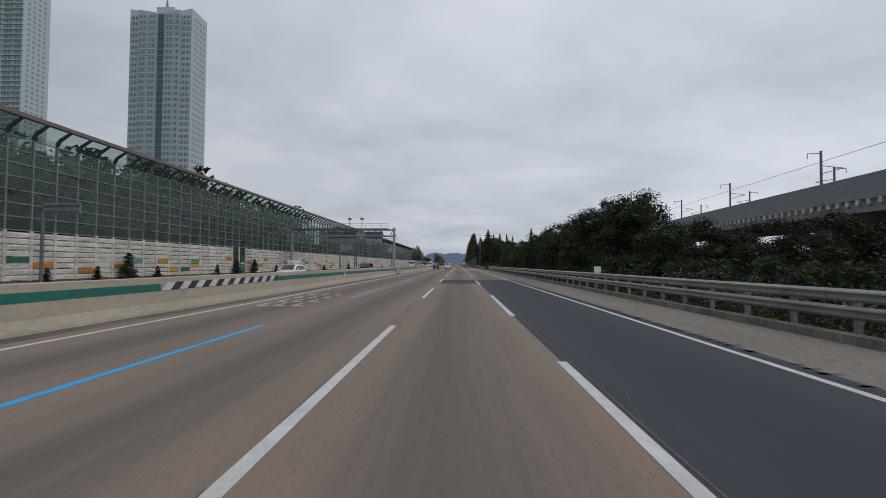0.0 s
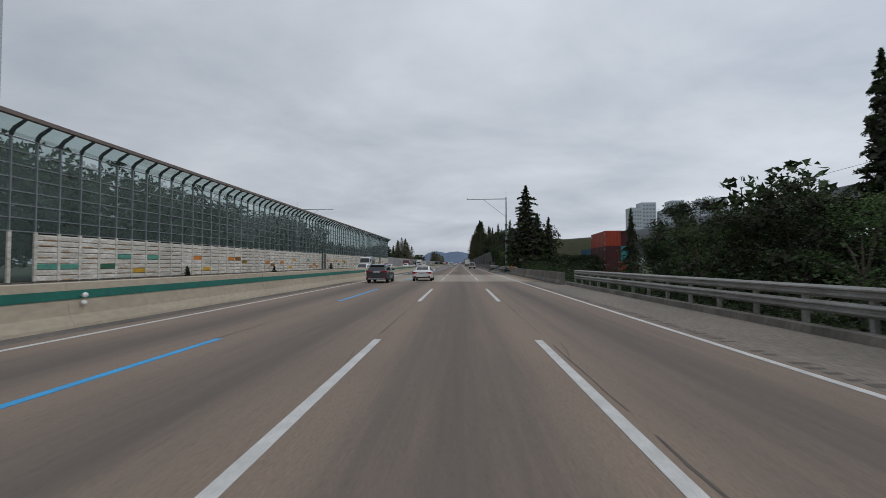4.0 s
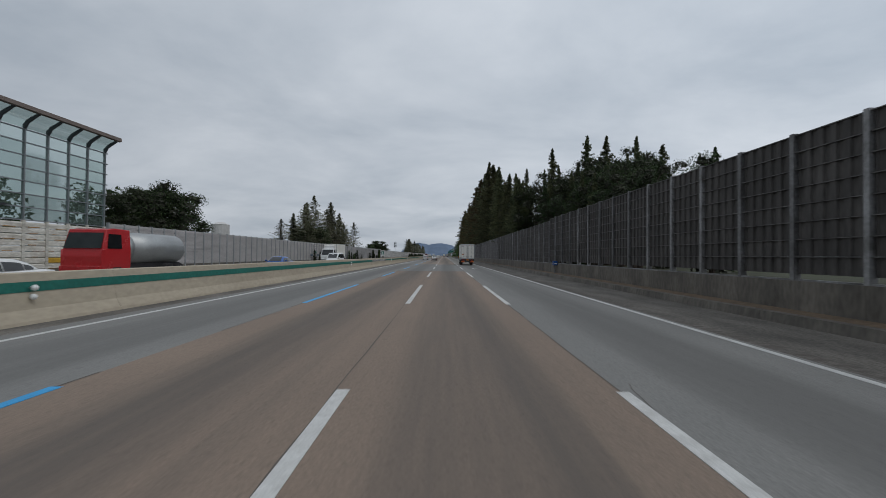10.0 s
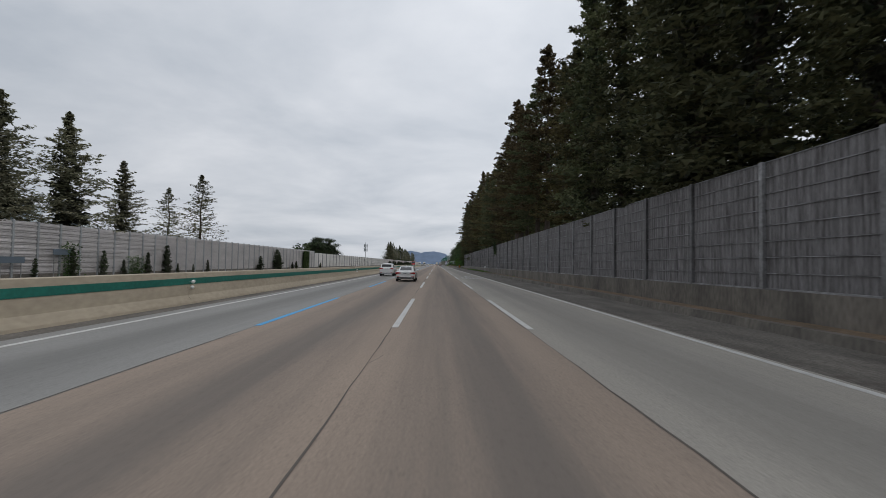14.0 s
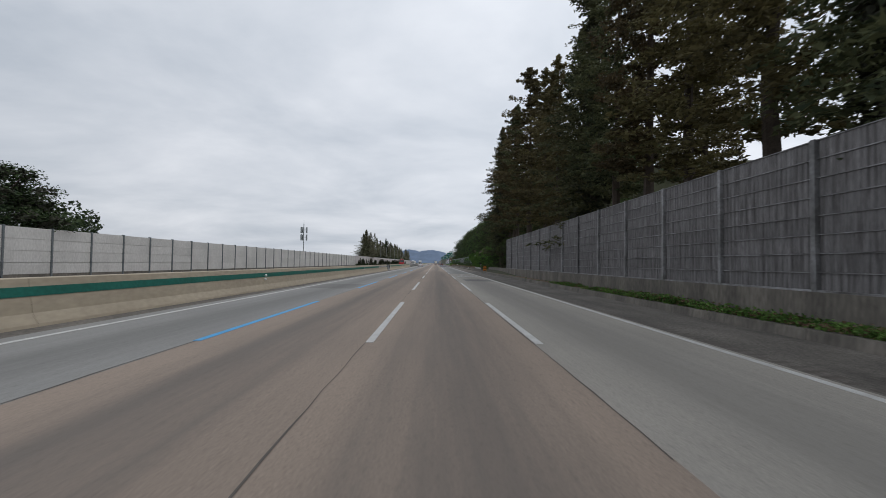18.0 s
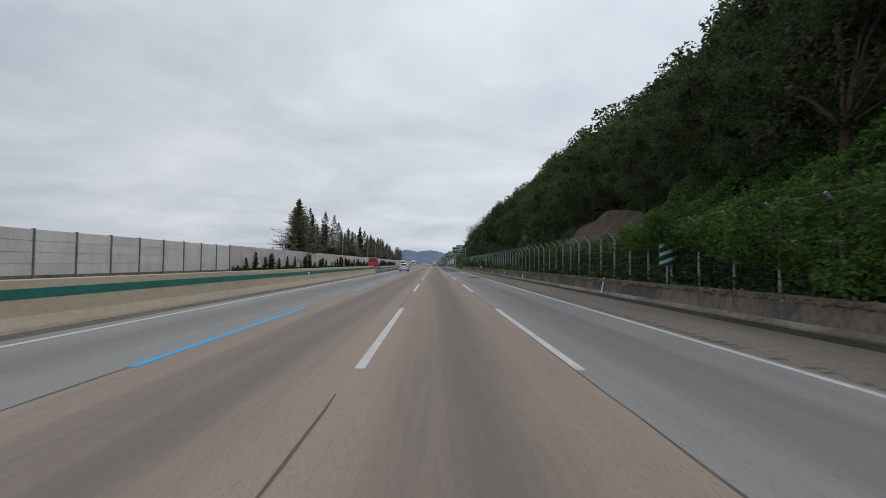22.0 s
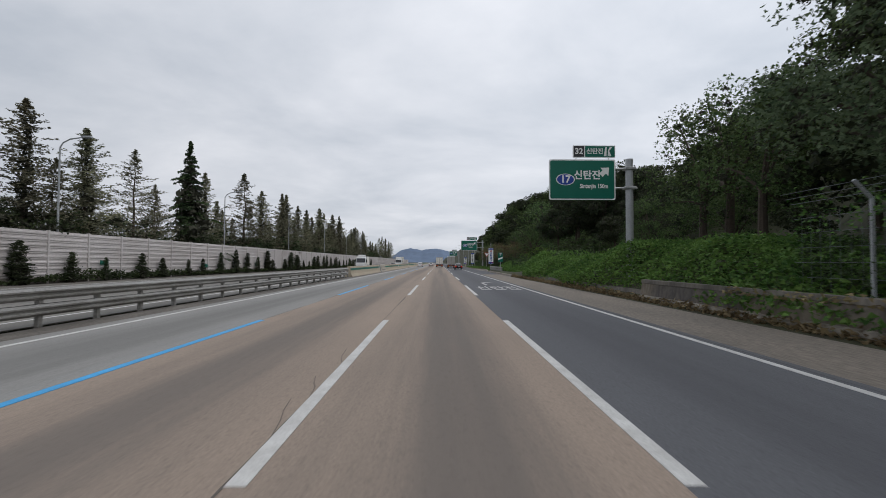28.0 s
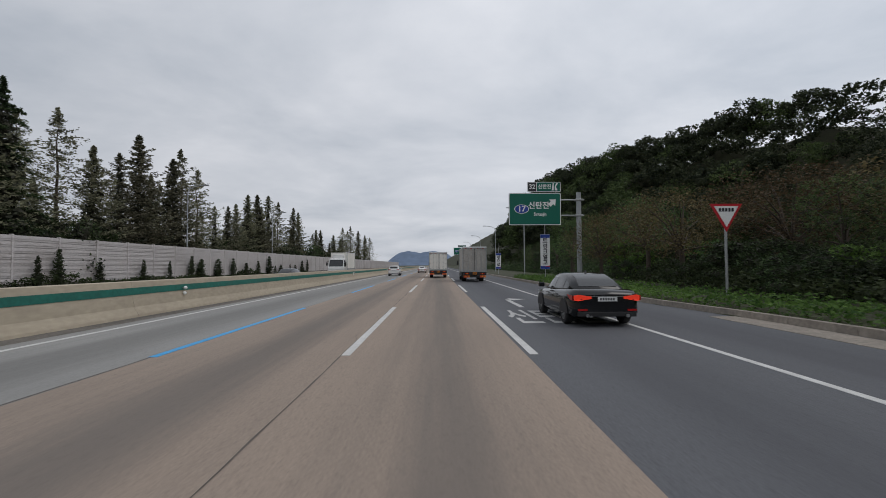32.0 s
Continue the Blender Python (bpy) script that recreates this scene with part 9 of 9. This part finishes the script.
def on_fence(rng):
    y = rng.uniform(562, 714)
    k = (noise.noise((y * 0.18, 2.0, 0)) * 0.5 + 0.5) * (0.25 if 613 < y < 637 else 1.35 if y < 612 else 1.0)
    z = 0.75 + (0.5 + 2.3 * k) * rng.uniform(0, 1) ** 0.8
    return (XF + rng.normal(0.12, 0.14), y, z)


def draped(rng):
    """Mound of creepers that spills from the slope over the first fence bays."""
    y = 553 + 28 * rng.uniform(0, 1) ** 1.15
    f = rng.uniform(0, 1)
    low = 0.95 + 1.5 * sstep(566, 577, y)
    top = 4.0 + 1.2 * noise.noise((y * 0.33, 0, 3))
    z = low + (top - low) * f
    x = 9.45 - 0.25 * math.sin(f * 3.0) + 1.9 * max(0.0, f - 0.72) + 0.6 * noise.noise((y * 0.55, z * 0.8, 8)) + 0.25 * noise.noise((y * 1.7, z * 1.9, 8)) + rng.normal(0, 0.1)
    return (x, y, z)


carpet("fence_creepers", "thick fresh creepers spilling over the first fence bays", "creepers", 30000, draped, 0.075, M["leaf_bright"], 31, 0.06)
carpet("fence_creepers", "leafy creepers hanging on the wire fence", "creepers", 52000, on_fence, 0.065, M["hedge"], 11, 0.1)
carpet("fence_creepers", "fresh creeper tops along the fence", "creepers", 12000, lambda r: (XF + r.normal(0.0, 0.2), (y := r.uniform(562, 714)), 2.9 - (1.9 if 613 < y < 637 else 0) + 0.35 * r.normal()), 0.06, M["leaf_bright"], 12, 0.1)
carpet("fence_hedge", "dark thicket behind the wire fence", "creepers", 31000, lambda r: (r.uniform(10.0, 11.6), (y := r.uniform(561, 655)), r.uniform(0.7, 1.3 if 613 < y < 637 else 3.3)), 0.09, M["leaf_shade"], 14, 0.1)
carpet("fence_hedge", "paler thicket behind the last fence bays", "creepers", 19000, lambda r: (r.uniform(10.0, 11.6), r.uniform(655, 709), r.uniform(0.7, 3.3)), 0.09, M["leaf_pale"], 18, 0.1)
# dry grass at the fence foot
carpet("grass", "dry brown grass at the fence foot", "grass", 9000, lambda r: (r.uniform(8.8, 9.8), r.uniform(560, 716), 0.78), 0.08, M["drygrass"], 13, 0.1)

t = thing("fence_brace", "pale steel corner post of the fence with slanting struts", "fence post", loc=(XF - 0.05, 644.3, 0))
for dy in (-0.55, 0.0, 0.6):
    bm = bmesh.new()
    tube(bm, (0, dy, 0.5), (0, dy * 0.15, 3.6), 0.05, 0.045, 6)
    part("strut" if dy else "post", bm, M["postgrey"], t)
t = thing("marker_plate", "small white marker plate on the concrete barrier", "marker", loc=(9.2, 649.6, 0.95))
bm = bmesh.new()
box(bm, -0.14, 0.14, 0, 0.02, 0.05, 0.4)
part("plate", bm, M["signwhite"], t)
bm = bmesh.new()
tube(bm, (0, 0.04, 0.0), (0, 0.04, 0.3), 0.02)
part("post", bm, M["steel"], t)

# bare rock cut and concrete retaining wall in the slope
rng = np.random.default_rng(7)
bm = bmesh.new()
rows = []
for j in range(9):
    row = []
    for i in range(40):
        y = 589 + i * 0.48
        z = 2.6 + j * 0.50 * (0.5 + 0.5 * math.sin(math.pi * min(1, max(0, (y - 587) / 22))))
        x = 12.0 + j * 0.40 + 0.9 * noise.noise((y * 0.45, z * 0.7, 4)) + 0.35 * noise.noise((y * 1.6, z * 1.9, 7))
        row.append(bm.verts.new((x, y, z)))
    rows.append(row)
for j in range(8):
    for i in range(39):
        bm.faces.new((rows[j][i], rows[j][i + 1], rows[j + 1][i + 1], rows[j + 1][i]))
back = [bm.verts.new((x, y, 0.5)) for x, y in ((12.2, 589), (12.2, 607.7), (16.5, 607.7), (16.5, 589))]
bm.faces.new([rows[0][0], *reversed([])] + [back[0], back[1], rows[0][-1]])
tagged(part("rock_cut", bm, M["rock"], smooth=True), "bare brown rock and soil cut in the slope", "rock", "", "structure")
t = thing("retaining_wall", "stained concrete retaining wall high in the slope", "wall", "", "structure", loc=(12.9, 620.5, 0))
for x, a, b, z0, z1 in ((-0.35, 0.3, 8.9, 1.5, 2.75), (0.0, 0.0, 8.8, 3.5, 4.25), (0.05, 0.05, 8.7, 4.26, 5.05), (0.02, 0.0, 8.8, 5.06, 5.2), (0.65, 0.9, 8.6, 5.2, 6.5), (0.55, 0.85, 8.6, 6.5, 6.65)):
    bm = bmesh.new()
    box(bm, x, 2.5, a, b, z0, z1)
    part("course", bm, M["streaked"], t, bevel=0.03)

# ---- phone mast beyond the low barrier ----
t = thing("phone_mast", "slim phone mast carrying two tiers of antenna panels", "mast", loc=(-36.2, 577, 0.3))
bm = bmesh.new()
tube(bm, (0, 0, 0), (0, 0, 11.6), 0.16, 0.1, 10)
part("pole", bm, M["postgrey"], t)
for z in (7.9, 9.9):
    for k in range(3):
        a = k * 2.094 + 0.4
        for d in (-0.28, 0.28):
            bm = bmesh.new()
            cx, cy = 0.75 * math.cos(a) - d * math.sin(a), 0.75 * math.sin(a) + d * math.cos(a)
            box(bm, cx - 0.16, cx + 0.16, cy - 0.12, cy + 0.12, z - 0.85, z + 0.75)
            part("antenna_panel", bm, M["postgrey"], t, bevel=0.02)
        bm = bmesh.new()
        tube(bm, (0, 0, z), (0.75 * math.cos(a), 0.75 * math.sin(a), z), 0.03)
        part("bracket", bm, M["steel"], t)
bm = bmesh.new()
tube(bm, (0, 0, 11.6), (0, 0, 12.6), 0.02)
part("lightning_rod", bm, M["steel"], t)

# street lamps beyond the barrier and by the ramp
for x, y, s in ((-31.5, 710, 1), (-31.5, 738.5, 1), (-31.5, 767, 1), (-31.5, 795, 1), (-31.5, 824, 1), (-31.5, 853, 1), (-31.5, 882, 1), (12.8, 862, -1), (12.6, 893, -1), (12.4, 925, -1), (12.2, 960, -1)):
    t = thing("street_lamp", "slender grey street lamp with a curved arm", "street lamp", "street lamps", loc=(x, y, 0))
    t.scale = (1, 1, 1.18 if s > 0 else 1.0)
    bm = bmesh.new()
    tube(bm, (0, 0, -0.2), (0, 0, 9.4), 0.10, 0.06, 8)
    part("pole", bm, M["postgrey"], t)
    bm = bmesh.new()
    pts = [(0, 9.4), (0.25, 9.75), (0.8, 10.0), (2.0, 10.15)]
    for (a, b), (c, d) in zip(pts, pts[1:]):
        tube(bm, (s * a, 0, b), (s * c, 0, d), 0.05, 0.045, 6)
    part("arm", bm, M["postgrey"], t)
    bm = bmesh.new()
    box(bm, min(s * 1.9, s * 2.6), max(s * 1.9, s * 2.6), -0.14, 0.14, 10.08, 10.22)
    part("lamp_head", bm, M["postgrey"], t, bevel=0.03)

# ---- towers ----


def tower(x0, x1, y0, depth, floors, storey, label, bands, balconies):
    """Apartment tower: vertical bays of their own colour, glazing storey by storey, a roof that dips to the core."""
    t = thing("apartment_tower", label, "building", "apartment towers")
    w = x1 - x0
    H = floors * storey
    for a, b, mat, proud, windows in bands:
        bm = bmesh.new()
        xa, xb = x0 + a * w, x0 + b * w
        lift = [H + 6 * abs(u - 0.52) for u in (a, b)]
        prism(bm, [(xa, 0), (xb, 0), (xb, lift[1]), (xa, lift[0])], y0 - proud, y0 + depth)
        part("wall", bm, M[mat], t)
        glass, dark, edge = bmesh.new(), bmesh.new(), bmesh.new()
        n = max(1, windows)
        bw = (xb - xa) / n
        for f in range(floors):
            z = f * storey
            for k in range(windows):
                xx = xa + k * bw
                box(glass, xx + bw * 0.10, xx + bw * 0.90, y0 - proud - 0.10, y0 - proud + 0.1, z + 0.75, z + 2.35)
                box(dark, xx + bw * (0.16 if k % 2 else 0.56), xx + bw * (0.44 if k % 2 else 0.84), y0 - proud - 0.16, y0 - proud - 0.08, z + 1.0, z + 2.2)
            box(edge, xa, xb, y0 - proud - (0.9 if balconies and proud > 0.5 else 0.16), y0 - proud, z - 0.16, z + 0.16)
        part("floor_edge", edge, M["towerwhite" if windows else "towerblue"], t, "pale floor edges")["kind"] = "stuff"
        for q, name, paint, txt in ((glass, "window", "towerglass", "rows of greenish windows"), (dark, "casement", "towerpane", "dark opened casements")):
            if q.verts:
                part(name, q, M[paint], t, txt)["kind"] = "stuff"
            else:
                q.free()
    bm = bmesh.new()
    for f in range(floors):
        for k in range(4):
            yy = y0 + 2 + k * (depth - 3) / 4
            box(bm, x1 - 0.1, x1 + 0.08, yy, yy + 1.6, f * storey + 0.9, f * storey + 2.3)
    part("window", bm, M["towerglass"], t, "side windows")["kind"] = "stuff"
    bm = bmesh.new()
    box(bm, x0 + 0.38 * w, x0 + 0.66 * w, y0 + 2, y0 + depth - 2, H, H + 5)
    part("roof_house", bm, M["towerwhite"], t)
    bm = bmesh.new()
    tube(bm, (x0 + 0.53 * w, y0 + 3, H + 5), (x0 + 0.53 * w, y0 + 3, H + 10.5), 0.7, 0.15)
    part("roof_mast", bm, M["towerblue"], t)
    return t


tower(-162, -131, 208, 13, 42, 2.95, "tall pale green and white apartment tower", [
    (0.0, 0.16, "towerwhite", 0.0, 2), (0.16, 0.46, "towergreen", 1.2, 4), (0.46, 0.58, "towergroove", 0.3, 0), (0.58, 0.82, "towergreen", 1.2, 3), (0.82, 1.0, "towerwhite", 0.0, 2)], False)
tower(-294, -249, 240, 16, 54, 3.0, "taller green-grey apartment tower with white balconies", [
    (0.0, 0.45, "towergreen", 0.0, 5), (0.45, 0.62, "towerblue", 0.8, 2), (0.62, 0.75, "towerwhite", 1.4, 2), (0.75, 1.0, "towerwhite", 0.6, 4)], True)

# distant towers and roofs beyond the low barrier
for x, y, w, h in ((-330, 700, 16, 42), (-300, 712, 14, 38), (-210, 470, 10, 11), (-190, 480, 9, 10), (140, 470, 9, 47), (151, 476, 12, 52), (166, 470, 8, 45), (177, 480, 11, 54), (190, 476, 9, 48), (201, 482, 10, 55), (213, 478, 9, 56), (225, 486, 12, 50)):
    t = thing("apartment_block", "distant pale apartment block", "building", "distant blocks", loc=(x, y, 0))
    bm = bmesh.new()
    box(bm, 0, w, 0, 12, 0, h)
    part("wall", bm, M["towerwhite"], t)
    bm = bmesh.new()
    for f in range(int(h / 3)):
        for k in range(4):
            box(bm, w * (0.1 + 0.22 * k), w * (0.24 + 0.22 * k), -0.1, 0.1, f * 3 + 0.8, f * 3 + 2.2)
    part("window", bm, M["towerblue"], t)["kind"] = "stuff"
for x, y in ((-44, 336, ), (-47, 342)):
    t = thing("water_tank", "pale cylindrical tank behind the barrier", "tank", "tanks", loc=(x, y, 0))
    bm = bmesh.new()
    tube(bm, (0, 0, 0), (0, 0, 7.3), 1.6, 1.6, 18)
    part("shell", bm, M["palewall"], t)
    bm = bmesh.new()
    tube(bm, (0, 0, 7.3), (0, 0, 7.8), 1.65, 0.6, 18)
    part("roof", bm, M["palewall"], t)

# ---- railway viaduct ----
XV = 50.0
t = thing("railway_viaduct", "grey concrete railway viaduct with screens and masts", "viaduct", loc=(-11.05, 7.3, -0.55), rz=radians(-8))
t.rotation_euler.x = radians(1.06)
bm = bmesh.new()
prism(bm, [(-1.0, 7.2), (1.5, 6.2), (9, 6.2), (11.5, 7.2), (11.5, 8.6), (-1.0, 8.6)], -60, 330)
ob = part("girder", bm, M["viaduct"], t)
ob.location = (XV, 0, 0)
bm = bmesh.new()
box(bm, XV - 1.3, XV - 1.05, -60, 330, 8.6, 9.1)
part("edge_beam", bm, M["viaduct"], t)
bm = bmesh.new()
box(bm, XV - 1.12, XV - 1.0, -60, 330, 9.0, 11.3)
part("screen", bm, M["viascreen"], t)
bm = bmesh.new()
box(bm, -0.28, 0.0, 0.0, 0.45, 8.0, 8.9)
corbel = finish(bm, "corbel", M["palewall"])
y = -40.0
while y < 200:
    share("corbel", corbel, t, (XV - 1.0, y, 0))
    y += 1.6
bm = bmesh.new()
box(bm, XV + 2, XV + 8, -1.2, 1.2, -1.5, 6.3)
pier = finish(bm, "pier", M["viaduct"])
for k in range(12):
    share("pier", pier, t, (0, -40 + 33 * k, 0))
bm = bmesh.new()
tube(bm, (0, 0, 8.6), (0, 0, 16.2), 0.17, 0.15, 8)
mast = finish(bm, "mast", M["darksteel"])
bm = bmesh.new()
tube(bm, (0, 0, 15.9), (1.6, 0, 15.9), 0.05)
tube(bm, (1.6, 0, 15.9), (1.6, 0, 15.2), 0.05)
tube(bm, (0, 0, 13.2), (-2.6, 0, 13.9), 0.045)
tube(bm, (0, 0, 14.3), (-2.6, 0, 13.9), 0.045)
cant = finish(bm, "cantilever", M["darksteel"])
for k in range(9):
    for s, x in ((0, XV + 1.0), (1, XV + 9.8)):
        y = 32 + 26 * k + 12 * s
        share("mast", mast, t, (x, y, 0))
        share("cantilever", cant, t, (x, y, 0), math.pi * (1 - s))
for x in (XV - 1.4, XV + 12):
    bm = bmesh.new()
    tube(bm, (x, -60, 14.0), (x, 330, 14.0), 0.03, 0.03, 4)
    part("contact_wire", bm, M["darksteel"], t)
t = thing("factory", "blue steel-clad factory hall behind the viaduct", "building", loc=(0, 0, 0))
bm = bmesh.new()
prism(bm, [(70, -1), (120, -1), (120, 16), (95, 20), (70, 16.5)], 15, 88)
part("hall", bm, M["bluebuild"], t)
bm = bmesh.new()
box(bm, 68.9, 70.0, 20, 80, 3.0, 4.2)
part("canopy", bm, M["palewall"], t)
bm = bmesh.new()
tube(bm, (88, 60, 18.6), (88, 60, 21), 0.8, 0.8, 10)
part("roof_vent", bm, M["bluebuild"], t)

# ---- stacked containers beside the bridge ----


def container(x, y, z, mat, label, rz=-0.09, writing=False):
    t = thing("shipping_container", label, "container", "stacked containers", loc=(x, y, z), rz=rz)
    L, w, h = 12.19, 2.44, 2.59
    bm = bmesh.new()
    n = 44
    for s in (0, 1):
        pts = []
        for i in range(n + 1):
            yy = 0.15 + (L - 0.3) * i / n
            pts.append(((0.02 if (i // 2) % 2 else 0.055) if s == 0 else w - (0.02 if (i // 2) % 2 else 0.055), yy))
        a = [bm.verts.new((u, v, 0.12)) for u, v in pts]
        b = [bm.verts.new((u, v, h - 0.1)) for u, v in pts]
        for i in range(n):
            bm.faces.new((a[i], a[i + 1], b[i + 1], b[i]))
    part("side_wall", bm, M[mat], t)
    bm = bmesh.new()
    box(bm, 0.06, w - 0.06, 0.05, L - 0.05, h - 0.06, h - 0.02)
    part("roof", bm, M[mat], t)
    for xx in (0, w - 0.14):
        for yy in (0, L - 0.16):
            bm = bmesh.new()
            box(bm, xx, xx + 0.14, yy, yy + 0.16, 0, h)
            part("corner_post", bm, M[mat], t)
        for zz in (0, h - 0.11):
            bm = bmesh.new()
            box(bm, xx, xx + 0.14, 0.16, L - 0.16, zz, zz + 0.11)
            part("rail", bm, M[mat], t)
    for yy in (0.03, L - 0.09):
        bm = bmesh.new()
        box(bm, 0.14, w - 0.14, yy, yy + 0.06, 0.0, h)
        part("end_wall", bm, M[mat], t)
    for k in range(2):
        bm = bmesh.new()
        for q in range(9):
            box(bm, 0.2 + 0.23 * q, 0.31 + 0.23 * q, -0.005 if k == 0 else L - 0.035, 0.035 if k == 0 else L + 0.005, 0.16, h - 0.14)
        part("end_ribs", bm, M[mat], t)["kind"] = "stuff"
    if mat == "contred":
        for k in range(3):
            bm = bmesh.new()
            box(bm, -0.006, 0.0, L - 1.1 + k * 0.28, L - 0.9 + k * 0.28, h - 0.75, h - 0.35)
            part("bar", bm, M["signwhite"], t)
    for k, z in ((0, 1.95), (1, 0.45)):
        bm = bmesh.new()
        box(bm, -0.006, 0.0, 0.35 + 0.3 * k, 0.9 + 0.3 * k, z, z + (0.12 if k else 0.2))
        part("label_plate", bm, M["signwhite"], t)
    if writing:
        for k in range(7):
            bm = bmesh.new()
            box(bm, -0.006, 0.0, 3.2 + 0.85 * k, 3.2 + 0.85 * k + (0.6 if k % 3 else 0.7), 1.0, 1.65)
            part("bar", bm, M["signwhite"], t)


SHADE = {"contred": "red", "contmaroon": "dark maroon", "contblue": "slate blue", "contteal": "turquoise"}
for x, y, mats in ((24.6, 176.1, ("contmaroon", "contmaroon", "contred")), (27.2, 176.3, ("contred", "contteal", "contmaroon")), (26.2, 189.4, ("contmaroon", "contblue")), (28.9, 189.6, ("contblue", "contblue"))):
    for i, m in enumerate(mats):
        container(x, y, -0.62 + 2.6 * i, m, SHADE[m] + " corrugated shipping container in a stack")
for x, y, mats in ((54.7, 192.0, ("contmaroon", "contred", "contblue")), (67.5, 191.0, ("contblue", "contmaroon", "contred"))):
    for i, m in enumerate(mats):
        container(x, y, -0.8 + 2.6 * i, m, SHADE[m] + " shipping container with white lettering bars, laid across", math.pi / 2 - 0.09, True)

# ---- distant hills ----


def ridge(name, x0, x1, y, h, label, seed, mat="haze"):
    bm = bmesh.new()
    n = 60
    top, foot = [], []
    for i in range(n + 1):
        u = i / n
        x = x0 + (x1 - x0) * u
        z = h * (math.sin(math.pi * u) ** 0.8) * (0.75 + 0.3 * noise.noise((u * 3, seed, 0)) + 0.05 * noise.noise((u * 14, seed, 3)))
        foot.append(bm.verts.new((x, y - 250, -2)))
        top.append(bm.verts.new((x, y, max(1.0, z))))
    for i in range(n):
        bm.faces.new((foot[i], foot[i + 1], top[i + 1], top[i]))
    tagged(part(name, bm, M[mat], smooth=True), label, "hill", "", "structure")


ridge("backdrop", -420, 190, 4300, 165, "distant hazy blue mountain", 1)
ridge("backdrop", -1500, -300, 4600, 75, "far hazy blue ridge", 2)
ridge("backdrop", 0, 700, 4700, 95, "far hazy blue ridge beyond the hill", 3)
